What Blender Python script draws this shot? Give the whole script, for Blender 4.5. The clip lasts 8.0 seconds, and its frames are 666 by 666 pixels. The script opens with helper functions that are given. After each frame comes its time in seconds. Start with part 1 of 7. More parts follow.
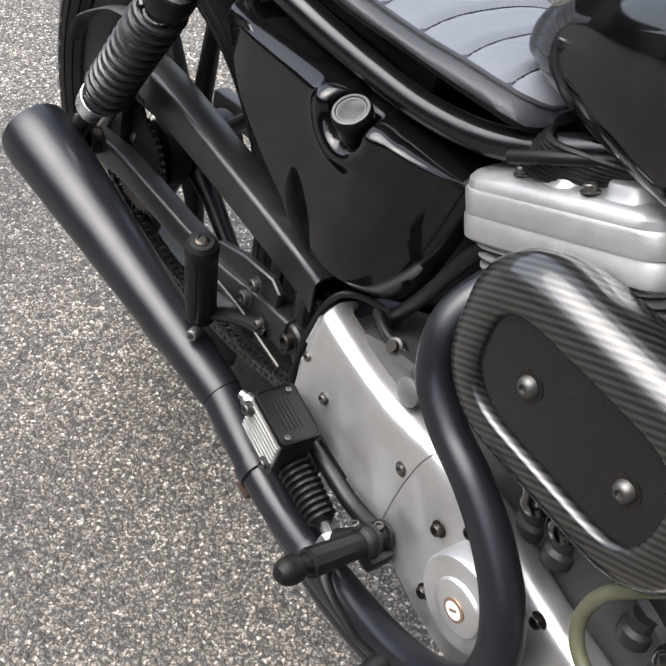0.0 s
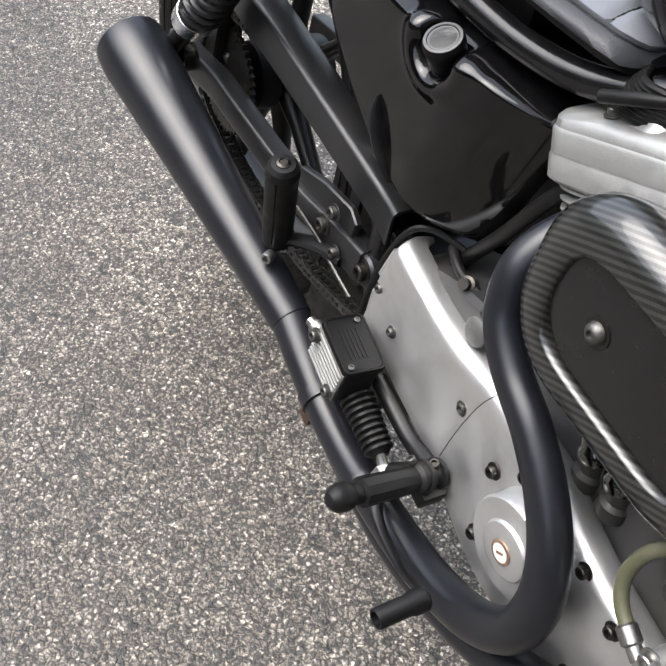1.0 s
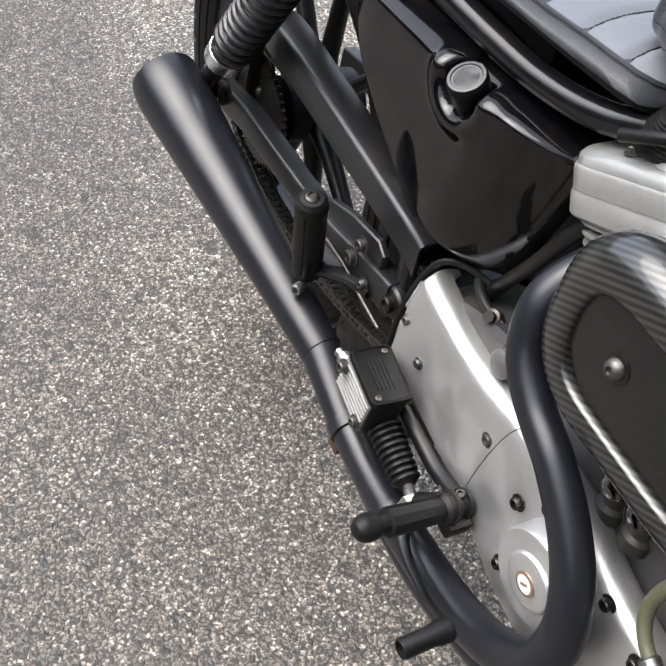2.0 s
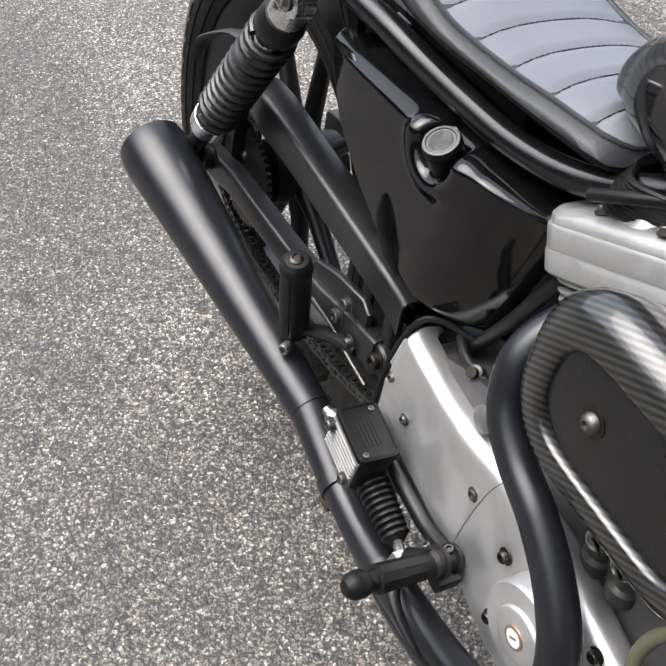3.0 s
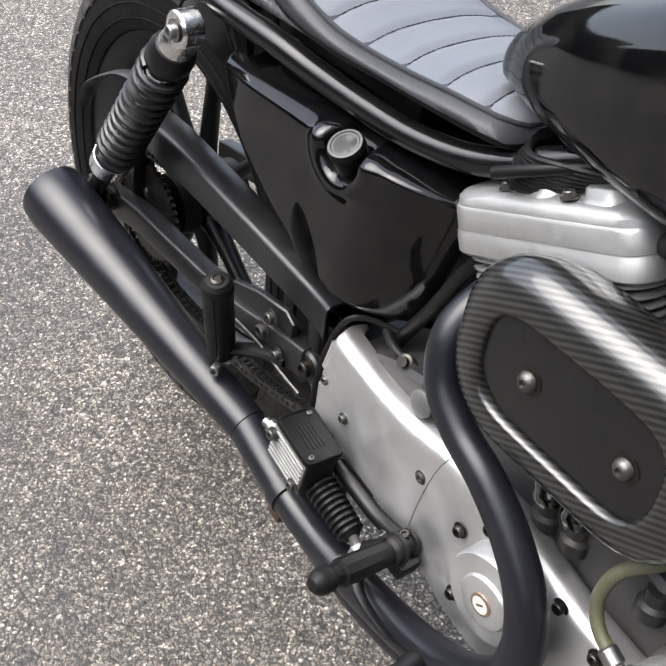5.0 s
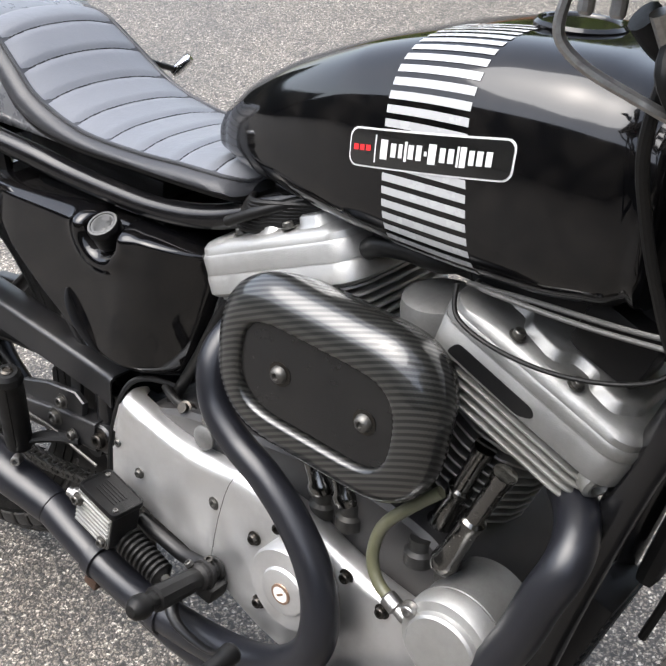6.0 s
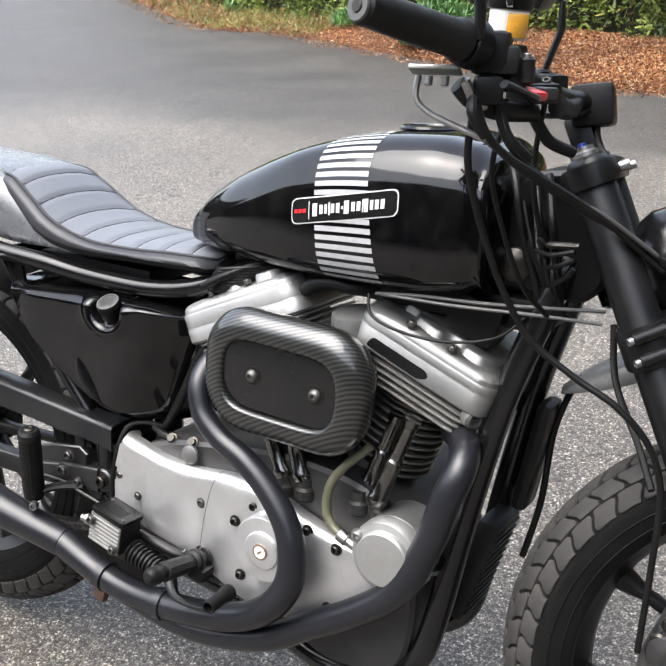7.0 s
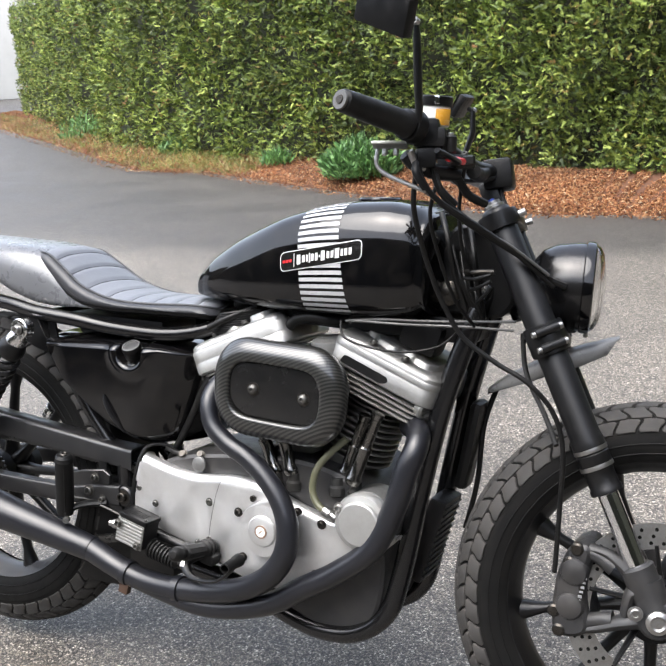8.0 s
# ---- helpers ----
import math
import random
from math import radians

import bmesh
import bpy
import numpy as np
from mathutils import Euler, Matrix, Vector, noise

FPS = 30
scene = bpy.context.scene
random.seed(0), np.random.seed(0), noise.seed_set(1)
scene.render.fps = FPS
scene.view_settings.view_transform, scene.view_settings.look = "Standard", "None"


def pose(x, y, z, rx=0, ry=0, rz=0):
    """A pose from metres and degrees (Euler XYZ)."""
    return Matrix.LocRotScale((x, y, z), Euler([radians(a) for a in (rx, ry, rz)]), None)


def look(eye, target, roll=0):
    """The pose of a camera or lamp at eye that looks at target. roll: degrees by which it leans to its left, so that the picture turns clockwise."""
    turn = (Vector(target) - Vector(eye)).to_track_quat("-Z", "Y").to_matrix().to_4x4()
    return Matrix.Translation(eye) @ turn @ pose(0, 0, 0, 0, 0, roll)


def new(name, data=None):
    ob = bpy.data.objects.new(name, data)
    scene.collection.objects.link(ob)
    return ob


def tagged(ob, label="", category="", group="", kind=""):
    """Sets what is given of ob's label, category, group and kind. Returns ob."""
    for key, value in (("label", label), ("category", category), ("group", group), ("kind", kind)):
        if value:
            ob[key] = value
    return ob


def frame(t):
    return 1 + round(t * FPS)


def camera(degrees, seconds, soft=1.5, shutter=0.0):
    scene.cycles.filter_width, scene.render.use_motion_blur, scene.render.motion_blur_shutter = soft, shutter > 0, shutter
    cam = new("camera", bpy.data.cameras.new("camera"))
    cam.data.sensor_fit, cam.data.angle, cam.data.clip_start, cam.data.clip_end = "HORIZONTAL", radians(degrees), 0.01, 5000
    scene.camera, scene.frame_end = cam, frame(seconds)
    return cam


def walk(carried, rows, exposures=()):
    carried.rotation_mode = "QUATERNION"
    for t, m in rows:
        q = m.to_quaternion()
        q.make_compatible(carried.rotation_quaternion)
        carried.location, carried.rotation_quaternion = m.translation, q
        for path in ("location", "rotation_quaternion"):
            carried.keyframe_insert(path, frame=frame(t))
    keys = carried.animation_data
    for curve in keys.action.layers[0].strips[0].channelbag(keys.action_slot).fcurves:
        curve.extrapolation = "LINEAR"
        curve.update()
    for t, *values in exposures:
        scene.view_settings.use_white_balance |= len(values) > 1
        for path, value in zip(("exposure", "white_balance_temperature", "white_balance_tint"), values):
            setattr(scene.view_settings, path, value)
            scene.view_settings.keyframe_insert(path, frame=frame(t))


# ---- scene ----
cam = camera(34.5, 8.0, soft=1.75)
PATH = [
    (0, (1.164, -0.548, 1.245), (0.044, 0.315, -0.17), 4.4),
    (0.5, (1.172, -0.545, 1.234), (0.061, 0.223, -0.241), 5.8),
    (1, (1.176, -0.539, 1.233), (0.044, 0.156, -0.263), 5.0),
    (1.5, (1.182, -0.535, 1.233), (0.026, 0.112, -0.265), 3.6),
    (2, (1.184, -0.532, 1.254), (-0.007, 0.112, -0.219), 2.7),
    (2.2, (1.188, -0.527, 1.264), (-0.019, 0.124, -0.193), 2.3),
    (3.3, (1.202, -0.523, 1.274), (-0.058, 0.162, -0.12), 1.1),
    (3.5, (1.207, -0.524, 1.275), (-0.053, 0.169, -0.115), 1.0),
    (4, (1.215, -0.533, 1.274), (-0.033, 0.19, -0.112), 0.8),
    (4.2, (1.218, -0.54, 1.272), (-0.024, 0.198, -0.112), 0.7),
    (5.3, (1.227, -0.589, 1.271), (0.059, 0.391, -0.023), -2.3),
    (5.5, (1.253, -0.597, 1.268), (0.112, 0.486, 0.033), -2.7),
    (5.7, (1.298, -0.624, 1.27), (0.19, 0.555, 0.094), -2.5),
    (6, (1.407, -0.706, 1.27), (0.333, 0.563, 0.159), -2.2),
    (6.3, (1.52, -0.799, 1.294), (0.43, 0.524, 0.264), -2.6),
    (6.5, (1.562, -0.891, 1.299), (0.499, 0.511, 0.349), -2.8),
    (7, (1.654, -1.182, 1.278), (0.657, 0.377, 0.521), -3.3),
    (7.5, (1.78, -1.459, 1.263), (0.823, 0.187, 0.652), -3.3),
    (8, (1.826, -1.659, 1.257), (0.919, 0.046, 0.738), -3.8),
]
walk(cam, [(t, look(eye, target, roll)) for t, eye, target, roll in PATH], [(0.0, 1.7), (4.2, 1.7), (5.5, 1.78), (6.3, 1.88), (7.0, 2.0), (8.0, 2.02)])

# ---------------------------------------------------------------- light
world = bpy.data.worlds.new("sky")
scene.world = world
world.use_nodes = True
wn, wl = world.node_tree.nodes, world.node_tree.links
sky = wn.new("ShaderNodeTexSky")
sky.sky_type, sky.sun_disc = "NISHITA", False
SUN_EL, SUN_ROT = radians(65), radians(205)
sky.sun_elevation, sky.sun_rotation = SUN_EL, SUN_ROT
sky.air_density, sky.dust_density, sky.ozone_density = 1.0, 3.0, 1.0
grey = wn.new("ShaderNodeHueSaturation")
grey.inputs["Saturation"].default_value = 0.55
wl.new(sky.outputs[0], grey.inputs["Color"])
wl.new(grey.outputs[0], wn["Background"].inputs[0])
wn["Background"].inputs[1].default_value = 0.15

sun_data = bpy.data.lights.new("sun", "SUN")
sun_data.energy, sun_data.angle, sun_data.color = 1.4, radians(60), (1.0, 0.98, 0.96)
sun = new("sun", sun_data)
to_sun = Vector((math.sin(SUN_ROT) * math.cos(SUN_EL), math.cos(SUN_ROT) * math.cos(SUN_EL), math.sin(SUN_EL)))
sun.matrix_world = look(to_sun * 20, (0, 0, 0))


# ---------------------------------------------------------------- materials
def links_of(name):
    m = bpy.data.materials.new(name)
    m.use_nodes = True
    nt = m.node_tree
    return m, nt.nodes, nt.links, nt.nodes["Principled BSDF"]


def noise_node(n, l, vec, scale, detail=4.0, rough=0.55):
    t = n.new("ShaderNodeTexNoise")
    t.inputs["Scale"].default_value, t.inputs["Detail"].default_value = scale, detail
    t.inputs["Roughness"].default_value = rough
    l.new(vec, t.inputs["Vector"])
    return t.outputs["Fac"]


def ramp_node(n, l, fac, stops):
    r = n.new("ShaderNodeValToRGB")
    el = r.color_ramp.elements
    while len(el) < len(stops):
        el.new(0.5)
    for e, (p, c) in zip(el, stops):
        e.position = p
        e.color = (c, c, c, 1) if isinstance(c, (int, float)) else (*c, 1)
    l.new(fac, r.inputs[0])
    return r.outputs[0]


def mix_node(n, l, fac, a, b, mode="MIX"):
    m = n.new("ShaderNodeMix")
    m.data_type, m.blend_type = "RGBA", mode
    for sock, v in ((m.inputs["Factor"], fac), (m.inputs["A"], a), (m.inputs["B"], b)):
        if hasattr(v, "links"):
            l.new(v, sock)
        elif isinstance(v, (int, float)):
            sock.default_value = v
        else:
            sock.default_value = (*v, 1)
    return m.outputs["Result"]


def bump_node(n, l, height, strength, dist, normal=None):
    b = n.new("ShaderNodeBump")
    b.inputs["Strength"].default_value, b.inputs["Distance"].default_value = strength, dist
    l.new(height, b.inputs["Height"])
    if normal:
        l.new(normal, b.inputs["Normal"])
    return b.outputs[0]


def paint(name, col, rough=0.45, metal=0.0, coat=0.0, dirt=0.25, dirt_scale=14, grain=0.15, grain_scale=600, depth=0.0004, wear=0.1, spec=0.5, dust=(0.16, 0.14, 0.12)):
    """A surface with a base colour, large dusty stains, fine grain in gloss and relief."""
    m, n, l, p = links_of(name)
    vec = n.new("ShaderNodeTexCoord").outputs["Object"]
    big, fine = noise_node(n, l, vec, dirt_scale, 6, 0.65), noise_node(n, l, vec, grain_scale, 3)
    stain = ramp_node(n, l, big, ((0.45, 0.0), (0.8, dirt)))
    base = mix_node(n, l, fine, [c * (1 - grain) for c in col], [min(1, c * (1 + grain)) for c in col])
    l.new(mix_node(n, l, stain, base, dust), p.inputs["Base Color"])
    mid = noise_node(n, l, vec, dirt_scale * 4, 5)
    l.new(ramp_node(n, l, mid, ((0.3, max(0.03, rough - wear)), (0.7, min(1, rough + wear)))), p.inputs["Roughness"])
    p.inputs["Metallic"].default_value, p.inputs["Coat Weight"].default_value = metal, coat
    p.inputs["Coat Roughness"].default_value = 0.04
    p.inputs["Specular IOR Level"].default_value = spec
    if depth:
        l.new(bump_node(n, l, fine, 0.5, depth), p.inputs["Normal"])
    return m


GLOSS_BLACK = paint("gloss_black_paint", (0.0018, 0.0018, 0.0022), 0.07, spec=0.5, coat=0.0, dirt=0.05, depth=0, wear=0.03, dirt_scale=30)
SATIN_BLACK = paint("satin_black_paint", (0.003, 0.003, 0.0034), 0.38, dirt=0.03, wear=0.06, depth=0.0001, spec=0.36)
FRAME_BLACK = paint("gloss_powder_coat", (0.005, 0.005, 0.0055), 0.2, dirt=0.03, wear=0.05, depth=0.0001, spec=0.45)
EXHAUST_BLACK = paint("ceramic_black_coating", (0.0075, 0.008, 0.0108), 0.33, dirt=0.02, dirt_scale=9, wear=0.035, depth=0.0001, grain_scale=900)
CAST_BLACK = paint("black_wrinkle_casting", (0.0045, 0.0045, 0.0048), 0.45, dirt=0.06, depth=0.0004, grain_scale=900, spec=0.25)
CAST_GREY = paint("dark_grey_casting", (0.017, 0.017, 0.0178), 0.5, dirt=0.2, depth=0.0004, grain_scale=900)
PLASTIC_BLACK = paint("black_plastic", (0.0028, 0.0028, 0.003), 0.42, dirt=0.02, depth=0.0003, grain_scale=1200, spec=0.2)
RUBBER = paint("black_rubber", (0.004, 0.004, 0.004), 0.48, dirt=0.04, depth=0.0003, spec=0.25)
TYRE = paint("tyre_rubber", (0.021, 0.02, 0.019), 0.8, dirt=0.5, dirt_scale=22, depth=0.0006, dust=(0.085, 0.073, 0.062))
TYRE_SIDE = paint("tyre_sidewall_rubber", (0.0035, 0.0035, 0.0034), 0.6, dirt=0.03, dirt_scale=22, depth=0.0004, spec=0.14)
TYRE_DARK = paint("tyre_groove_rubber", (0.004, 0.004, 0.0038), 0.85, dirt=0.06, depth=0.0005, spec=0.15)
ALLOY = paint("brushed_alloy_cover", (0.72, 0.72, 0.715), 0.47, metal=0.93, dirt=0.5, dirt_scale=7, wear=0.12, grain=0.05, depth=0.00015, grain_scale=1400, dust=(0.3, 0.28, 0.25))
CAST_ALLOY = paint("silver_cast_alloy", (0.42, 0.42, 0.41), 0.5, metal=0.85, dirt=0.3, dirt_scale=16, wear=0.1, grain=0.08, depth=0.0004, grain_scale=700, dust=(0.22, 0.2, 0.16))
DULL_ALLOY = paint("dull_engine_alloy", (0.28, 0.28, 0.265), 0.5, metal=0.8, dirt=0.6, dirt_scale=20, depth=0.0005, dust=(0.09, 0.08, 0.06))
FIN_GREY = paint("grey_cylinder_fins", (0.2, 0.2, 0.19), 0.45, metal=0.8, dirt=0.5, dirt_scale=25, dust=(0.07, 0.06, 0.05))
CHROME = paint("chrome", (0.75, 0.75, 0.76), 0.1, metal=1.0, dirt=0.1, depth=0, wear=0.05)
POLISHED = paint("polished_alloy", (0.78, 0.78, 0.78), 0.22, metal=1.0, dirt=0.08, dirt_scale=40, depth=0.0002, wear=0.1, dust=(0.3, 0.29, 0.27))
STEEL = paint("zinc_steel", (0.36, 0.355, 0.345), 0.38, metal=1.0, dirt=0.4, dirt_scale=90, dust=(0.16, 0.13, 0.1))
WORN_STEEL = paint("worn_bolt_steel", (0.13, 0.127, 0.12), 0.45, metal=0.9, dirt=0.5, dirt_scale=120, dust=(0.08, 0.07, 0.05))
DARK_CHROME = paint("stained_chrome", (0.16, 0.157, 0.15), 0.2, metal=1.0, dirt=0.15, dirt_scale=40, depth=0, dust=(0.06, 0.05, 0.04))
DARK_ALLOY = paint("stained_dark_alloy", (0.035, 0.0345, 0.033), 0.5, metal=0.5, dirt=0.5, dirt_scale=24, depth=0.0005, dust=(0.05, 0.045, 0.035))
COWL = paint("dark_satin_cowl", (0.09, 0.093, 0.1), 0.3, dirt=0.08, depth=0.0001, spec=0.9)
PLATE_BLACK = paint("waxed_black_plate", (0.006, 0.006, 0.0062), 0.24, dirt=0.03, wear=0.05, depth=0.0016, grain=0.05, grain_scale=22, spec=0.5)
MID_ALLOY = paint("grey_cast_cover", (0.13, 0.13, 0.127), 0.5, metal=0.5, dirt=0.4, dirt_scale=30, depth=0.0004, dust=(0.06, 0.055, 0.045))
CHAIN_STEEL = paint("greased_chain_steel", (0.055, 0.054, 0.052), 0.34, metal=0.6, dirt=0.3, dirt_scale=90, dust=(0.04, 0.035, 0.03))
SHEET_BLACK = paint("worn_satin_sheet_metal", (0.0075, 0.0075, 0.0082), 0.36, dirt=0.08, wear=0.06, depth=0.0001, spec=0.62)
RUST = paint("rusty_steel", (0.06, 0.034, 0.022), 0.6, metal=0.3, dirt=0.5, dirt_scale=60, dust=(0.1, 0.05, 0.03))
# darker copy of the cast alloy, for the front rocker box in shade
SHADED_ROCKER = paint("shaded_rocker_alloy", (0.27, 0.27, 0.265), 0.5, metal=0.85, dirt=0.45, dirt_scale=14, wear=0.1, grain=0.08, depth=0.0004, grain_scale=700, dust=(0.12, 0.11, 0.09))
# rear rim's grey base holds the light it reflects; dust stains lie over it
RIM_LIT = paint("lit_dusty_rim", (0.05, 0.051, 0.054), 0.4, dirt=0.3, depth=0.0002)
DARK_STEEL = paint("oiled_steel", (0.05, 0.047, 0.043), 0.34, metal=0.9, dirt=0.4, dirt_scale=70, dust=(0.07, 0.05, 0.03))
WHITE_DECAL = paint("white_decal", (0.34, 0.345, 0.35), 0.25, coat=0.0, dirt=0.06, depth=0, grain=0.02)
BADGE_WHITE = paint("white_badge_print", (0.55, 0.55, 0.55), 0.25, dirt=0.05, depth=0, grain=0.02)
BLACK_DECAL = paint("black_decal", (0.008, 0.008, 0.008), 0.16, coat=0.6, dirt=0.03, depth=0)
RED_PLASTIC = paint("red_plastic", (0.5, 0.02, 0.025), 0.3, dirt=0.1)
COPPER_RING = paint("copper_toned_badge", (0.3, 0.2, 0.14), 0.35, metal=0.6, dirt=0.2, dirt_scale=80)
HOSE_GREY = paint("aged_clear_hose", (0.085, 0.085, 0.05), 0.42, dirt=0.4, dirt_scale=40, dust=(0.2, 0.19, 0.15))
AMBER = paint("amber_fluid", (0.55, 0.27, 0.03), 0.25, dirt=0.1)
FROSTED = paint("frosted_white_plastic", (0.72, 0.71, 0.68), 0.35, dirt=0.1)
BLUE_ANODISED = paint("blue_anodised", (0.05, 0.09, 0.4), 0.3, metal=0.7)
CABLE_GREY = paint("grey_cable_sheath", (0.07, 0.07, 0.068), 0.4, dirt=0.2)
GREY_PAINT = paint("grey_satin_paint", (0.2, 0.2, 0.2), 0.35, dirt=0.2)


def vinyl(name, dark, light, spec=0.8):
    m, n, l, p = links_of(name)
    vec = n.new("ShaderNodeTexCoord").outputs["Object"]
    v = n.new("ShaderNodeTexVoronoi")
    v.inputs["Scale"].default_value = 420
    l.new(vec, v.inputs["Vector"])
    big = noise_node(n, l, vec, 9, 5)
    l.new(mix_node(n, l, big, dark, light), p.inputs["Base Color"])
    l.new(ramp_node(n, l, big, ((0.3, 0.38), (0.7, 0.5))), p.inputs["Roughness"])
    p.inputs["Specular IOR Level"].default_value = spec
    wr = noise_node(n, l, vec, 45, 5, 0.6)
    nm = bump_node(n, l, wr, 0.3, 0.003)
    l.new(bump_node(n, l, v.outputs["Distance"], 0.25, 0.0006, nm), p.inputs["Normal"])
    return m


# one black vinyl in two tones: paler for the sky-lit top, darker for shaded sides
VINYL_LIT = vinyl("lit_grained_vinyl", (0.092, 0.097, 0.108), (0.135, 0.141, 0.156))
VINYL_SHADED = vinyl("shaded_black_vinyl", (0.02, 0.021, 0.024), (0.032, 0.033, 0.037), 0.4)


def carbon(name):
    """Twill weave under clear lacquer: diagonal ribs broken into single tows."""
    m, n, l, p = links_of(name)
    vec = n.new("ShaderNodeTexCoord").outputs["Object"]

    def ribs(direction, period, phase=0.0):
        d = n.new("ShaderNodeVectorMath")
        d.operation = "DOT_PRODUCT"
        l.new(vec, d.inputs[0])
        d.inputs[1].default_value = [c * 2 * math.pi / period for c in direction]
        s = n.new("ShaderNodeMath")
        s.operation = "SINE"
        l.new(d.outputs["Value"], s.inputs[0])
        r = n.new("ShaderNodeMapRange")
        r.inputs[1].default_value, r.inputs[2].default_value = -1, 1
        l.new(s.outputs[0], r.inputs[0])
        return r.outputs[0]

    main, tow = ribs((-0.42, 0.62, 0.9), 0.0062), ribs((0.87, 0.4, 0.5), 0.0031)
    weave = mix_node(n, l, 0.16, main, tow)
    sharp = ramp_node(n, l, weave, ((0.38, (0.003, 0.003, 0.0032)), (0.64, (0.033, 0.0335, 0.0305))))
    l.new(sharp, p.inputs["Base Color"])
    l.new(ramp_node(n, l, weave, ((0.3, 0.5), (0.7, 0.36))), p.inputs["Roughness"])
    p.inputs["Metallic"].default_value = 0.35
    p.inputs["Coat Weight"].default_value, p.inputs["Coat Roughness"].default_value = 1.0, 0.12
    l.new(bump_node(n, l, weave, 0.12, 0.0005), p.inputs["Normal"])
    return m


CARBON = carbon("carbon_fibre")


def glass(name, col=(1, 1, 1), rough=0.02):
    m, n, l, p = links_of(name)
    p.inputs["Base Color"].default_value = (*col, 1)
    p.inputs["Roughness"].default_value, p.inputs["Transmission Weight"].default_value = rough, 1.0
    return m


LENS = glass("headlamp_glass")
MIRROR = paint("mirror_glass", (0.85, 0.86, 0.86), 0.03, metal=1.0, dirt=0.03, depth=0, wear=0.01, grain=0)


def asphalt(name):
    m, n, l, p = links_of(name)
    vec = n.new("ShaderNodeTexCoord").outputs["Object"]
    v = n.new("ShaderNodeTexVoronoi")
    v.inputs["Scale"].default_value = 190
    # bend the stones out of their even cells
    bend = n.new("ShaderNodeTexNoise")
    bend.inputs["Scale"].default_value = 130
    bend.inputs["Detail"].default_value = 3
    l.new(vec, bend.inputs["Vector"])
    bent = n.new("ShaderNodeVectorMath")
    bent.operation = "MULTIPLY_ADD"
    bent.inputs[1].default_value = (0.013, 0.013, 0.013)
    l.new(bend.outputs["Color"], bent.inputs[0])
    l.new(vec, bent.inputs[2])
    l.new(bent.outputs[0], v.inputs["Vector"])
    v2 = n.new("ShaderNodeTexVoronoi")
    v2.inputs["Scale"].default_value = 95
    l.new(bent.outputs[0], v2.inputs["Vector"])
    sep = n.new("ShaderNodeSeparateColor")
    l.new(v.outputs["Color"], sep.inputs[0])
    sep2 = n.new("ShaderNodeSeparateColor")
    l.new(v2.outputs["Color"], sep2.inputs[0])
    stone = ramp_node(n, l, sep.outputs[0], ((0.0, (0.08, 0.07, 0.06)), (0.45, (0.13, 0.115, 0.097)), (0.78, (0.205, 0.184, 0.158)), (0.93, (0.52, 0.49, 0.44))))
    coarse = ramp_node(n, l, sep2.outputs[1], ((0.0, (0.095, 0.083, 0.07)), (0.6, (0.14, 0.124, 0.105)), (0.95, (0.3, 0.28, 0.245))))
    mixed = mix_node(n, l, 0.3, stone, coarse)
    gap = ramp_node(n, l, v.outputs["Distance"], ((0.25, 1.08), (0.62, 0.13)))
    mixed = mix_node(n, l, 1.0, mixed, gap, "MULTIPLY")
    big = noise_node(n, l, vec, 1.3, 6, 0.6)
    mixed = mix_node(n, l, 1.0, mixed, ramp_node(n, l, big, ((0.32, 0.74), (0.68, 1.24))), "MULTIPLY")
    spots = noise_node(n, l, vec, 16, 5, 0.65)
    mixed = mix_node(n, l, 1.0, mixed, ramp_node(n, l, spots, ((0.3, 0.35), (0.43, 1.0))), "MULTIPLY")
    pits = noise_node(n, l, vec, 62, 4, 0.6)
    mixed = mix_node(n, l, 1.0, mixed, ramp_node(n, l, pits, ((0.34, 0.2), (0.455, 1.0))), "MULTIPLY")
    # a newer, darker and smoother surface farther from the bike, with a paler band before it
    geo = n.new("ShaderNodeSeparateXYZ")
    l.new(vec, geo.inputs[0])
    wob = noise_node(n, l, vec, 0.55, 5, 0.6)
    ad = n.new("ShaderNodeMath")
    ad.operation = "MULTIPLY_ADD"
    ad.inputs[1].default_value = 2.6
    l.new(wob, ad.inputs[0])
    l.new(geo.outputs[1], ad.inputs[2])
    rng = n.new("ShaderNodeMapRange")
    rng.inputs[1].default_value, rng.inputs[2].default_value = 5.1, 6.1
    l.new(ad.outputs[0], rng.inputs[0])
    # near ground darker, paler under and beyond the bike: light painted into colour
    light_ramp = n.new("ShaderNodeMapRange")
    light_ramp.inputs[1].default_value, light_ramp.inputs[2].default_value = 0.38, 0.66
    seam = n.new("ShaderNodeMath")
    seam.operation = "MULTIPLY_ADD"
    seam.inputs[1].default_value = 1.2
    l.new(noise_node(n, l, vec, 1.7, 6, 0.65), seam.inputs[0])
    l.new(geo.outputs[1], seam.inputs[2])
    l.new(seam.outputs[0], light_ramp.inputs[0])
    mixed = mix_node(n, l, 1.0, mixed, mix_node(n, l, light_ramp.outputs[0], (0.92, 0.88, 0.825), (1.42, 1.39, 1.33)), "MULTIPLY")
    newer = mix_node(n, l, 1.0, mixed, (0.4, 0.405, 0.42), "MULTIPLY")
    mixed = mix_node(n, l, rng.outputs[0], mixed, newer)
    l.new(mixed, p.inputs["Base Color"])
    l.new(ramp_node(n, l, big, ((0.3, 0.5), (0.7, 0.62))), p.inputs["Roughness"])
    p.inputs["Specular IOR Level"].default_value = 0.7
    nm = bump_node(n, l, v2.outputs["Distance"], 0.35, 0.003)
    l.new(bump_node(n, l, v.outputs["Distance"], 0.85, 0.0025, nm), p.inputs["Normal"])
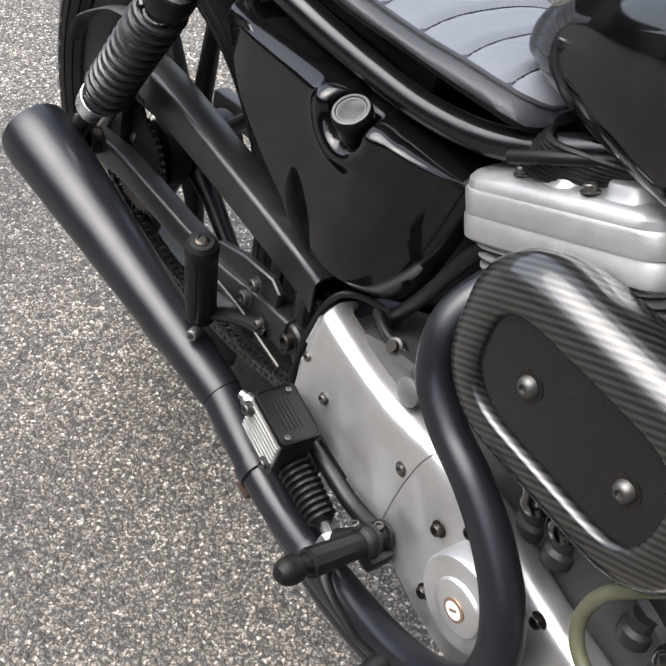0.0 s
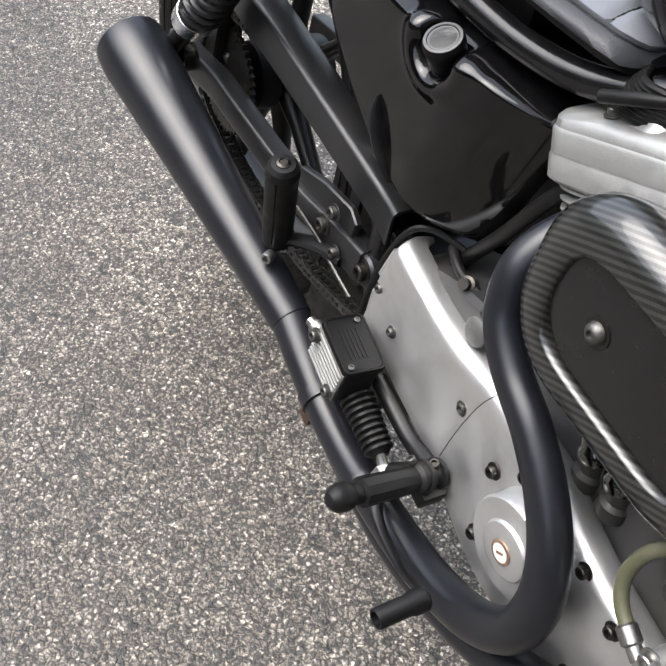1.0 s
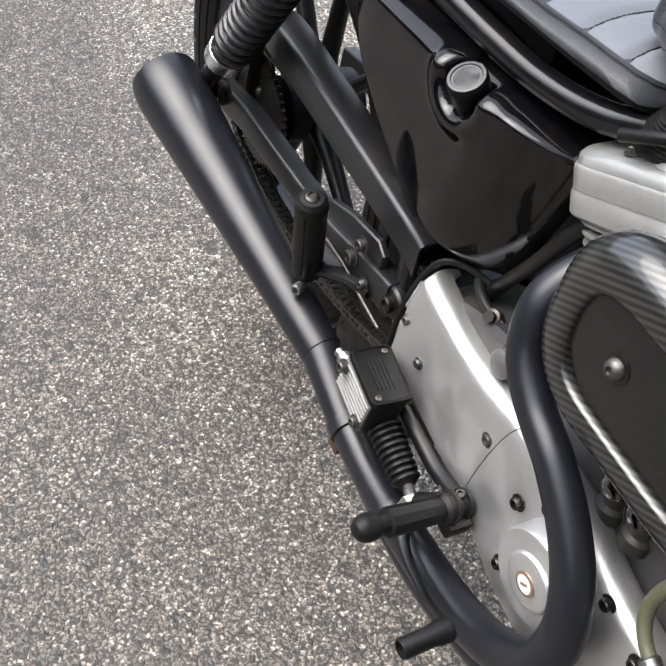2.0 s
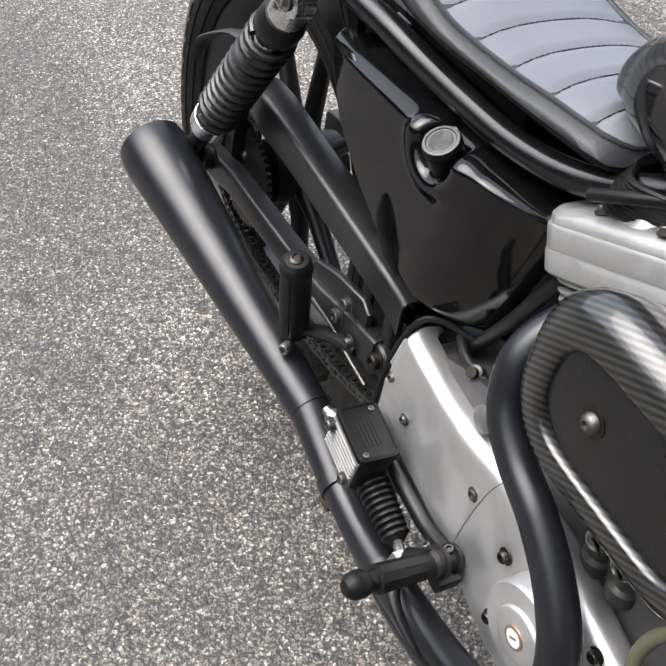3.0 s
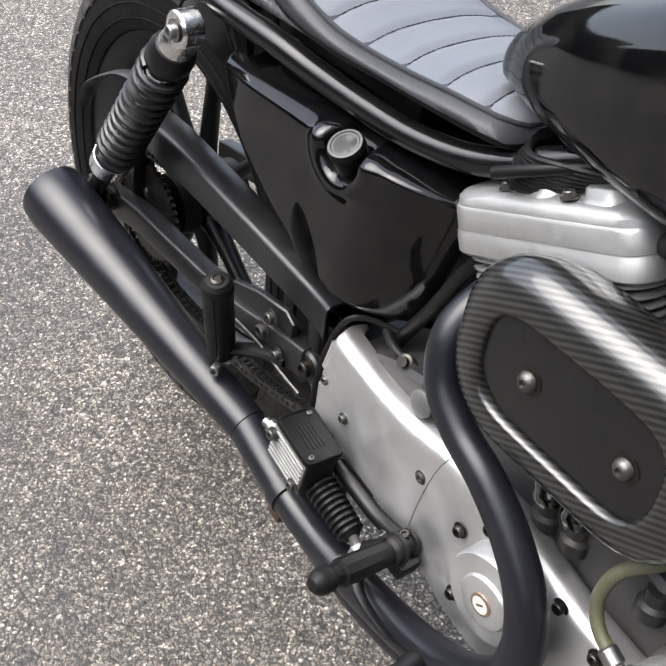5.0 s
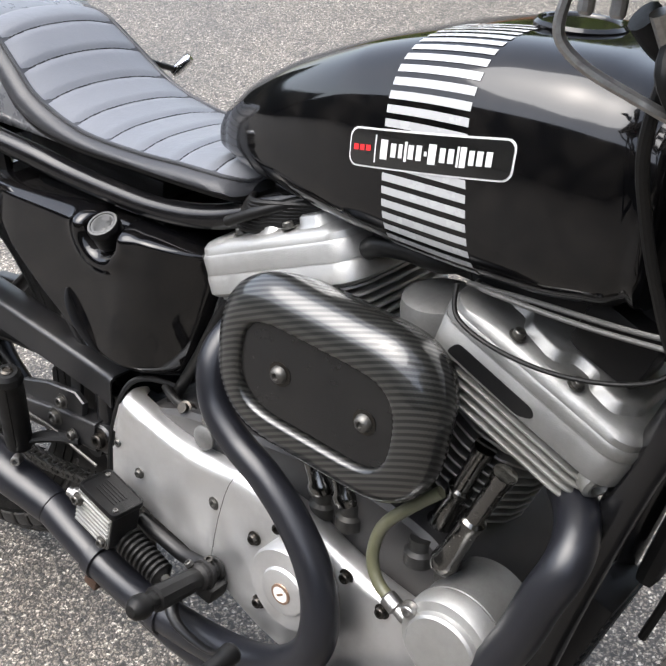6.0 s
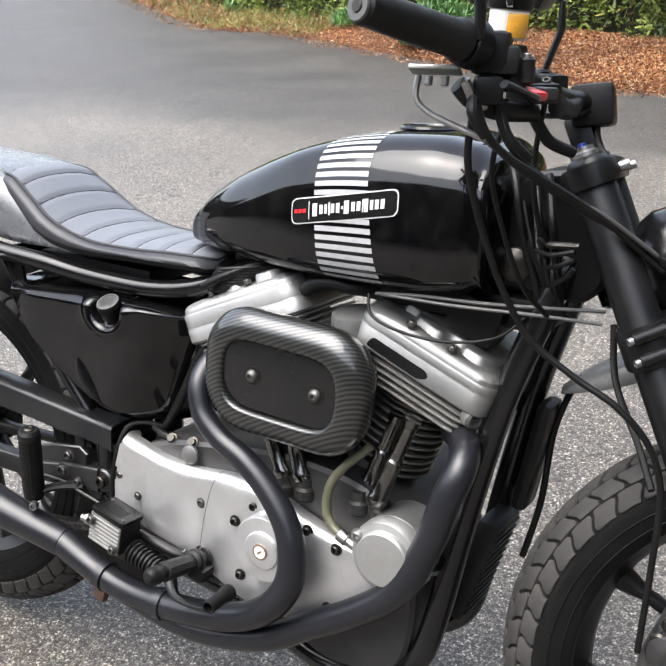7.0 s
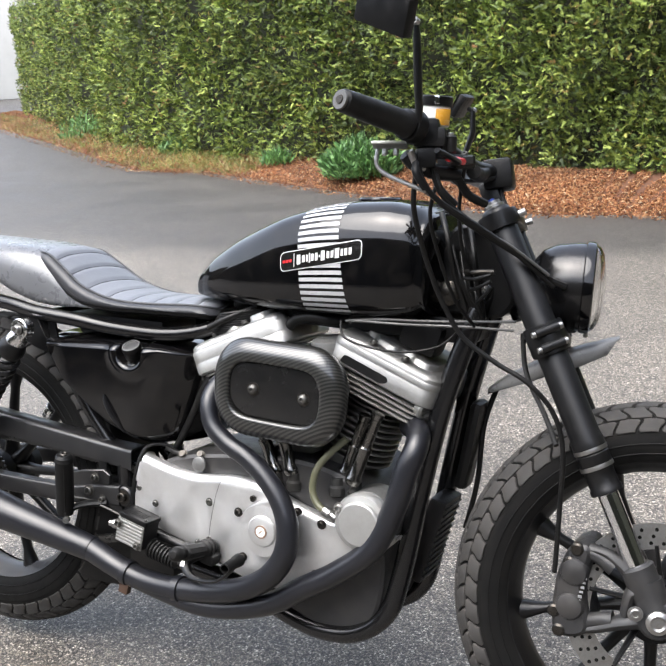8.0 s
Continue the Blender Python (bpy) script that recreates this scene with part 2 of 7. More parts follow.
    return m


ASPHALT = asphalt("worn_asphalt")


def leafy(name, dark, mid, light, rough=0.5, rare=None):
    m, n, l, p = links_of(name)
    geo = n.new("ShaderNodeNewGeometry")
    vec = n.new("ShaderNodeTexCoord").outputs["Object"]
    stops = [(0.0, dark), (0.5, mid), (0.93, light)]
    if rare:
        stops.append((0.995, rare))
    col = ramp_node(n, l, geo.outputs["Random Per Island"], stops)
    big = noise_node(n, l, vec, 1.1, 5)
    col = mix_node(n, l, 1.0, col, ramp_node(n, l, big, ((0.3, 0.6), (0.7, 1.3))), "MULTIPLY")
    l.new(col, p.inputs["Base Color"])
    p.inputs["Roughness"].default_value = rough
    p.inputs["Subsurface Weight"].default_value = 0.0
    return m


HEDGE_LEAF = leafy("hedge_foliage", (0.02, 0.034, 0.006), (0.095, 0.145, 0.022), (0.3, 0.37, 0.07), 0.65, (0.2, 0.1, 0.035))
# near-black green for the hedge's inner shade and the unseen sky blocks
SHADE_GREEN = leafy("shade_green", (0.008, 0.012, 0.004), (0.014, 0.018, 0.006), (0.02, 0.02, 0.008), 0.8)
LITTER = leafy("fallen_brown_leaves", (0.05, 0.02, 0.008), (0.22, 0.075, 0.024), (0.4, 0.22, 0.1), 0.85, (0.45, 0.37, 0.24))
WEED = leafy("bright_weed", (0.03, 0.07, 0.02), (0.07, 0.17, 0.045), (0.16, 0.3, 0.09), 0.5)
GRASS = leafy("rough_grass", (0.06, 0.095, 0.016), (0.15, 0.2, 0.04), (0.36, 0.27, 0.1), 0.5)
SOIL = paint("bare_soil", (0.075, 0.03, 0.014), 0.95, dirt=0.7, dirt_scale=9, depth=0.012, grain=0.6, grain_scale=45, dust=(0.2, 0.085, 0.032))
RENDER_WALL = paint("pale_rendered_wall", (0.4, 0.4, 0.385), 0.8, dirt=0.2, dirt_scale=0.7, depth=0.002, grain_scale=80)


# ---------------------------------------------------------------- mesh tools
def basis(axis):
    a = Vector(axis).normalized()
    h = Vector((0, 0, 1)) if abs(a.z) < 0.9 else Vector((1, 0, 0))
    u = h.cross(a).normalized()
    return u, a.cross(u), a


def curve_points(pts, steps=6, closed=False):
    """Catmull-Rom through the points (any dimension)."""
    P = np.array(pts, float)
    n, out = len(P), []
    for i in range(n if closed else n - 1):
        if closed:
            a, b, c, d = P[i - 1], P[i], P[(i + 1) % n], P[(i + 2) % n]
        else:
            a, b, c, d = P[max(i - 1, 0)], P[i], P[i + 1], P[min(i + 2, n - 1)]
        for k in range(steps):
            t = k / steps
            out.append(0.5 * (2 * b + (c - a) * t + (2 * a - 5 * b + 4 * c - d) * t * t + (3 * b - a - 3 * c + d) * t**3))
    if not closed:
        out.append(P[-1])
    return np.array(out)


class Shape:
    """Collects faces; done() makes one mesh object of them."""

    def __init__(self):
        self.v, self.f = [], []

    def add(self, verts, faces):
        o = len(self.v)
        self.v += [tuple(map(float, p)) for p in verts]
        self.f += [tuple(i + o for i in f) for f in faces]
        return self

    def rings(self, rings, caps=True, closed_ring=True, loop=False):
        n, verts, faces = len(rings[0]), [], []
        for r in rings:
            verts += list(r)
        m = len(rings)
        for i in range(m if loop else m - 1):
            a, b = i * n, ((i + 1) % m) * n
            for k in range(n if closed_ring else n - 1):
                j = (k + 1) % n
                faces.append((a + k, a + j, b + j, b + k))
        if caps and not loop:
            faces += [tuple(range(n))[::-1], tuple(range((m - 1) * n, m * n))]
        return self.add(verts, faces)

    def tube(self, pts, r, seg=12, steps=5, smooth=True, flat=1.0, closed=False):
        """A swept round bar; r is one radius or one a point."""
        rr = np.full(len(pts), r, float) if isinstance(r, (int, float)) else np.array(r, float)
        P4 = np.column_stack([np.array(pts, float), rr])
        C = curve_points(P4, steps, closed) if smooth else P4
        P, R = C[:, :3], np.abs(C[:, 3])
        if closed:
            T = np.roll(P, -1, 0) - np.roll(P, 1, 0)
        else:
            T = np.gradient(P, axis=0)
        u, w, a = basis(T[0])
        rings, prev = [], Vector(T[0]).normalized()
        for p, t, q in zip(P, T, R):
            t = Vector(t).normalized()
            turn = prev.rotation_difference(t)
            u = (turn @ u).normalized()
            w = t.cross(u).normalized()
            prev = t
            rings.append([Vector(p) + float(q) * (math.cos(2 * math.pi * k / seg) * u + flat * math.sin(2 * math.pi * k / seg) * w) for k in range(seg)])
        return self.rings(rings, loop=closed)

    def lathe(self, profile, origin, axis, seg=24, sweep=None):
        """profile: rows of radius and distance along the axis."""
        u, w, a = basis(axis)
        o = Vector(origin)
        rings = [[o + a * h + max(r, 1e-5) * (math.cos(2 * math.pi * k / seg) * u + math.sin(2 * math.pi * k / seg) * w) for k in range(seg)] for r, h in profile]
        return self.rings(rings)

    def cyl(self, p0, p1, r, seg=16, edge=0.0):
        p0, p1 = Vector(p0), Vector(p1)
        h = (p1 - p0).length
        e = min(edge, r * 0.5, h * 0.4)
        prof = [(r - e, 0), (r, e), (r, h - e), (r - e, h)] if e else [(r, 0), (r, h)]
        return self.lathe(prof, p0, p1 - p0, seg)

    def box(self, c, size, turn=None, edge=0.0):
        bm = bmesh.new()
        bmesh.ops.create_cube(bm, size=1)
        bmesh.ops.scale(bm, vec=size, verts=bm.verts)
        if edge:
            bmesh.ops.bevel(bm, geom=bm.edges, offset=edge, segments=2, profile=0.6, affect="EDGES")
        m = Matrix.Translation(c) @ (turn.to_4x4() if turn else Matrix())
        vs = [m @ v.co for v in bm.verts]
        bm.verts.index_update()
        fs = [[v.index for v in f.verts] for f in bm.faces]
        bm.free()
        return self.add(vs, fs)

    def stack(self, outline, layers, place):
        """Outlines stacked into a pillow: layers of (inset, depth); place(x, z, depth) gives the point."""
        rings = []
        for inset, depth in layers:
            rings.append([place(x, z, depth) for x, z in offset(outline, inset)])
        return self.rings(rings)

    def done(self, name, mat, parent=None, label="", smooth=35, kind=""):
        me = bpy.data.meshes.new(name)
        me.from_pydata(self.v, [], self.f)
        bm = bmesh.new()
        bm.from_mesh(me)
        bmesh.ops.recalc_face_normals(bm, faces=bm.faces)
        bm.to_mesh(me)
        bm.free()
        if smooth:
            me.polygons.foreach_set("use_smooth", [True] * len(me.polygons))
            me.set_sharp_from_angle(angle=radians(smooth))
        me.materials.append(mat)
        return hang(name, me, parent, label, kind)


def hang(name, me, parent=None, label="", kind="", m=None):
    ob = new(name, me)
    if parent:
        ob.parent = parent
    if m is not None:
        ob.matrix_basis = m
    return tagged(ob, label, kind=kind)


def offset(outline, d):
    """A closed outline moved inwards by d, in small smoothed steps."""
    P = np.array(outline, float)
    if not d:
        return P
    area = 0.5 * np.sum(P[:, 0] * np.roll(P[:, 1], -1) - np.roll(P[:, 0], -1) * P[:, 1])
    steps = max(1, int(abs(d) / 0.002))
    for _ in range(steps):
        T = np.roll(P, -1, 0) - np.roll(P, 1, 0)
        T /= np.linalg.norm(T, axis=1)[:, None] + 1e-9
        N = np.column_stack([-T[:, 1], T[:, 0]]) * (1 if area > 0 else -1)
        P = P + N * d / steps
        if steps > 1:
            P = 0.8 * P + 0.1 * (np.roll(P, 1, 0) + np.roll(P, -1, 0))
    return P


def stadium(cx, cz, hl, hh, n=12, tilt=0.0):
    out, s = [], hl - hh
    for k in range(2 * n):
        a = -math.pi / 2 + math.pi * (k % n) / (n - 1)
        if k < n:
            out.append((s + hh * math.cos(a), hh * math.sin(a)))
        else:
            out.append((-s - hh * math.cos(a), -hh * math.sin(a)))
    c, q = math.cos(radians(tilt)), math.sin(radians(tilt))
    return [(cx + c * x - q * z, cz + q * x + c * z) for x, z in out]


def side(x, z, y):
    return (x, y, z)


def mirrored(p):
    return (p[0], -p[1], p[2])


def flip(pts, s):
    return [(x, y * s, z) for x, y, z in pts]


# ---------------------------------------------------------------- the ground and what stands round it
def ground_sheet():
    xs = np.unique(np.r_[np.linspace(-3, 4, 15), -400, -120, -40, -15, -7, 8, 20, 60, 400])
    ys = np.unique(np.r_[np.linspace(-3, 8, 18), -400, -100, -30, -10, 14, 30, 90, 400])
    v = [(x, y, -0.018) for y in ys for x in xs]
    nx = len(xs)
    f = [(j * nx + i, j * nx + i + 1, (j + 1) * nx + i + 1, (j + 1) * nx + i) for j in range(len(ys) - 1) for i in range(nx - 1)]
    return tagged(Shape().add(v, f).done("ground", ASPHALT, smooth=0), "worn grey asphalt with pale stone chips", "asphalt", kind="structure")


ground_sheet()

EDGE = curve_points([(9, 4.6), (4, 4.95), (1.2, 5.55), (0.3, 5.8), (-0.5, 5.8), (-1.6, 6.3), (-3.05, 7.12), (-4.8, 8.12), (-6.2, 8.6), (-9.2, 11.0), (-13.4, 14.3), (-19, 18.6)], 8)
HEDGE = curve_points([(9, 5.9), (4, 6.15), (1.0, 6.8), (0.3, 7.0), (-0.9, 7.45), (-2.6, 7.95), (-4.5, 8.65), (-6.7, 9.75), (-9.5, 12.1), (-13.0, 15.1), (-17.4, 19.05)], 8)


def verge():
    """Low bank of soil between the asphalt and the hedge."""
    E = np.array([EDGE[int(i)] for i in np.linspace(0, len(EDGE) - 1, 60)])
    T = np.gradient(E, axis=0)
    N = np.column_stack([T[:, 1], -T[:, 0]]) / np.linalg.norm(T, axis=1)[:, None]
    N *= np.sign(N[:, 1])[:, None]
    rows = []
    for d, h in ((0, -0.03), (0.12, 0.02), (0.5, 0.07), (1.2, 0.11), (2.6, 0.13), (4.0, 0.13)):
        rows.append([(x + nx * d, y + ny * d, h + 0.012 * math.sin(3.1 * x + 2 * d) * (d > 0)) for (x, y), (nx, ny) in zip(E, N)])
    s = Shape().rings(rows, caps=False, closed_ring=False)
    tagged(s.done("verge", SOIL), "low verge of bare reddish soil below the hedge", "verge", kind="structure")


verge()


def blades(name, count, where, size, mat, label, category, lift=0.9, seed=1, curl=0.3, slim=1.0, wild=1.0):
    """Many small bent blades in one mesh; where(rng) gives a place and an outward lean."""
    rng = random.Random(seed)
    V, F = [], []
    for _ in range(count):
        p, out = where(rng)
        L = size * rng.uniform(0.5, 1.3)
        d = Vector((rng.gauss(0, wild), rng.gauss(0, wild), rng.gauss(0, 0.6 * wild) + lift)) + Vector(out) * 1.2
        d.normalize()
        w = d.cross(Vector((rng.gauss(0, 1), rng.gauss(0, 1), rng.gauss(0, 1)))).normalized() * L * slim * rng.uniform(0.14, 0.26)
        up = d.cross(w).normalized() * L * rng.uniform(-curl, curl)
        p = Vector(p)
        o = len(V)
        V += [p - w * 0.5, p + w * 0.5, p + d * L * 0.55 + w + up * 0.6, p + d * L * 0.55 - w + up * 0.6, p + d * L + up * 0.2]
        F += [(o, o + 1, o + 2, o + 3), (o + 3, o + 2, o + 4)]
    me = bpy.data.meshes.new(name)
    me.from_pydata([tuple(v) for v in V], [], F)
    me.materials.append(mat)
    return tagged(new(name, me), label, category, kind="stuff")


def along(path, rng, lo=0.0, hi=1.0):
    t = rng.uniform(lo, hi) * (len(path) - 1.001)
    i = int(t)
    p, q = path[i], path[i + 1]
    T = (q - p) / np.linalg.norm(q - p)
    N = np.array([T[1], -T[0]])
    return p + (q - p) * (t - i), (N if N[1] < 0 else -N)


def hedge():
    H = 2.5
    core = []
    P = np.array([HEDGE[int(i)] for i in np.linspace(0, len(HEDGE) - 1, 50)])
    T = np.gradient(P, axis=0)
    N = np.column_stack([T[:, 1], -T[:, 0]]) / np.linalg.norm(T, axis=1)[:, None]
    N *= -np.sign(N[:, 1])[:, None]
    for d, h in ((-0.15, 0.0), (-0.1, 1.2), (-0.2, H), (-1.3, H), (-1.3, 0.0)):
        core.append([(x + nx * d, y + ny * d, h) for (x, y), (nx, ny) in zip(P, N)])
    # dark sheet behind the sprays, stands in for shade inside the hedge
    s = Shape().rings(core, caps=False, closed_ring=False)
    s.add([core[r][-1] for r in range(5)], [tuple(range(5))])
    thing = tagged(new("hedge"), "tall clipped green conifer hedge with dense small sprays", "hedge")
    s.done("inner_growth", SHADE_GREEN, thing)

    # sprays grow in tufts that fan out from their own twig
    rng0 = random.Random(21)
    tufts = []
    for _ in range(15000):
        (x, y), n = along(HEDGE, rng0)
        z = H * rng0.random() ** 0.9
        d = 0.16 * noise.noise((x * 1.3, y * 1.3, z * 1.6)) + 0.13 * noise.noise((x * 3.4, y * 3.4, z * 3.6)) + rng0.uniform(-0.1, 0.04) + 0.05 * (z < 0.3)
        tufts.append((x + n[0] * d, y + n[1] * d, z + 0.08, n))

    def spot(rng):
        x, y, z, n = tufts[int(rng.random() * len(tufts))]
        q = rng.random()
        sx, sz = rng.gauss(0, 0.045), rng.gauss(0, 0.035)
        out = 0.07 * q
        return (x + n[0] * out + n[1] * sx, y + n[1] * out - n[0] * sx, z + sz + 0.03 * q), (n[0] * 0.8 + n[1] * sx * 12, n[1] * 0.8 - n[0] * sx * 12, 0.1 + sz * 14)

    rng = random.Random(3)
    V, F = [], []
    for _ in range(130000):
        p, out = spot(rng)
        L = rng.uniform(0.03, 0.078)
        d = (Vector((rng.gauss(0, 0.5), rng.gauss(0, 0.5), rng.gauss(0.1, 0.4))) + Vector(out)).normalized()
        w = d.cross(Vector((rng.gauss(0, 1), rng.gauss(0, 1), rng.gauss(0, 1)))).normalized()
        bend = d.cross(w) * L * rng.uniform(-0.3, 0.3)
        stem = [Vector(p) + d * L * k / 6 + bend * (k / 6) ** 2 for k in range(7)]
        o = len(V)
        V += stem
        for k in range(6):
            reach = L * (0.34 - 0.035 * k) * rng.uniform(0.7, 1.2)
            for s in (-1, 1):
                V.append(stem[k] + w * s * reach + d * reach * 0.8)
                F.append((o + k, o + k + 1, len(V) - 1))
    me = bpy.data.meshes.new("sprays")
    me.from_pydata([tuple(v) for v in V], [], F)
    me.materials.append(HEDGE_LEAF)
    b = new("sprays", me)
    b.parent = thing
    b["kind"] = "stuff"
    return thing


hedge()


def on_verge(lo, hi, spread):
    def spot(rng):
        (x, y), n = along(EDGE, rng, lo, hi)
        d = -rng.uniform(0.0, spread) if rng.random() > 0.03 else rng.uniform(0, 0.22)
        return (x + n[0] * d, y + n[1] * d, 0.012 + float(np.interp(-d, (0, 0.12, 0.5, 1.2, 2.6), (0.0, 0.026, 0.076, 0.126, 0.156)))), (0, 0, -0.3)

    return spot


blades("leaf_litter", 150000, on_verge(0, 1, 1.25), 0.026, LITTER, "dry orange and brown fallen leaves along the verge", "leaves", lift=0.15, seed=5, curl=0.8, slim=0.7)
blades("grass", 7000, on_verge(0.6, 0.98, 0.75), 0.085, GRASS, "rough yellow-green grass at the foot of the hedge", "grass", lift=1.5, seed=6, slim=0.16)


def shrub(p, r, count, seed):
    def spot(rng):
        a, q = rng.uniform(0, 6.283), rng.random() ** 0.5
        x, y, z = r * q * math.cos(a), r * q * math.sin(a), r * 0.9 * rng.random() * (1.15 - q * 0.7)
        return (p[0] + x, p[1] + y, p[2] + z), (x / r * 0.6, y / r * 0.6, 0.3)

    b = blades("shrub", count, spot, 0.085, WEED, "small bright green bushy weed below the hedge", "weed", lift=1.3, seed=seed, slim=0.45)
    b["kind"] = ""
    return b


shrub((-2.5, 7.25, 0.08), 0.36, 5200, 11)
shrub((-3.9, 8.1, 0.08), 0.16, 350, 12)
shrub((-6.0, 9.35, 0.08), 0.25, 500, 13)
shrub((-9.6, 11.9, 0.08), 0.4, 700, 14)


def far_wall():
    s = Shape().box((-27, 31.5, 2.0), (16, 0.4, 4.0), Matrix.Rotation(radians(20), 3, "Z"), 0.02)
    tagged(s.done("wall_far", RENDER_WALL), "pale rendered wall beyond the end of the hedge", "wall", kind="structure")
    # unseen blocks added round the place to darken low sky and reflections
    for name, c, size in (("wall_south", (-8, -9, 2.6), (60, 0.8, 5.2)), ("wall_east", (14, 6, 7), (0.8, 32, 14)), ("wall_west", (-38, 6, 4), (0.8, 32, 8))):
        s = Shape().box(c, size, None, 0.05)
        tagged(s.done(name, SHADE_GREEN), "plain dark green unseen block against low sky light", "wall", kind="structure")


far_wall()


# ---------------------------------------------------------------- the motorcycle
bike = tagged(new("motorcycle"), "black custom motorcycle leaning on its side stand on asphalt", "motorcycle")
bike.matrix_basis = Matrix.Translation((0, -0.025, 0)) @ Matrix.Rotation(radians(-8), 4, "X")

SHARED = {}


def bolt(p, axis=(0, -1, 0), r=0.0065, h=0.006, mat=None, parent=None, name="bolt", washer=True):
    """Socket-head screw with a washer; alike screws share a mesh."""
    key = (name, r, h, washer)
    if key not in SHARED:
        s = Shape()
        if washer:
            s.lathe([(r * 1.45, 0), (r * 1.45, 0.0012), (r * 0.9, 0.0014)], (0, 0, 0), (0, 0, 1), 18)
        s.lathe([(r, 0), (r, h * 0.85), (r * 0.86, h), (r * 0.55, h), (r * 0.5, h * 0.45), (0, h * 0.45)], (0, 0, 0), (0, 0, 1), 18)
        ob = s.done(name, mat or STEEL, parent or bike)
        SHARED[key] = ob.data
    else:
        ob = hang(name, SHARED[key], parent or bike)
        if mat and ob.data.materials[0] != mat:
            ob.material_slots[0].link = "OBJECT"
            ob.material_slots[0].material = mat
    u, w, a = basis(axis)
    ob.matrix_basis = Matrix.Translation(p) @ Matrix((u, w, a)).transposed().to_4x4()
    return ob


# ---- wheels
def wheel(cx, cz, R, W, H, spokes, name, rim_r, turn=0.3):
    c = Vector((cx, 0, cz))
    s = Shape()
    # tyre carcass
    prof = []
    for k in range(25):
        a = radians(-125 + 250 * k / 24)
        prof.append(((R - H) + (H - 0.005) * math.cos(a), W * math.sin(a)))
    prof += [(rim_r + 0.004, -prof[0][1] * 0.95), (rim_r + 0.004, prof[0][1] * 0.95)]
    u, w, ax = basis((0, 1, 0))
    n = 96
    rings = [[c + ax * h + r * (math.cos(2 * math.pi * k / n) * u + math.sin(2 * math.pi * k / n) * w) for r, h in prof] for k in range(n)]
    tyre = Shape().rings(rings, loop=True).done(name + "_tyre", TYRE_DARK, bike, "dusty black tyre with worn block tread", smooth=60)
    # raised bead line and smooth sidewall band
    for sgn in (-1, 1):
        side_prof = []
        for k in range(9):
            a = radians(sgn * (80 + 42 * k / 8))
            side_prof.append(((R - H) + (H - 0.003) * math.cos(a), (W + 0.0015) * math.sin(a)))
        rr = [[c + ax * h + r * (math.cos(2 * math.pi * k / n) * u + math.sin(2 * math.pi * k / n) * w) for r, h in side_prof] for k in range(n)]
        Shape().rings(rr, loop=True, closed_ring=False).done("sidewall", TYRE_SIDE, tyre, smooth=60)
        for q in (92, 108):
            a = radians(sgn * q)
            rp, yp = (R - H) + (H - 0.002) * math.cos(a), (W + 0.002) * math.sin(a)
            Shape().tube([c + ax * yp + rp * (math.cos(2 * math.pi * k / n) * u + math.sin(2 * math.pi * k / n) * w) for k in range(n)], 0.0012, 6, 1, closed=True).done("sidewall_line", TYRE_SIDE, tyre)
    # tread blocks: six rows of waisted blocks with bent edges, each row shifted by half a block
    count = 50
    pitch = 2 * math.pi / count
    for row in range(6):
        a0, half = -62.5 + 25 * row, 12.5
        wave = 0.13 if row % 2 else -0.13
        edge_line = [(wave * math.sin(2.3 * dv), dv) for dv in (-0.93, -0.62, -0.31, 0.0, 0.31, 0.62, 0.93)]
        outline = [(0.445 + q - 0.05 * (abs(dv) > 0.9), dv) for q, dv in edge_line] + [(0.0, 0.87 if row % 2 else 0.98)]
        outline += [(-0.445 + q + 0.05 * (abs(dv) > 0.9), dv) for q, dv in edge_line[::-1]] + [(0.0, -0.98 if row % 2 else -0.87)]
        rings = []
        for lift, shrink in ((0.0, 1.0), (0.004, 0.97), (0.0048, 0.9)):
            ring = []
            for du, dv in outline:
                a = radians(a0 + dv * half * shrink)
                phi = du * pitch * shrink
                r = (R - H) + (H - 0.005 + lift) * math.cos(a)
                y = (W - 0.001 + lift * 0.8) * math.sin(a)
                ring.append((r * math.cos(phi), y, r * math.sin(phi)))
            rings.append(ring)
        me = None
        for k in range(count):
            if me is None:
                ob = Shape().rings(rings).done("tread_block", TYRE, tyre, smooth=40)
                me = ob.data
            else:
                ob = hang("tread_block", me, tyre)
            ob.matrix_basis = Matrix.Translation(c) @ Matrix.Rotation(-(k + 0.5 * (row % 2)) * pitch, 4, "Y")
    # rim
    rw = W * 0.78
    prof = [(rim_r + 0.008, -rw), (rim_r + 0.006, -rw - 0.004), (rim_r - 0.004, -rw), (rim_r - 0.012, -rw * 0.7), (rim_r - 0.022, -rw * 0.35), (rim_r - 0.026, 0)]
    prof = prof + [(r, -y) for r, y in prof[::-1][1:]] + [(rim_r + 0.004, rw * 0.5), (rim_r + 0.004, -rw * 0.5)]
    rings = [[c + ax * h + r * (math.cos(2 * math.pi * k / n) * u + math.sin(2 * math.pi * k / n) * w) for r, h in prof] for k in range(n)]
    rim = Shape().rings(rings, loop=True).done(name + "_wheel", SATIN_BLACK if name == "front" else RIM_LIT, bike, "satin black cast wheel with thin spokes" if name == "front" else "cast wheel with a dark grey rim and thin black spokes")
    Shape().lathe([(0.03, -0.06), (0.045, -0.055), (0.047, -0.03), (0.036, -0.02), (0.036, 0.02), (0.047, 0.03), (0.045, 0.055), (0.03, 0.06)], c, (0, 1, 0), 32).done("hub", CAST_BLACK, rim)
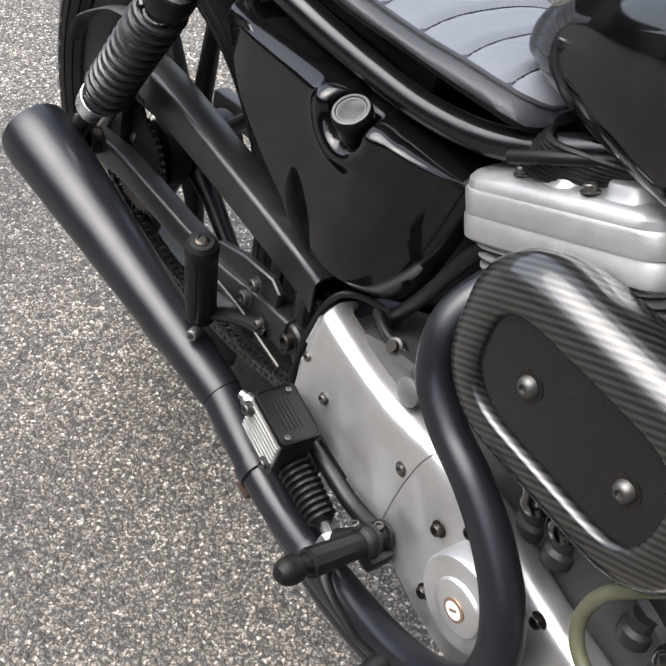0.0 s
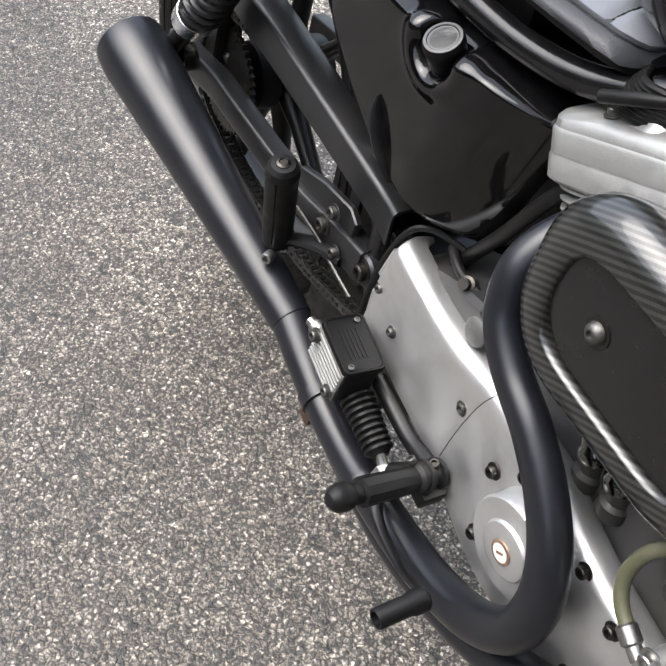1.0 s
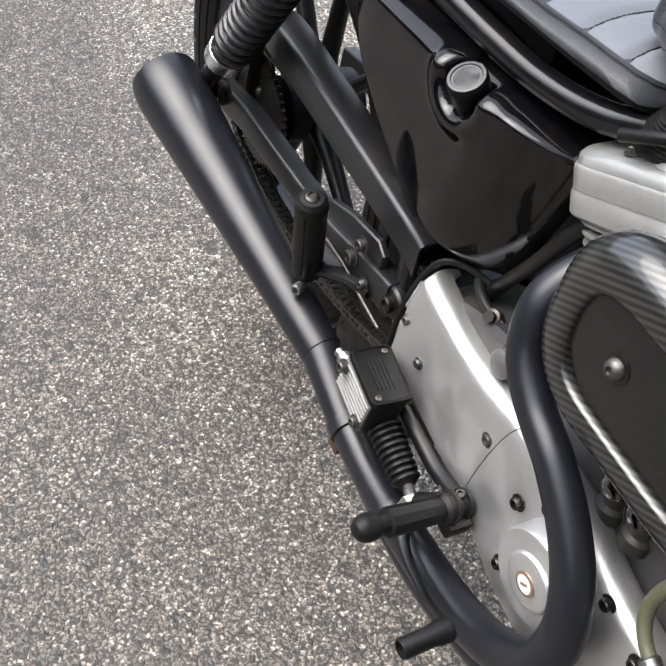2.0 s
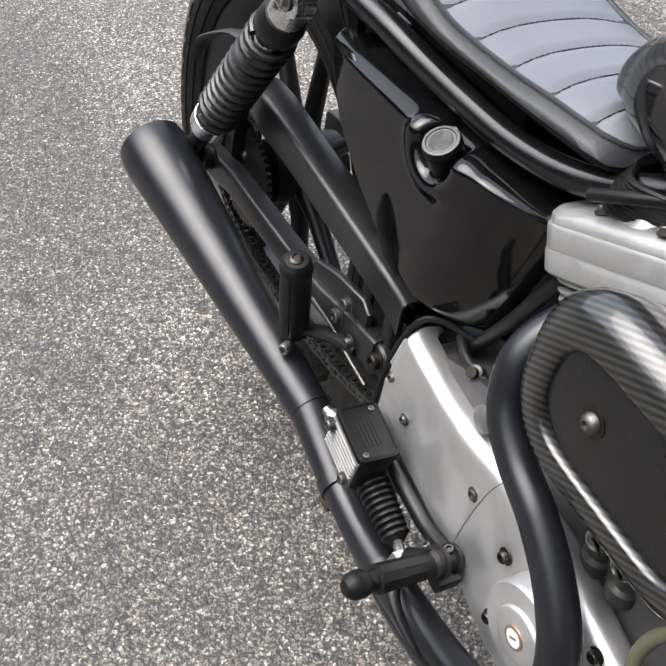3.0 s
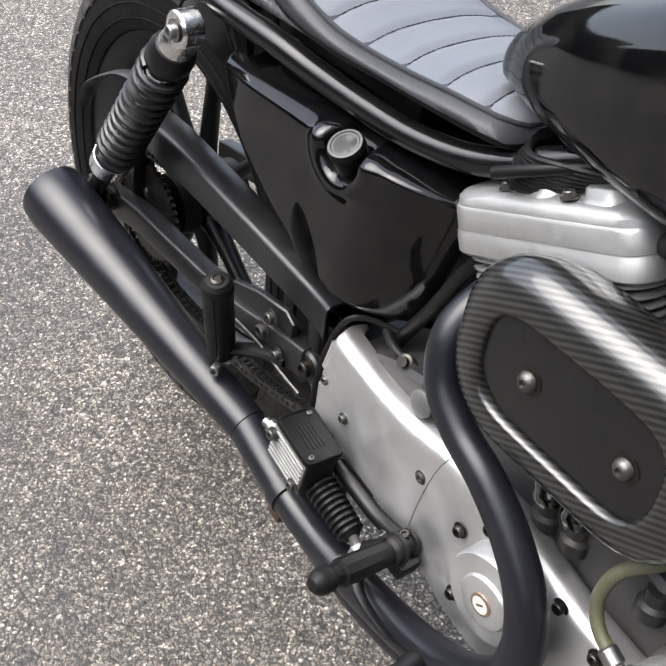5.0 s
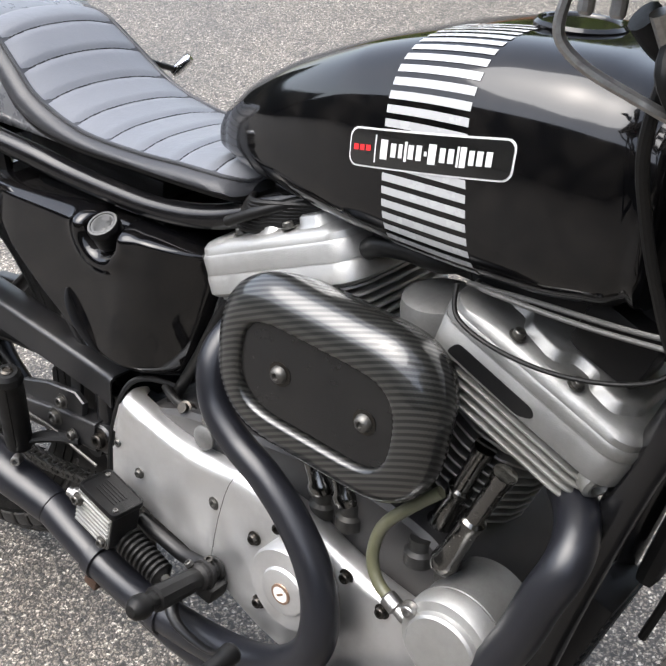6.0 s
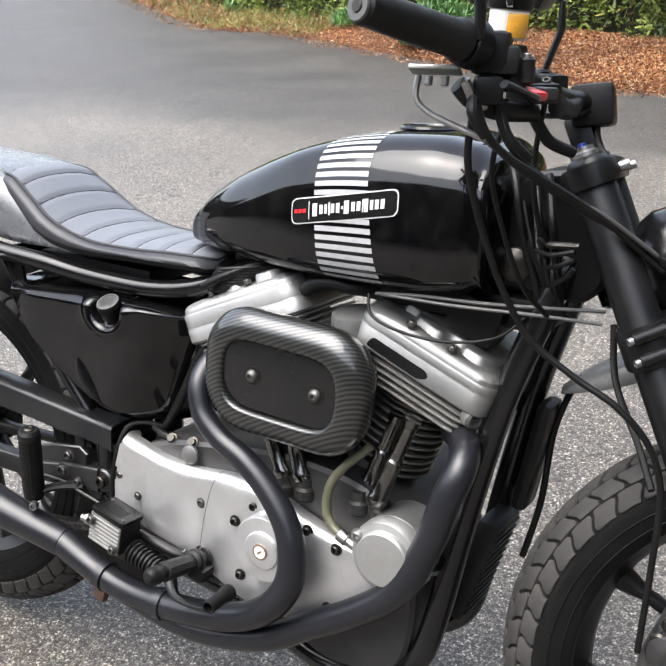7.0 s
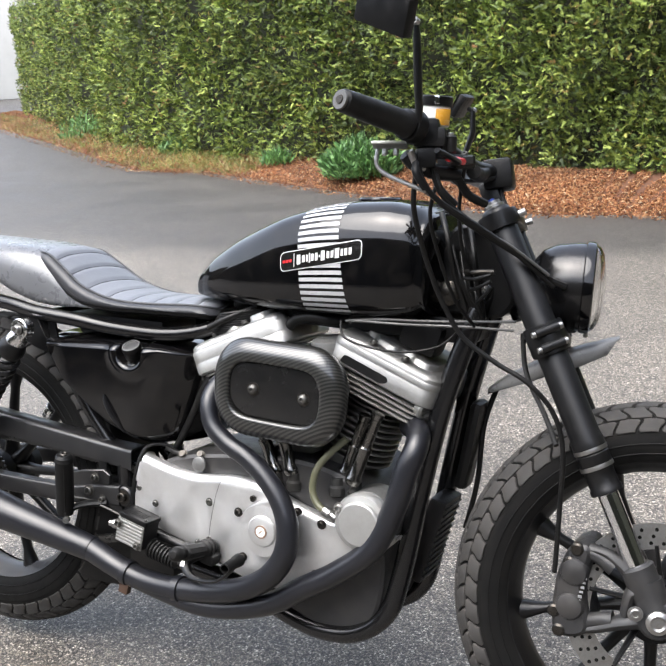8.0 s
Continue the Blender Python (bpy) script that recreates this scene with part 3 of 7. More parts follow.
    for k in range(spokes):
        a = 2 * math.pi * (k + turn) / spokes
        d = Vector((math.cos(a), 0, math.sin(a)))
        e = d.cross(Vector((0, 1, 0)))
        rings = []
        for r, wd, th in ((0.035, 0.017, 0.022), (0.08, 0.011, 0.015), (rim_r - 0.06, 0.0095, 0.012), (rim_r - 0.018, 0.02, 0.02)):
            p = c + d * r
            ring = []
            for q in range(12):
                b = 2 * math.pi * q / 12
                ring.append(p + e * wd * math.cos(b) + Vector((0, 1, 0)) * th * math.sin(b))
            rings.append(ring)
        Shape().rings(rings).done("spoke", SATIN_BLACK, rim)
    return rim, c


FRONT, REAR = (1.532, 0.337), (0.07, 0.372)
front_wheel, fc = wheel(*FRONT, 0.336, 0.056, 0.062, 9, "front", 0.243, 0.75)
rear_wheel, rc = wheel(*REAR, 0.36, 0.06, 0.076, 9, "rear", 0.25, 0.07)


def disc(c, y, R, parent, holes=36):
    """Drilled brake disc with a dark carrier."""
    n = 72
    rings = []
    for k in range(n):
        a = 2 * math.pi * k / n
        rings.append([(c.x + r * math.cos(a), y + h, c.z + r * math.sin(a)) for r, h in ((R, -0.0025), (R, 0.0025), (R - 0.042, 0.0025), (R - 0.042, -0.0025))])
    d = Shape().rings(rings, loop=True).done("brake_disc", STEEL, parent, "drilled steel brake disc")
    s = Shape()
    for k in range(holes):
        a = 2 * math.pi * k / holes
        for r in (R - 0.01, R - 0.021, R - 0.032):
            b = a + (R - r) * 3.5
            p = (c.x + r * math.cos(b), y - 0.0032, c.z + r * math.sin(b))
            s.lathe([(0.0032, 0), (0.0032, 0.0064)], p, (0, 1, 0), 8)
    s.done("drill_hole", TYRE_DARK, parent, kind="stuff")
    s = Shape()
    for k in range(5):
        a = 2 * math.pi * k / 5
        p0 = Vector((c.x + 0.03 * math.cos(a), y, c.z + 0.03 * math.sin(a)))
        p1 = Vector((c.x + (R - 0.036) * math.cos(a + 0.35), y, c.z + (R - 0.036) * math.sin(a + 0.35)))
        s.tube([p0, (p0 + p1) / 2 + Vector((0, -0.002, 0)), p1], [0.014, 0.011, 0.009], 8, flat=0.4)
    s.lathe([(0.05, -0.004), (0.05, 0.004)], (c.x, y, c.z), (0, 1, 0), 32)
    s.done("disc_carrier", CAST_BLACK, parent)


disc(fc, -0.078, 0.146, front_wheel)
s = Shape()
n = 44
outer = []
for k in range(n * 2):
    a = math.pi * k / n
    outer.append((rc.x + (0.07 if k % 2 else 0.076) * math.cos(a), rc.z + (0.07 if k % 2 else 0.076) * math.sin(a)))
s.rings([[side(x, z, y) for x, z in outer] for y in (-0.088, -0.082)])
s.done("sprocket", DARK_STEEL, rear_wheel, "dark toothed rear sprocket")

# ---- frame
frame_part = Shape()
for sg in (-1, 1):
    # seat rail, front downtube, cradle, rear upright and strut
    frame_part.tube(flip([(0.06, 0.108, 0.785), (0.2, 0.115, 0.768), (0.27, 0.115, 0.754), (0.366, 0.104, 0.742), (0.432, 0.095, 0.731), (0.51, 0.088, 0.724), (0.572, 0.082, 0.722), (0.63, 0.073, 0.728), (0.68, 0.06, 0.743), (0.76, 0.035, 0.78), (0.84, 0.03, 0.805)], sg), 0.0145, 14)
    frame_part.tube(flip([(1.222, 0.034, 0.84), (1.205, 0.05, 0.79), (1.155, 0.066, 0.64), (1.115, 0.074, 0.47), (1.082, 0.08, 0.31), (1.055, 0.086, 0.235), (0.995, 0.092, 0.192), (0.91, 0.09, 0.185), (0.8, 0.066, 0.203), (0.7, 0.045, 0.222), (0.58, 0.045, 0.245), (0.5, 0.06, 0.29), (0.475, 0.08, 0.36), (0.47, 0.086, 0.45)], sg), 0.0185, 14)
    frame_part.tube(flip([(0.268, 0.095, 0.742), (0.29, 0.085, 0.69), (0.36, 0.072, 0.56), (0.43, 0.07, 0.47), (0.475, 0.075, 0.41)], sg), 0.0135, 12)
frame_part.tube([(1.235, 0, 0.9), (1.1, 0, 0.875), (0.95, 0, 0.85), (0.8, 0, 0.8), (0.66, 0, 0.72), (0.56, 0, 0.6)], 0.022, 14)
frame_part.lathe([(0.03, 0), (0.034, 0.004), (0.034, 0.02), (0.028, 0.03), (0.028, 0.15), (0.034, 0.16), (0.034, 0.176), (0.03, 0.18)], (1.29, 0, 0.79), (-0.44, 0, 0.9), 24)
for x, y, z in ((0.27, 0.1, 0.745), (1.0, 0.09, 0.19), (0.58, 0.05, 0.245)):
    frame_part.cyl((x, -y, z), (x, y, z), 0.012, 12)
frame_part.done("frame", FRAME_BLACK, bike, "satin black tubular steel frame")
# gusset plates at the rear mount
for sg in (-1, 1):
    o = [(0.2, 0.705), (0.24, 0.68), (0.305, 0.66), (0.31, 0.70), (0.3, 0.755), (0.215, 0.765)]
    Shape().stack(o, [(0, sg * 0.092), (0, sg * 0.098)], side).done("gusset", SATIN_BLACK, bike)
# battery tray area behind the oil tank
Shape().box((0.53, 0.02, 0.6), (0.14, 0.13, 0.2), None, 0.012).done("battery_box", PLASTIC_BLACK, bike)
inner_fender = Shape()
inner_fender.rings([[(REAR[0] + r * math.cos(radians(a)), y, REAR[1] + r * math.sin(radians(a))) for y, r in ((-0.07, 0.366), (-0.068, 0.374), (-0.06, 0.378), (0, 0.381), (0.06, 0.378), (0.068, 0.374), (0.07, 0.366))] for a in range(-6, 25, 6)], caps=False, closed_ring=False)
inner_fender.done("inner_fender", PLASTIC_BLACK, bike, "black plastic splash guard ahead of the rear wheel")

# ---- swingarm, chain, guard
sw = Shape()
for sg in (-1, 1):
    rings = []
    for x, z, h, wd, y in ((-0.045, 0.365, 0.018, 0.012, 0.112), (0.02, 0.372, 0.02, 0.013, 0.112), (0.1, 0.382, 0.0185, 0.014, 0.11), (0.25, 0.376, 0.018, 0.014, 0.106), (0.34, 0.374, 0.018, 0.015, 0.102), (0.41, 0.382, 0.021, 0.016, 0.1), (0.47, 0.385, 0.022, 0.016, 0.096)):
        ring = []
        for k in range(24):
            a = 2 * math.pi * (k + 0.5) / 24
            ca, sa = math.cos(a), math.sin(a)
            ring.append((x, sg * (y + wd * np.sign(ca) * abs(ca) ** 0.3), z + h * np.sign(sa) * abs(sa) ** 0.3))
        rings.append(ring)
    sw.rings(rings)
sw.cyl((0.477, -0.108, 0.385), (0.477, 0.108, 0.385), 0.021, 24, 0.003)
sw.cyl((0.452, -0.1, 0.36), (0.452, 0.1, 0.36), 0.016, 16)
swingarm = sw.done("swingarm", SHEET_BLACK, bike, "satin black box-section swingarm")
bolt((0.477, -0.108, 0.385), r=0.0105, h=0.009, mat=DARK_STEEL, name="pivot_bolt", parent=swingarm)
bolt((0.03, -0.122, 0.383), r=0.017, h=0.016, mat=DARK_STEEL, name="axle_nut", parent=swingarm)
for x, z, r in ((0.413, 0.42, 0.0075), (0.397, 0.39, 0.009), (0.431, 0.377, 0.006)):
    bolt((x, -0.116, z), r=r, h=0.008, mat=WORN_STEEL, name="arm_bolt", parent=swingarm)
Shape().stack([(0.3, 0.385), (0.318, 0.412), (0.37, 0.428), (0.428, 0.436), (0.445, 0.425), (0.44, 0.385)], [(0.002, -0.108), (0, -0.106), (0, -0.1)], side).done("web_plate", SHEET_BLACK, swingarm, "grey-black web plate above the swingarm")
Shape().tube([(0.34, -0.119, 0.372), (0.4, -0.1215, 0.372), (0.44, -0.1215, 0.362), (0.478, -0.118, 0.35)], 0.0022, 8).done("brake_line_clip", WORN_STEEL, swingarm, "thin bright metal line")
Shape().cyl((-0.005, -0.07, 0.385), (0.07, -0.08, 0.4), 0.012, 16, 0.002).done("caliper_pin", WORN_STEEL, swingarm, "dull steel sleeve")
Shape().cyl((-0.05, -0.112, 0.345), (0.05, -0.112, 0.347), 0.006, 10).done("chain_adjuster", STEEL, swingarm)

# chain guard: an inverted channel with a rounded upper edge
rings = []
for x, zt, hb, y0, y1 in ((0.07, 0.52, 0.04, -0.062, -0.096), (0.09, 0.53, 0.043, -0.06, -0.1), (0.13, 0.528, 0.043, -0.058, -0.102), (0.25, 0.514, 0.04, -0.058, -0.102), (0.4, 0.495, 0.037, -0.058, -0.102), (0.455, 0.489, 0.037, -0.056, -0.103), (0.488, 0.486, 0.038, -0.054, -0.105), (0.496, 0.486, 0.04, -0.053, -0.107), (0.499, 0.486, 0.04, -0.053, -0.107)):
    rings.append([(x, y0, zt - 0.02), (x, y0, zt - 0.004), (x, y0 - 0.006, zt), (x, y1 + 0.007, zt - 0.001), (x, y1 + 0.002, zt - 0.004), (x, y1, zt - 0.009), (x, y1, zt - hb - 0.004), (x, y1 + 0.003, zt - hb - 0.004), (x, y1 + 0.003, zt - 0.009), (x, y1 + 0.008, zt - 0.005), (x, y0 - 0.006, zt - 0.004), (x, y0 - 0.003, zt - 0.02)])
guard = Shape().rings(rings).done("chain_guard", SHEET_BLACK, bike, "satin black sheet metal chain guard", smooth=50)
Shape().box((0.42, -0.096, 0.43), (0.02, 0.006, 0.06), None, 0.002).done("bracket", SATIN_BLACK, guard)
Shape().tube([(0.075, -0.085, 0.5), (0.055, -0.088, 0.44), (0.05, -0.09, 0.38)], [0.016, 0.014, 0.012], 8, flat=0.35).done("bracket", SATIN_BLACK, guard)

# added black plate, stands in for deep shade behind the chain
Shape().box((0.415, -0.054, 0.29), (0.2, 0.01, 0.24), None, 0.005).done("chain_backing", PLASTIC_BLACK, swingarm, "black plate in place of the shade behind the chain")
# chain: inner and outer plates with rollers
chain = Shape().cyl((0.2, -0.0861, 0.2), (0.2, -0.086, 0.2), 0.0005, 6).done("drive_chain", CHAIN_STEEL, bike, "oily steel roller chain")
loop = [(-0.016, 0.35), (0.005, 0.432), (0.055, 0.463), (0.12, 0.47), (0.2, 0.47), (0.3, 0.462), (0.385, 0.452), (0.47, 0.446), (0.53, 0.42), (0.558, 0.385), (0.545, 0.335), (0.5, 0.304), (0.44, 0.286), (0.33, 0.265), (0.2, 0.262), (0.12, 0.268), (0.07, 0.283), (0.015, 0.302)]
L = curve_points(loop, 30, True)
seg = np.r_[0, np.cumsum(np.linalg.norm(np.roll(L, -1, 0) - L, axis=1))]
links = 112
at = np.linspace(0, seg[-1], links + 1)
Lc = np.vstack([L, L[:1]])
px_, pz_ = np.interp(at, seg, Lc[:, 0]), np.interp(at, seg, Lc[:, 1])
pitch = seg[-1] / links
meshes = []
for gap in (0.0062, 0.0094):
    s = Shape()
    o = []
    for k in range(20):
        a = 2 * math.pi * k / 20
        o.append((pitch / 2 * (1 if math.cos(a) > 0 else -1) + 0.0078 * math.cos(a), 0.0082 * math.sin(a) * (1 - 0.3 * (abs(math.cos(a)) < 0.3))))
    for sg in (-1, 1):
        s.rings([[(x, sg * gap + d, z) for x, z in o] for d in (-0.0009, 0.0009)])
    s.cyl((-pitch / 2, -0.0118, 0), (-pitch / 2, 0.0118, 0), 0.003, 8)
    s.cyl((-pitch / 2, -0.005, 0), (-pitch / 2, 0.005, 0), 0.0048, 10)
    s.cyl((pitch / 2, -0.0118, 0), (pitch / 2, 0.0118, 0), 0.003, 8)
    ob = s.done("chain_link", CHAIN_STEEL, chain)
    meshes.append(ob)
for k in range(links):
    src = meshes[k % 2]
    ob = src if k < 2 else hang("chain_link", src.data, chain)
    m = Vector(((px_[k] + px_[k + 1]) / 2, -0.081, (pz_[k] + pz_[k + 1]) / 2))
    ob.matrix_basis = Matrix.Translation(m) @ Matrix.Rotation(-math.atan2(pz_[k + 1] - pz_[k], px_[k + 1] - px_[k]), 4, "Y")

# ---- shock absorbers
for sg in (-1, 1):
    top, low = Vector((0.261, sg * 0.146, 0.722)), Vector((0.012, sg * 0.146, 0.385))
    ax = (low - top).normalized()
    body = Shape()
    body.lathe([(0.012, 0.03), (0.024, 0.034), (0.028, 0.046), (0.028, 0.06), (0.0265, 0.064), (0.0245, 0.07)], top, ax, 24)
    shock = body.done("shock_absorber", SATIN_BLACK, bike, "black coil-over rear shock with polished top eye")
    u, w, a = basis(ax)
    pts = []
    Shape().lathe([(0.026, 0.288), (0.0265, 0.298)], top, ax, 20).done("lower_cup", SATIN_BLACK, shock)
    Shape().lathe([(0.0185, 0.06), (0.0185, 0.3)], top, ax, 20).done("damper_body", CHROME, shock, "bare metal damper body")
    turns, n0 = 12, 0.07
    for k in range(turns * 16 + 1):
        t = k / (turns * 16)
        an = 2 * math.pi * turns * t
        hh = n0 + 0.218 * t
        pts.append(top + a * hh + 0.0268 * (math.cos(an) * u + math.sin(an) * w))
    Shape().tube(pts, 0.0045, 8, smooth=False).done("spring", SHEET_BLACK, shock)
    eye = Shape()
    eye.lathe([(0.013, -0.013), (0.02, -0.013), (0.022, -0.011), (0.022, 0.011), (0.02, 0.013), (0.013, 0.013)], top, (0, 1, 0), 28)
    eye.lathe([(0.013, 0.0), (0.018, 0.014), (0.022, 0.028), (0.022, 0.042), (0.019, 0.046)], top, ax, 24)
    eye.done("top_eye", POLISHED, shock, "polished metal eye")
    Shape().lathe([(0.0125, -0.015), (0.0125, 0.015)], top, (0, 1, 0), 20).done("bushing", RUBBER, shock)
    Shape().lathe([(0.024, 0.298), (0.0272, 0.3), (0.0265, 0.326), (0.018, 0.333)], top, ax, 24).done("spring_seat", POLISHED, shock, "pale metal lower collar")
    Shape().lathe([(0.014, 0.33), (0.012, 0.4), (0.02, 0.41)], top, ax, 16).lathe([(0.018, -0.016), (0.018, 0.016)], low, (0, 1, 0), 20).done("lower_eye", CAST_BLACK, shock)
    bolt(top + Vector((0, sg * 0.014, 0)), (0, sg, 0), r=0.008, h=0.009, mat=STEEL, parent=shock, name="mount_bolt")
# curved guard beside the tyre
Shape().tube([(-0.095, -0.1, 0.465), (-0.085, -0.1, 0.487), (-0.066, -0.1, 0.513), (-0.02, -0.1, 0.543), (0.032, -0.1, 0.568), (0.09, -0.098, 0.575)], [0.009, 0.012, 0.013, 0.013, 0.012, 0.012], 10, flat=0.25).done("cable_guide", CAST_GREY, bike, "dark grey curved strip beside the rear tyre")

# ---- exhaust
muf0, muf1 = Vector((0.435, -0.158, 0.284)), Vector((-0.005, -0.197, 0.393))
ax = muf1 - muf0
Lm = ax.length
s = Shape()
s.lathe([(0.0225, -0.002), (0.0252, 0.0), (0.0256, 0.004), (0.0275, 0.05), (0.0335, 0.16), (0.0405, 0.29), (0.0462, 0.385), (0.0482, Lm - 0.03), (0.0478, Lm - 0.012), (0.0458, Lm), (0.0438, Lm), (0.0428, Lm - 0.01), (0.043, Lm - 0.05), (0.03, Lm - 0.12), (0.0, Lm - 0.125)], muf0, ax, 48)
muffler = s.done("muffler", EXHAUST_BLACK, bike, "satin black megaphone muffler", smooth=45)
rear_path = [(0.735, -0.08, 0.655), (0.722, -0.115, 0.645), (0.718, -0.147, 0.615), (0.732, -0.16, 0.573), (0.766, -0.164, 0.543), (0.81, -0.167, 0.521), (0.852, -0.17, 0.489), (0.887, -0.175, 0.447), (0.903, -0.18, 0.4), (0.895, -0.183, 0.348), (0.852, -0.181, 0.298), (0.775, -0.176, 0.262), (0.665, -0.169, 0.243), (0.58, -0.164, 0.242), (0.51, -0.161, 0.256), (0.43, -0.158, 0.2855)]
rear_pipe = Shape().tube(rear_path, [0.0172, 0.0172, 0.0172, 0.0172, 0.0174, 0.0178, 0.0185, 0.0195, 0.0208, 0.0216, 0.022, 0.0222, 0.0222, 0.0222, 0.0228, 0.0243], 24, 8).done("rear_exhaust_pipe", EXHAUST_BLACK, bike, "satin black curved header pipe")
front_path = [(1.085, -0.05, 0.585), (1.112, -0.085, 0.588), (1.128, -0.116, 0.58), (1.13, -0.136, 0.562), (1.119, -0.146, 0.528), (1.1, -0.15, 0.465), (1.06, -0.152, 0.385), (0.992, -0.155, 0.329), (0.925, -0.158, 0.29), (0.855, -0.161, 0.248), (0.775, -0.162, 0.224), (0.7, -0.163, 0.217), (0.63, -0.164, 0.228), (0.56, -0.163, 0.243)]
front_pipe = Shape().tube(front_path, 0.0212, 24, 8).done("front_exhaust_pipe", EXHAUST_BLACK, bike, "satin black lower header pipe")
for k, (x, z) in enumerate(((0.528, 0.252), (0.655, 0.2425))):
    s = Shape().lathe([(0.0235, -0.008), (0.0255, -0.0075), (0.0255, 0.0075), (0.0235, 0.008)], (x, -0.162 - 0.05 * (x - 0.528), z), (1, -0.05, -0.16 if k == 0 else 0.02), 28)
    if k == 0:
        clamp = s.done("pipe_clamp", EXHAUST_BLACK, bike)
        Shape().box((x - 0.002, -0.17, z - 0.028), (0.022, 0.014, 0.024), Matrix.Rotation(radians(15), 3, "Y"), 0.003).done("clamp_lug", RUST, clamp, "rusty brown clamp lug")
    else:
        s.done("pipe_clamp", EXHAUST_BLACK, bike)

# ---- engine: cases and covers
case = Shape()
o = curve_points([(0.52, 0.33), (0.62, 0.3), (0.72, 0.275), (0.83, 0.232), (0.93, 0.192), (1.02, 0.21), (1.05, 0.27), (1.055, 0.36), (1.025, 0.44), (0.97, 0.49), (0.85, 0.51), (0.72, 0.5), (0.6, 0.48), (0.52, 0.43)], 5, True)
case.stack(o, [(0.012, 0.15), (0, 0.14), (0, -0.095), (0.006, -0.1)], side)
case.done("crankcase", CAST_GREY, bike, "oil-stained dark engine case")
def dense(o, step=0.006):
    out = []
    for a, b in zip(o, o[1:] + o[:1]):
        n = max(1, int(math.dist(a, b) / step))
        out += [(a[0] + (b[0] - a[0]) * k / n, a[1] + (b[1] - a[1]) * k / n) for k in range(n)]
    return out


def relax(o, rounds, keep=()):
    P = np.array(o)
    fix = np.array([any(math.dist(p, k) < 1e-6 for k in keep) for p in o])
    for _ in range(rounds):
        Q = 0.5 * P + 0.25 * (np.roll(P, 1, 0) + np.roll(P, -1, 0))
        P = np.where(fix[:, None], P, Q)
    return P


# sprocket cover behind, cam cover ahead: one smooth face parted by a seam
COVER_TOP = ((0.5, 0.486), (0.525, 0.487), (0.538, 0.485), (0.58, 0.473), (0.642, 0.461), (0.694, 0.461), (0.73, 0.466), (0.79, 0.467), (0.83, 0.46), (0.87, 0.442), (0.91, 0.428), (0.955, 0.418), (0.99, 0.412), (1.03, 0.406), (1.06, 0.402), (1.08, 0.4), (1.09, 0.398))
COVER_LOW = ((0.5, 0.353), (0.56, 0.343), (0.6, 0.331), (0.66, 0.316), (0.705, 0.301), (0.76, 0.28), (0.82, 0.264), (0.88, 0.268), (0.935, 0.285), (1.0, 0.325), (1.05, 0.355), (1.08, 0.382), (1.09, 0.394))


def cover(u0, left, right, soft_left, soft_right):
    """A ruled plate from the left edge to the right one, rounded along the top."""
    (lz, lx), (rz, rx) = left, right
    ct, cb = np.array(COVER_TOP), np.array(COVER_LOW)
    rows = []
    for u in np.r_[0, 0.004, 0.012, 0.025, np.linspace(0.05, 0.95, 46), 0.975, 0.988, 0.996, 1]:
        row = []
        for v, dy, dz in ((0, 0.05, 0), (0, 0.012, 0), (0.008, 0.006, 0), (0.02, 0.002, 0), (0.045, 0, 0), (0.2, 0, 0), (0.4, 0, 0), (0.6, 0, 0), (0.8, 0, 0), (0.9, 0, 0), (0.93, 0.0006, 0), (0.955, 0.002, 0), (0.975, 0.0045, 0), (0.99, 0.008, 0), (1, 0.0125, 0.0005), (1, 0.02, -0.0005), (1, 0.028, -0.0025), (1, 0.036, -0.006), (1, 0.04, -0.014)):
            xl = float(np.interp(v, lz, lx))
            xr = float(np.interp(v, rz, rx))
            x = xl + (xr - xl) * u
            zt, zb = spline_at(ct[:, 0], ct[:, 1], x), spline_at(cb[:, 0], cb[:, 1], x)
            face = float(np.interp(x, (0.5, 0.69, 0.77, 1.1), (-0.1275, -0.1295, -0.1365, -0.1375)))
            el, er = u * (xr - xl), (1 - u) * (xr - xl)
            if soft_left:
                dy += 0.012 * max(0, 1 - el / 0.007) ** 2
            if soft_right:
                dy += 0.014 * max(0, 1 - er / 0.01) ** 2
            row.append((x, face + dy, zb + (zt - zb) * v + dz))
        rows.append(row)
    return Shape().rings(rows, caps=False, closed_ring=False)


def spline_at(xs, ys, x):
    """Smooth interpolation by local cubics."""
    xs, ys = np.array(xs), np.array(ys)
    g = np.gradient(ys, xs)
    i = int(np.clip(np.searchsorted(xs, x) - 1, 0, len(xs) - 2))
    h = xs[i + 1] - xs[i]
    t = (x - xs[i]) / h
    return (2 * t**3 - 3 * t**2 + 1) * ys[i] + (t**3 - 2 * t**2 + t) * h * g[i] + (-2 * t**3 + 3 * t**2) * ys[i + 1] + (t**3 - t**2) * h * g[i + 1]


SEAM = ((0.0, 0.25, 0.5, 0.75, 0.9, 1.0), (0.695, 0.699, 0.706, 0.716, 0.726, 0.734))
AHEAD = (SEAM[0], tuple(x + 0.0011 for x in SEAM[1]))
sprocket_cover = cover(0, ((0.0, 0.5, 1.0), (0.515, 0.521, 0.5385)), SEAM, True, False).done("sprocket_cover", ALLOY, bike, "brushed silver sprocket cover", smooth=50)
Shape().tube([(0.508, -0.121, 0.352), (0.513, -0.12, 0.41), (0.524, -0.116, 0.462), (0.535, -0.104, 0.493), (0.556, -0.088, 0.5), (0.585, -0.07, 0.492)], 0.0038, 10).done("edge_trim", RUBBER, sprocket_cover, "black rubber edge strip")
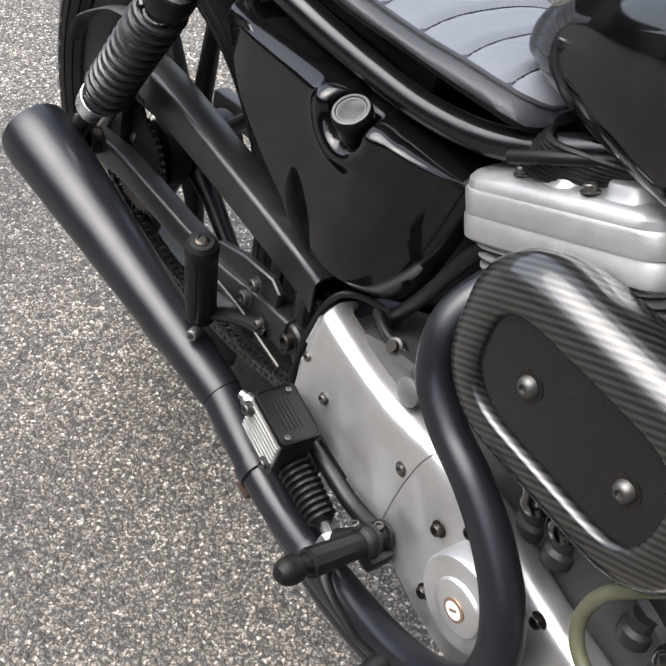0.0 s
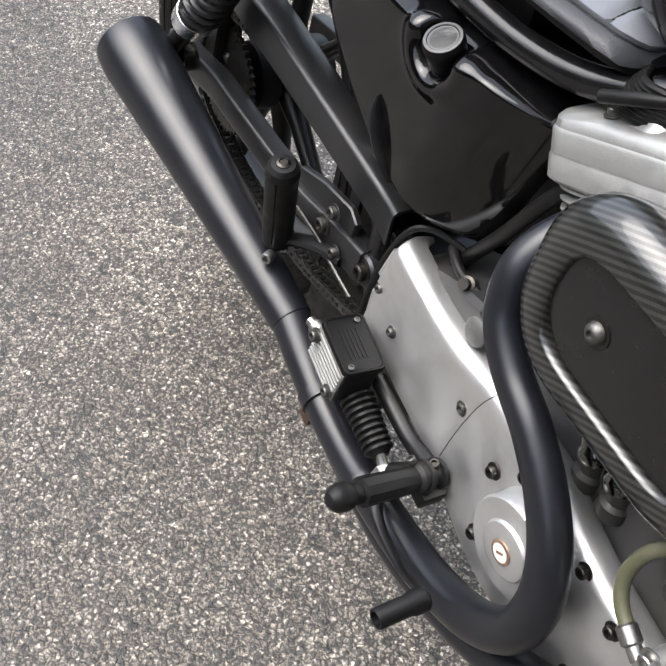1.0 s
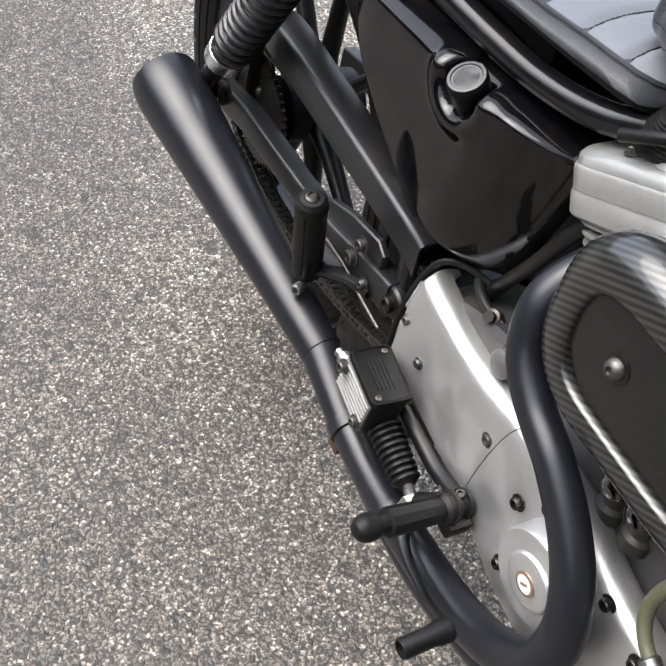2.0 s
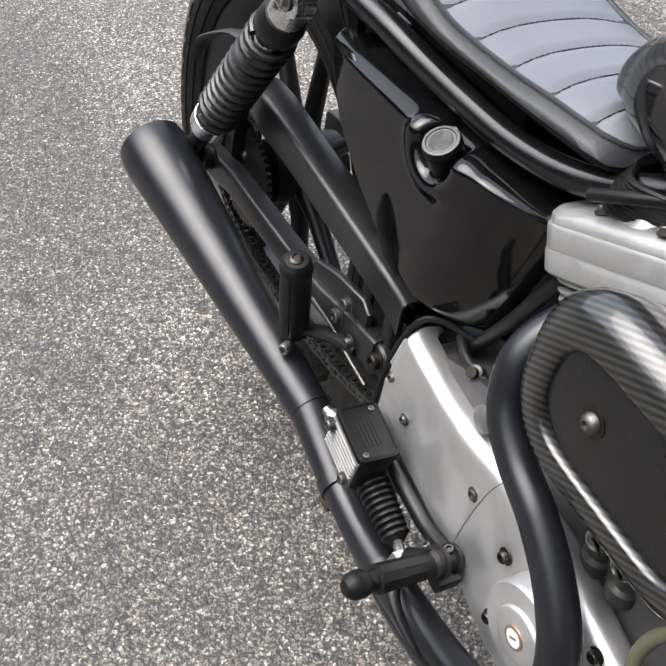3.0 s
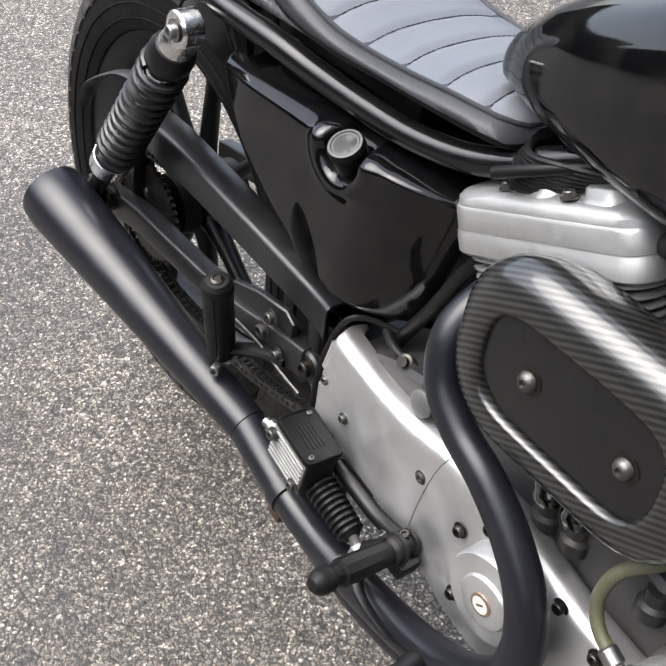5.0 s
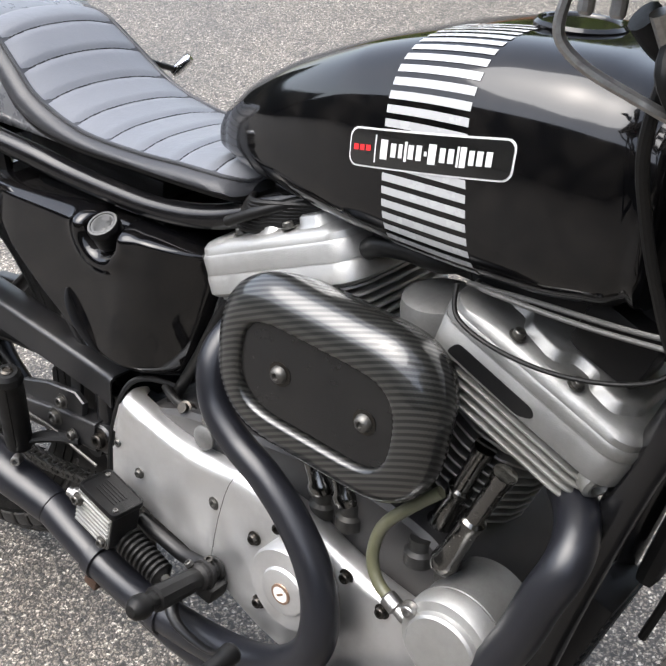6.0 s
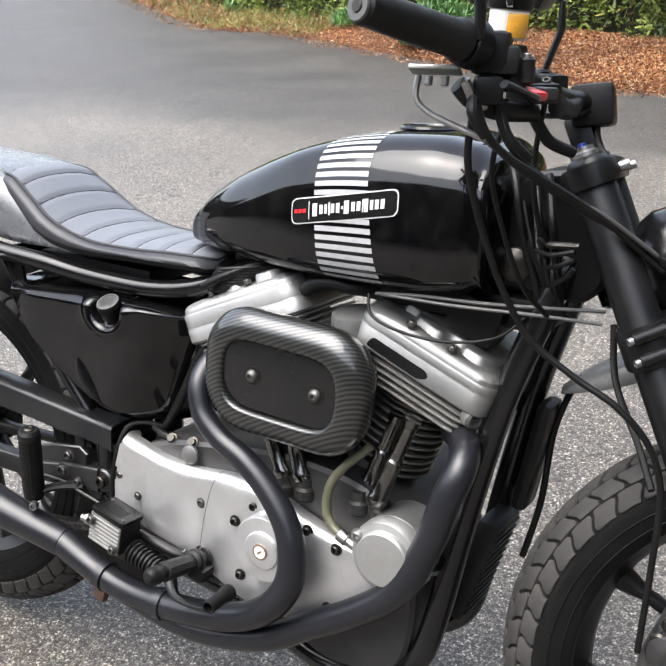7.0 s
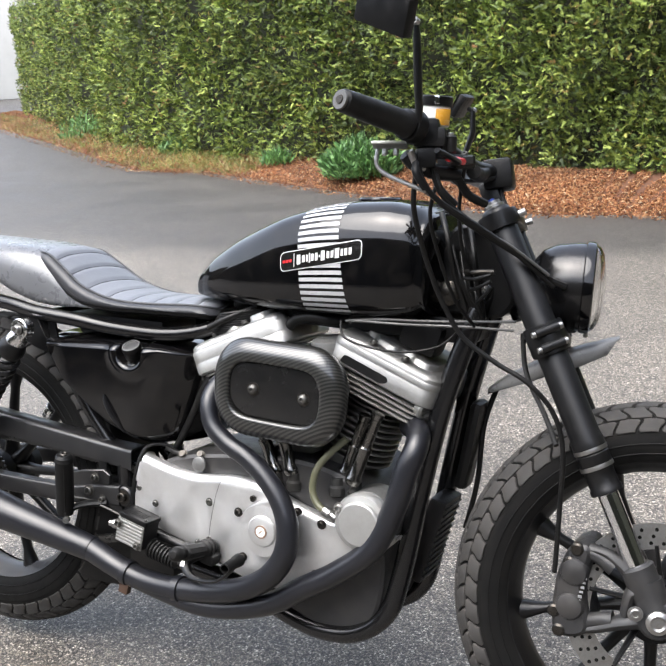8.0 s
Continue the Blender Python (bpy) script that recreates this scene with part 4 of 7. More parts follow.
for a, b in (((0.524, 0.368), (0.525, 0.405)), ((0.527, 0.43), (0.535, 0.468))):
    Shape().tube([(a[0], -0.124, a[1]), (b[0], -0.12 if b[1] > 0.44 else -0.124, b[1])], 0.0034, 8).done("raised_rib", ALLOY, sprocket_cover)
cam_cover = cover(0, AHEAD, ((0.0, 1.0), (1.09, 1.09)), False, True).done("cam_cover", ALLOY, bike, "brushed silver cam cover", smooth=50)
for x, z, y, r in ((0.535, 0.417, -0.126, 0.0052), (0.574, 0.391, -0.1285, 0.005)):
    bolt((x, y, z), r=r, h=0.005, mat=WORN_STEEL, parent=sprocket_cover, name="cover_screw")
bolt((0.703, -0.13, 0.412), r=0.0058, h=0.004, mat=WORN_STEEL, parent=sprocket_cover, name="flat_bolt")
for x, z in ((0.773, 0.404), (0.782, 0.318), (0.806, 0.435), (0.9, 0.421), (0.95, 0.406), (0.937, 0.31)):
    bolt((x, -0.1375 if z < 0.42 else -0.135, z), r=0.0062, h=0.007, mat=DARK_STEEL, parent=cam_cover, name="cover_bolt")
timer = Shape().lathe([(0.051, 0.0), (0.051, 0.024), (0.049, 0.028), (0.03, 0.0295), (0.028, 0.0325), (0.024, 0.0338), (0.0, 0.034)], (0.841, -0.136, 0.385), (0, -1, 0), 48).done("timer_cover", ALLOY, bike, "round silver timer cover with small badge")
Shape().lathe([(0.0125, 0), (0.0125, 0.0016), (0.0095, 0.002), (0.0095, 0.0012)], (0.841, -0.1698, 0.385), (0, -1, 0), 36).done("badge_ring", COPPER_RING, timer)
Shape().lathe([(0.0098, 0), (0.0098, 0.001)], (0.841, -0.1707, 0.385), (0, -1, 0), 30).done("badge_face", FROSTED, timer)
Shape().box((0.841, -0.1719, 0.385), (0.009, 0.001, 0.0026), Matrix.Rotation(radians(-35), 3, "Y")).done("badge_mark", COPPER_RING, timer, "plain copper bar")
for a in (150, -30, 60):
    bolt((0.841 + 0.042 * math.cos(radians(a)), -0.1602, 0.385 + 0.042 * math.sin(radians(a))), r=0.0042, h=0.003, parent=timer, name="timer_screw", washer=False)

# filter cap ahead of the cam cover
cap_c = (1.036, -0.1, 0.425)
Shape().lathe([(0.052, -0.03), (0.052, 0.03), (0.05, 0.032)], cap_c, (0, -1, 0), 40).done("starter_body", MID_ALLOY, bike, "grey cylindrical starter housing")
starter_cap = Shape().lathe([(0.05, 0.03), (0.053, 0.034), (0.053, 0.05), (0.05, 0.056), (0.041, 0.058), (0.04, 0.064), (0.0375, 0.0665), (0.0, 0.068)], cap_c, (0, -1, 0), 48).done("starter_cap", CAST_ALLOY, bike, "bright silver round end cap")
for a in (150, 5):
    p = Vector(cap_c) + Vector((0.047 * math.cos(radians(a)), -0.056, 0.047 * math.sin(radians(a))))
    bolt(p, r=0.0075, h=0.009, mat=DARK_STEEL if a == 5 else STEEL, parent=starter_cap, name="cap_bolt")

# ---- cylinders, heads and rocker boxes
CRANK = Vector((0.895, 0, 0.395))


def cylinder_unit(lean, centre, tag_text, black):
    ax = Vector((math.sin(radians(lean)), 0, math.cos(radians(lean))))
    tv = Vector((math.cos(radians(lean)), 0, -math.sin(radians(lean))))

    def at(t, y, a):
        return CRANK + tv * t + ax * a + Vector((0, y, 0))

    barrel = Shape().lathe([(0.052, 0.11), (0.052, 0.31)], CRANK, ax, 32).done("cylinder", FIN_GREY, bike, tag_text + " cylinder with cooling fins")
    fin = None
    for k in range(12):
        a = 0.135 + k * 0.0125
        big = 0.072 if k < 9 else 0.078
        o = stadium(0, 0, big, big * 0.92, 9)
        s = Shape()
        s.rings([[at(x + centre * 0.3, z, a + d) for x, z in offset(o, ins)] for ins, d in ((0.001, -0.0017), (0, -0.0008), (0, 0.0008), (0.001, 0.0017))])
        s.done("cooling_fin", FIN_GREY, barrel)
    hl, hw = (0.112, 0.095) if lean < 0 else (0.11, 0.1)

    def rect(l, w, r):
        out = []
        for cx, cz, s0 in ((l - r, w - r, 0), (-l + r, w - r, 90), (-l + r, -w + r, 180), (l - r, -w + r, 270)):
            for k in range(6):
                q = radians(s0 + 18 * k)
                out.append((cx + r * math.cos(q), cz + r * math.sin(q)))
        return out

    # head with fins
    head = Shape().rings([[at(x + centre * 0.5, z, a) for x, z in stadium(0, 0, 0.078, 0.066, 9)] for a in (0.262, 0.325)]).done("cylinder_head", CAST_ALLOY, bike, tag_text + " cylinder head")
    # front fins take a duller alloy, standing for shade below the rocker box
    for k in range(0 if lean < 0 else 3, 7):
        a = (0.2615 if lean < 0 else 0.2375) + k * 0.0095
        o = rect(hl - 0.007 - 0.0016 * (6 - k), hw - 0.006, 0.03)
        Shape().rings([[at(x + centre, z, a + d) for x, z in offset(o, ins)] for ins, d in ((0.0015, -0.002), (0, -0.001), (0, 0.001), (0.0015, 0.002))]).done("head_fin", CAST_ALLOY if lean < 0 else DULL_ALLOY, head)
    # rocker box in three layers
    # front box darkened by its colour, as if shaded by the tank
    alloy = CAST_ALLOY if lean < 0 else SHADED_ROCKER

    def layer(l, w, r, steps):
        return Shape().rings([[at(x + centre, y, a) for x, y in offset(rect(l, w, r), ins)] for ins, a in steps])

    cut = 0.0 if lean < 0 else -0.019
    c2 = cut * 0.5
    box = layer(hl, hw, 0.026, [(0.004, 0.322 if lean < 0 else 0.304), (0, 0.326 if lean < 0 else 0.308), (0, 0.344 + c2), (0.0012, 0.3455 + c2), (0.0012, 0.3475 + c2)]).done("rocker_box", alloy, bike, tag_text + " silver rocker box", smooth=40)
    layer(hl - 0.001, hw - 0.001, 0.026, [(0, 0.3478 + c2), (0, 0.366 + cut), (0.002, 0.369 + cut)]).done("middle_cover", alloy, box, smooth=40)
    layer(hl - 0.003, hw - 0.003, 0.026, [(0, 0.369 + cut), (0.001, 0.376 + cut), (0.006, 0.381 + cut), (0.016, 0.384 + cut), (0.024, 0.3845 + cut)]).done("top_cover", alloy, box, smooth=40)
    # raised crown with cut-outs for the screws
    o = [(-0.072, 0.055), (-0.072, -0.045), (-0.064, -0.055), (-0.044, -0.055), (-0.038, -0.072), (-0.005, -0.079), (0.006, -0.077), (0.011, -0.062), (0.034, -0.062), (0.04, -0.077), (0.07, -0.079), (0.085, -0.06), (0.085, 0.055)]
    Shape().rings([[at(x + centre, y, a) for x, y in offset(relax(dense(o, 0.004), 2), ins)] for ins, a in ((-0.004, 0.382 + cut), (0, 0.386 + cut), (0.0015, 0.3925 + cut), (0.004, 0.3945 + cut))]).done("crown", alloy, box, smooth=50)
    for t, y in ((-0.048, -0.073), (0.028, -0.079)) if lean < 0 else ((-0.036, -0.087), (0.03, -0.086)):
        bolt(at(t + centre, y, 0.3845 + cut), ax, r=0.0056, h=0.007, mat=WORN_STEEL, parent=box, name="rocker_screw")
    return at


rear_at = cylinder_unit(-22.5, -0.02, "rear", False)
front_at = cylinder_unit(22.5, 0.029, "front", False)
# slim rear indicator on the far side of the tail
arm = Shape().tube([(0.12, 0.1, 0.8), (0.13, 0.24, 0.765), (0.14, 0.345, 0.728)], 0.005, 10).done("indicator", SATIN_BLACK, bike, "slim rear indicator with a bright tip")
Shape().lathe([(0.0, -0.022), (0.006, -0.02), (0.0085, -0.012), (0.0085, 0.014), (0.006, 0.02), (0, 0.021)], (0.145, 0.36, 0.732), (0.55, 0.45, 0.7), 16).done("indicator_lens", CHROME, arm)
# rounded spigot at the end of the front head
Shape().lathe([(0.017, 0), (0.018, 0.004), (0.018, 0.014), (0.014, 0.017), (0.011, 0.017), (0.01, 0.01), (0, 0.01)], front_at(0.115, -0.075, 0.298), front_at(0.185, -0.11, 0.298) - front_at(0.115, -0.075, 0.298), 20).done("head_spigot", DULL_ALLOY, bike)
# black plate on the box face, stands in for a shaded slot
recess = relax(dense([(-0.052, 0.311), (0.036, 0.309), (0.05, 0.318), (0.044, 0.326), (-0.046, 0.327)], 0.003), 3)
Shape().rings([[front_at(t, y, a) for t, a in recess] for y in (-0.095, -0.1006)]).done("head_recess", CAST_BLACK, bike)

# pushrod tubes and lifter blocks
for p0, p1, m in (((1.002, -0.12, 0.485), (1.054, -0.12, 0.618), DARK_CHROME), ((0.962, -0.07, 0.48), (1.005, -0.07, 0.6), DARK_CHROME), ((0.868, -0.1, 0.48), (0.835, -0.1, 0.6), DARK_CHROME), ((0.835, -0.1, 0.478), (0.785, -0.1, 0.6), DARK_CHROME)):
    p0, p1 = Vector(p0), Vector(p1)
    h = (p1 - p0).length
    Shape().lathe([(0.0135, 0), (0.0148, 0.004), (0.0148, 0.012), (0.0122, 0.016), (0.0122, h * 0.45), (0.0132, h * 0.47), (0.0132, h * 0.52), (0.01, h * 0.54), (0.01, h - 0.012), (0.012, h - 0.01), (0.012, h)], p0, p1 - p0, 20).done("pushrod_tube", m, bike, "chromed pushrod tube")
for x, z in ((1.0, 0.465), (0.962, 0.468), (0.872, 0.466), (0.836, 0.464)):
    Shape().lathe([(0.0, -0.017), (0.012, -0.017), (0.016, -0.014), (0.016, 0.0), (0.012, 0.004), (0.0115, 0.017), (0.0, 0.017)], (x, -0.098, z), (0, 0, 1), 16).done("lifter_block", DARK_ALLOY, bike)
# made-up black block that darkens the bright gap under the tank
Shape().box((0.99, 0.012, 0.772), (0.42, 0.13, 0.045), Matrix.Rotation(radians(3), 3, "Y"), 0.008).done("ignition_module", PLASTIC_BLACK, bike, "black filler block below the fuel tank")
# intake, carburettor and cables behind the air cleaner
Shape().lathe([(0.03, 0), (0.034, 0.01), (0.034, 0.07), (0.045, 0.075), (0.045, 0.09)], (0.895, 0.02, 0.645), (0, -1, 0), 24).done("carburettor", DULL_ALLOY, bike, "dull grey carburettor body")
Shape().lathe([(0.0, 0.0), (0.028, 0.0), (0.036, 0.004), (0.038, 0.012), (0.038, 0.03)], (0.932, -0.065, 0.738), (0.05, 0.1, -1), 28).done("carburettor_top", MID_ALLOY, bike, "round dull grey carburettor top")
Shape().tube([(0.83, -0.05, 0.74), (0.86, -0.075, 0.765), (0.9, -0.08, 0.775), (0.935, -0.07, 0.77), (0.96, -0.04, 0.775)], 0.0105, 12).done("breather_hose", RUBBER, bike, "dark breather hose")
for k in range(3):
    Shape().tube([(0.955 + 0.006 * k, -0.05, 0.7), (0.96 + 0.005 * k, -0.055, 0.74), (0.955, -0.045, 0.775), (0.97, -0.03, 0.8)], 0.003, 8).done("throttle_cable", RUBBER, bike)

# ---- air cleaner
def oblong(cx, cz, hl, hh, r, tilt):
    out = []
    c, q = math.cos(radians(tilt)), math.sin(radians(tilt))
    for sx, sz, a0 in ((1, 1, 0), (-1, 1, 90), (-1, -1, 180), (1, -1, 270)):
        for k in range(10):
            a = radians(a0 + 10 * k)
            x, z = sx * (hl - r) + r * math.cos(a), sz * (hh - r) + r * math.sin(a)
            out.append((cx + c * x - q * z, cz + q * x + c * z))
    return dense(out, 0.01)


AC = (0.873, 0.645)
s = Shape()
s.stack(oblong(AC[0] - 0.003, AC[1], 0.135, 0.0925, 0.074, -4), [(0.034, -0.088), (0.026, -0.092), (0.018, -0.1), (0.008, -0.122), (0.001, -0.142), (0.001, -0.1535), (0.004, -0.161), (0.009, -0.1675), (0.016, -0.1725), (0.024, -0.1755), (0.033, -0.1765), (0.037, -0.1762), (0.0395, -0.1745), (0.041, -0.171), (0.042, -0.158)], side)
air = s.done("air_cleaner", CARBON, bike, "oval carbon fibre air cleaner cover", smooth=60)
Shape().stack(stadium(0.877, 0.649, 0.104, 0.053, 18, -4), [(0, -0.156), (0, -0.168), (0.0012, -0.1695), (0.003, -0.1697)], side).done("face_plate", PLATE_BLACK, air, "flat waxed black face plate")
for x in (0.828, 0.931):
    z = 0.65 - (x - 0.828) * 0.09
    Shape().lathe([(0.0088, 0), (0.0094, 0.001), (0.0084, 0.0045), (0.0058, 0.0072), (0.0036, 0.0078), (0.003, 0.0045), (0, 0.0045)], (x, -0.1704, z), (0, -1, 0), 24).done("dome_screw", WORN_STEEL, air)
    Shape().lathe([(0.013, 0), (0.013, 0.0008), (0.009, 0.001)], (x, -0.1699, z), (0, -1, 0), 24).done("screw_washer", DARK_STEEL, air)

# ---- oil tank with filler in a scooped recess
TANK_LOW = ((0.284, 0.692), (0.3, 0.66), (0.343, 0.604), (0.4, 0.561), (0.456, 0.526), (0.5, 0.508), (0.54, 0.501), (0.6, 0.503), (0.64, 0.512), (0.663, 0.54), (0.675, 0.6))
TANK_TOP = ((0.284, 0.7), (0.36, 0.701), (0.45, 0.702), (0.54, 0.7), (0.6, 0.694), (0.65, 0.682), (0.675, 0.672))


def oil_tank_skin():
    """Flat flank that rolls away forwards, softly edged, with a scoop round the filler."""
    lo, hi = np.array(TANK_LOW), np.array(TANK_TOP)
    rows = []
    for x in np.r_[np.linspace(0.284, 0.3, 6)[:-1], np.linspace(0.3, 0.6, 120)[:-1], np.linspace(0.6, 0.675, 20)]:
        zb, zt = np.interp(x, lo[:, 0], lo[:, 1]), spline_at(hi[:, 0], hi[:, 1], x)
        yb = -0.09 + 0.06 * min(1.0, max(0.0, (x - 0.52) / 0.12))
        row = [(x, 0.06, zb + 0.004), (x, yb, zb)]
        for v in np.r_[0, 0.01, 0.025, 0.05, np.linspace(0.08, 0.86, 66), 0.89, 0.91, 0.93, 0.95, 0.965, 0.98, 0.99, 1]:
            z = zb + (zt - zb) * v
            f = max(0.0, (x - 0.535 - (z - 0.5) * 0.3 + 0.035) / 0.1)
            y = min(-0.02, -0.1245 + 0.06 * f**2.0) + 0.012 * max(0, (0.36 - x) / 0.08) ** 2 + 0.02 * max(0, (0.6 - z) / 0.1) ** 2 * 0.35
            up, low = zt - z, z - zb
            edge = float(np.interp(x, (0.5, 0.55, 0.58), (0.014, 0.011, 0.004)))
            y += edge * max(0, 1 - up / edge) ** 2.0 + 0.022 * max(0, 1 - low / 0.022) ** 2
            # scoop: a round hollow open to the top, with a slightly raised lip
            r = math.hypot((x - 0.515) / 1.1, min(0, z - 0.686))
            wide = 0.028
            s = (wide - r) / 0.012
            s = min(1.0, max(0.0, s))
            y += 0.026 * s * s * (3 - 2 * s)
            y -= 0.0065 * math.exp(-(((r - wide - 0.007) / 0.01) ** 2)) * (z > 0.6) * min(1.0, max(0.0, (0.575 - x) / 0.035))
            row.append((x, y, z))
        row += [(x, row[-1][1] + 0.02, zt + 0.004), (x, -0.03, zt + 0.008), (x, 0.06, zt + 0.008)]
        rows.append(row)
    return Shape().rings(rows)


oil_tank = oil_tank_skin().done("oil_tank", GLOSS_BLACK, bike, "glossy black side oil tank with a scooped filler recess", smooth=60)
# added black box, keeps bright sky out of the oil tank's reflection
Shape().box((0.43, 0.0, 0.735), (0.24, 0.12, 0.024), Matrix.Rotation(radians(2), 3, "Y"), 0.006).done("electrics_tray", PLASTIC_BLACK, bike)
d = Vector((0.02, -0.5, 0.86)).normalized()
p = Vector((0.519, -0.1035, 0.6655))
filler = Shape().lathe([(0.024, -0.03), (0.024, 0.004), (0.02, 0.006), (0.0175, 0.008), (0.0175, 0.02)], p, d, 28).done("filler_neck", GLOSS_BLACK, oil_tank, "glossy black filler neck")
prof = [(0.0175, 0.014), (0.0185, 0.016), (0.0185, 0.03), (0.0195, 0.032), (0.0195, 0.039), (0.018, 0.042), (0.0145, 0.0425), (0.0135, 0.041), (0.0, 0.041)]
Shape().lathe([(0.0132, 0.0405), (0.0132, 0.0416), (0.0125, 0.042), (0, 0.042)], p, d, 28).lathe([(0.0148, 0.042), (0.0152, 0.0428), (0.0178, 0.0425), (0.018, 0.0418)], p, d, 28).done("cap_face", CABLE_GREY, oil_tank, "worn grey cap face")
Shape().lathe(prof, p, d, 32).done("filler_cap", PLASTIC_BLACK, oil_tank, "black knurled filler cap")
Shape().tube([(0.45, -0.122, 0.598), (0.457, -0.124, 0.58), (0.475, -0.122, 0.55), (0.495, -0.117, 0.525)], [0.006, 0.011, 0.011, 0.005], 10, flat=0.3).done("tank_tab", SATIN_BLACK, oil_tank)

# ---- seat
TOP = curve_points([(0.255, 0.884), (0.29, 0.878), (0.335, 0.85), (0.39, 0.815), (0.46, 0.795), (0.54, 0.79), (0.61, 0.791), (0.66, 0.789), (0.685, 0.782)], 12)
tl = np.r_[0, np.cumsum(np.linalg.norm(np.diff(TOP, axis=0), axis=1))]
TL = tl[-1]


def seat_half(s):
    return float(np.interp(s / TL, (0, 0.1, 0.3, 0.5, 0.7, 0.88, 0.94, 0.975, 1), (0.085, 0.094, 0.105, 0.104, 0.095, 0.086, 0.08, 0.068, 0.048)))


def seat_point(s, v, lift=0.0):
    """s along the seat from the rear, v across from -1 to 1."""
    x, z = np.interp(s, tl, TOP[:, 0]), np.interp(s, tl, TOP[:, 1])
    x2, z2 = np.interp(min(s + 0.004, TL), tl, TOP[:, 0]), np.interp(min(s + 0.004, TL), tl, TOP[:, 1])
    x1, z1 = np.interp(max(s - 0.004, 0), tl, TOP[:, 0]), np.interp(max(s - 0.004, 0), tl, TOP[:, 1])
    n = np.array([-(z2 - z1), x2 - x1])
    n /= np.linalg.norm(n)
    drop = -0.012 * abs(v) ** 3.0
    return (x + n[0] * (lift + drop), v * seat_half(s), z + n[1] * (lift + drop))


RIBS, ARCH = 9, 0.025


def rib_lift(s, v):
    q = (s / TL - 0.02 + ARCH * (1 - v * v)) * RIBS
    f = q - math.floor(q)
    edge = min(f, 1 - f)
    fade = min(1.0, max(0.0, (0.9 - abs(v)) / 0.1))
    return fade * (0.004 * min(1.0, edge / 0.2) ** 0.6 - 0.004)


ns, nv = 190, 44
rows = []
for i in range(ns + 1):
    s0 = TL * i / ns
    rows.append([seat_point(s0, v, rib_lift(s0, v)) for v in np.linspace(-0.9, 0.9, nv)])
seat = Shape().rings(rows, caps=False, closed_ring=False).done("seat", VINYL_LIT, bike, "ribbed black vinyl solo seat", smooth=60)
base_line = curve_points([(0.262, 0.858), (0.29, 0.838), (0.33, 0.806), (0.385, 0.778), (0.46, 0.77), (0.54, 0.769), (0.61, 0.767), (0.66, 0.766), (0.684, 0.764)], 12)
rows = []
NB = len(base_line) - 1
for i in range(0, NB + 2):
    k = min(i, NB)
    s0 = TL * k / NB
    bx, bz = base_line[k]
    hw = seat_half(s0)
    ring = []
    for v, out, t in ((-0.89, 0, 0), (-0.95, 0.001, 0.0), (-1.0, 0.004, 0.12), (-1.0, 0.006, 0.4), (-1.0, 0.005, 0.75), (-1.0, 0.0, 1.0)):
        p = seat_point(s0, v)
        x = p[0] + (bx - p[0]) * t
        z = p[2] + (bz - p[2]) * t
        ring.append((x, -(abs(p[1]) + out), z))
    full = ring[::-1] + [(x, -y, z) for x, y, z in ring]
    rows.append(full)
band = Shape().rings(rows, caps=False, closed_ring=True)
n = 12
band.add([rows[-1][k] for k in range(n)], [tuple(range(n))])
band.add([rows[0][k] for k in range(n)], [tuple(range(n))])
band.done("side_band", VINYL_SHADED, seat, "smooth black vinyl side band", smooth=60)
edge = []
for i in range(0, 60):
    edge.append(seat_point(TL * (i / 59) * 0.985, -0.91, 0.001))
front = [seat_point(TL * 0.993, v, 0.0) for v in np.linspace(-0.8, 0.8, 9)]
edge = edge + front + [mirrored(p) for p in edge[::-1]]
Shape().tube(edge, 0.0021, 6, 1).done("piping", VINYL_SHADED, seat)
s = Shape()
for k in range(1, RIBS + 1):
    line = []
    for v in np.linspace(-0.85, 0.85, 26):
        s0 = TL * (k / RIBS + 0.02 - ARCH * (1 - v * v))
        if 0 < s0 < TL:
            line.append(seat_point(s0, v, -0.0034))
    if len(line) > 20:
        s.tube(line, 0.0008, 5, 1)
        fine = curve_points(line, 4)
        for i in range(0, len(fine) - 3, 4):
            s.tube([Vector(fine[i]) + Vector((0, 0, 0.0003)), Vector(fine[i + 2]) + Vector((0, 0, 0.0003))], 0.001, 5, 1)
s.done("seam", RUBBER, seat, "dark stitched seams", kind="stuff")
s = Shape()
for off, v in ((0, -0.945), (0, 0.945)):
    for i in range(150):
        a = TL * (i + 0.15) / 150 * 0.98
        b = TL * (i + 0.75) / 150 * 0.98
        s.tube([seat_point(a, v, 0.0008), seat_point(b, v, 0.0008)], 0.0006, 4, 1)
s.done("edge_stitch", RUBBER, seat, kind="stuff")
# seat pan edge below the cushion
rows = []
for k in range(0, NB + 1, 4):
    bx, bz = base_line[k]
    hw = seat_half(TL * k / NB)
    rows.append([(bx, -hw, bz), (bx, -hw + 0.001, bz - 0.005), (bx, -hw + 0.012, bz - 0.01), (bx, hw - 0.012, bz - 0.01), (bx, hw - 0.001, bz - 0.005), (bx, hw, bz)])
Shape().rings(rows).done("seat_pan", PLASTIC_BLACK, seat)

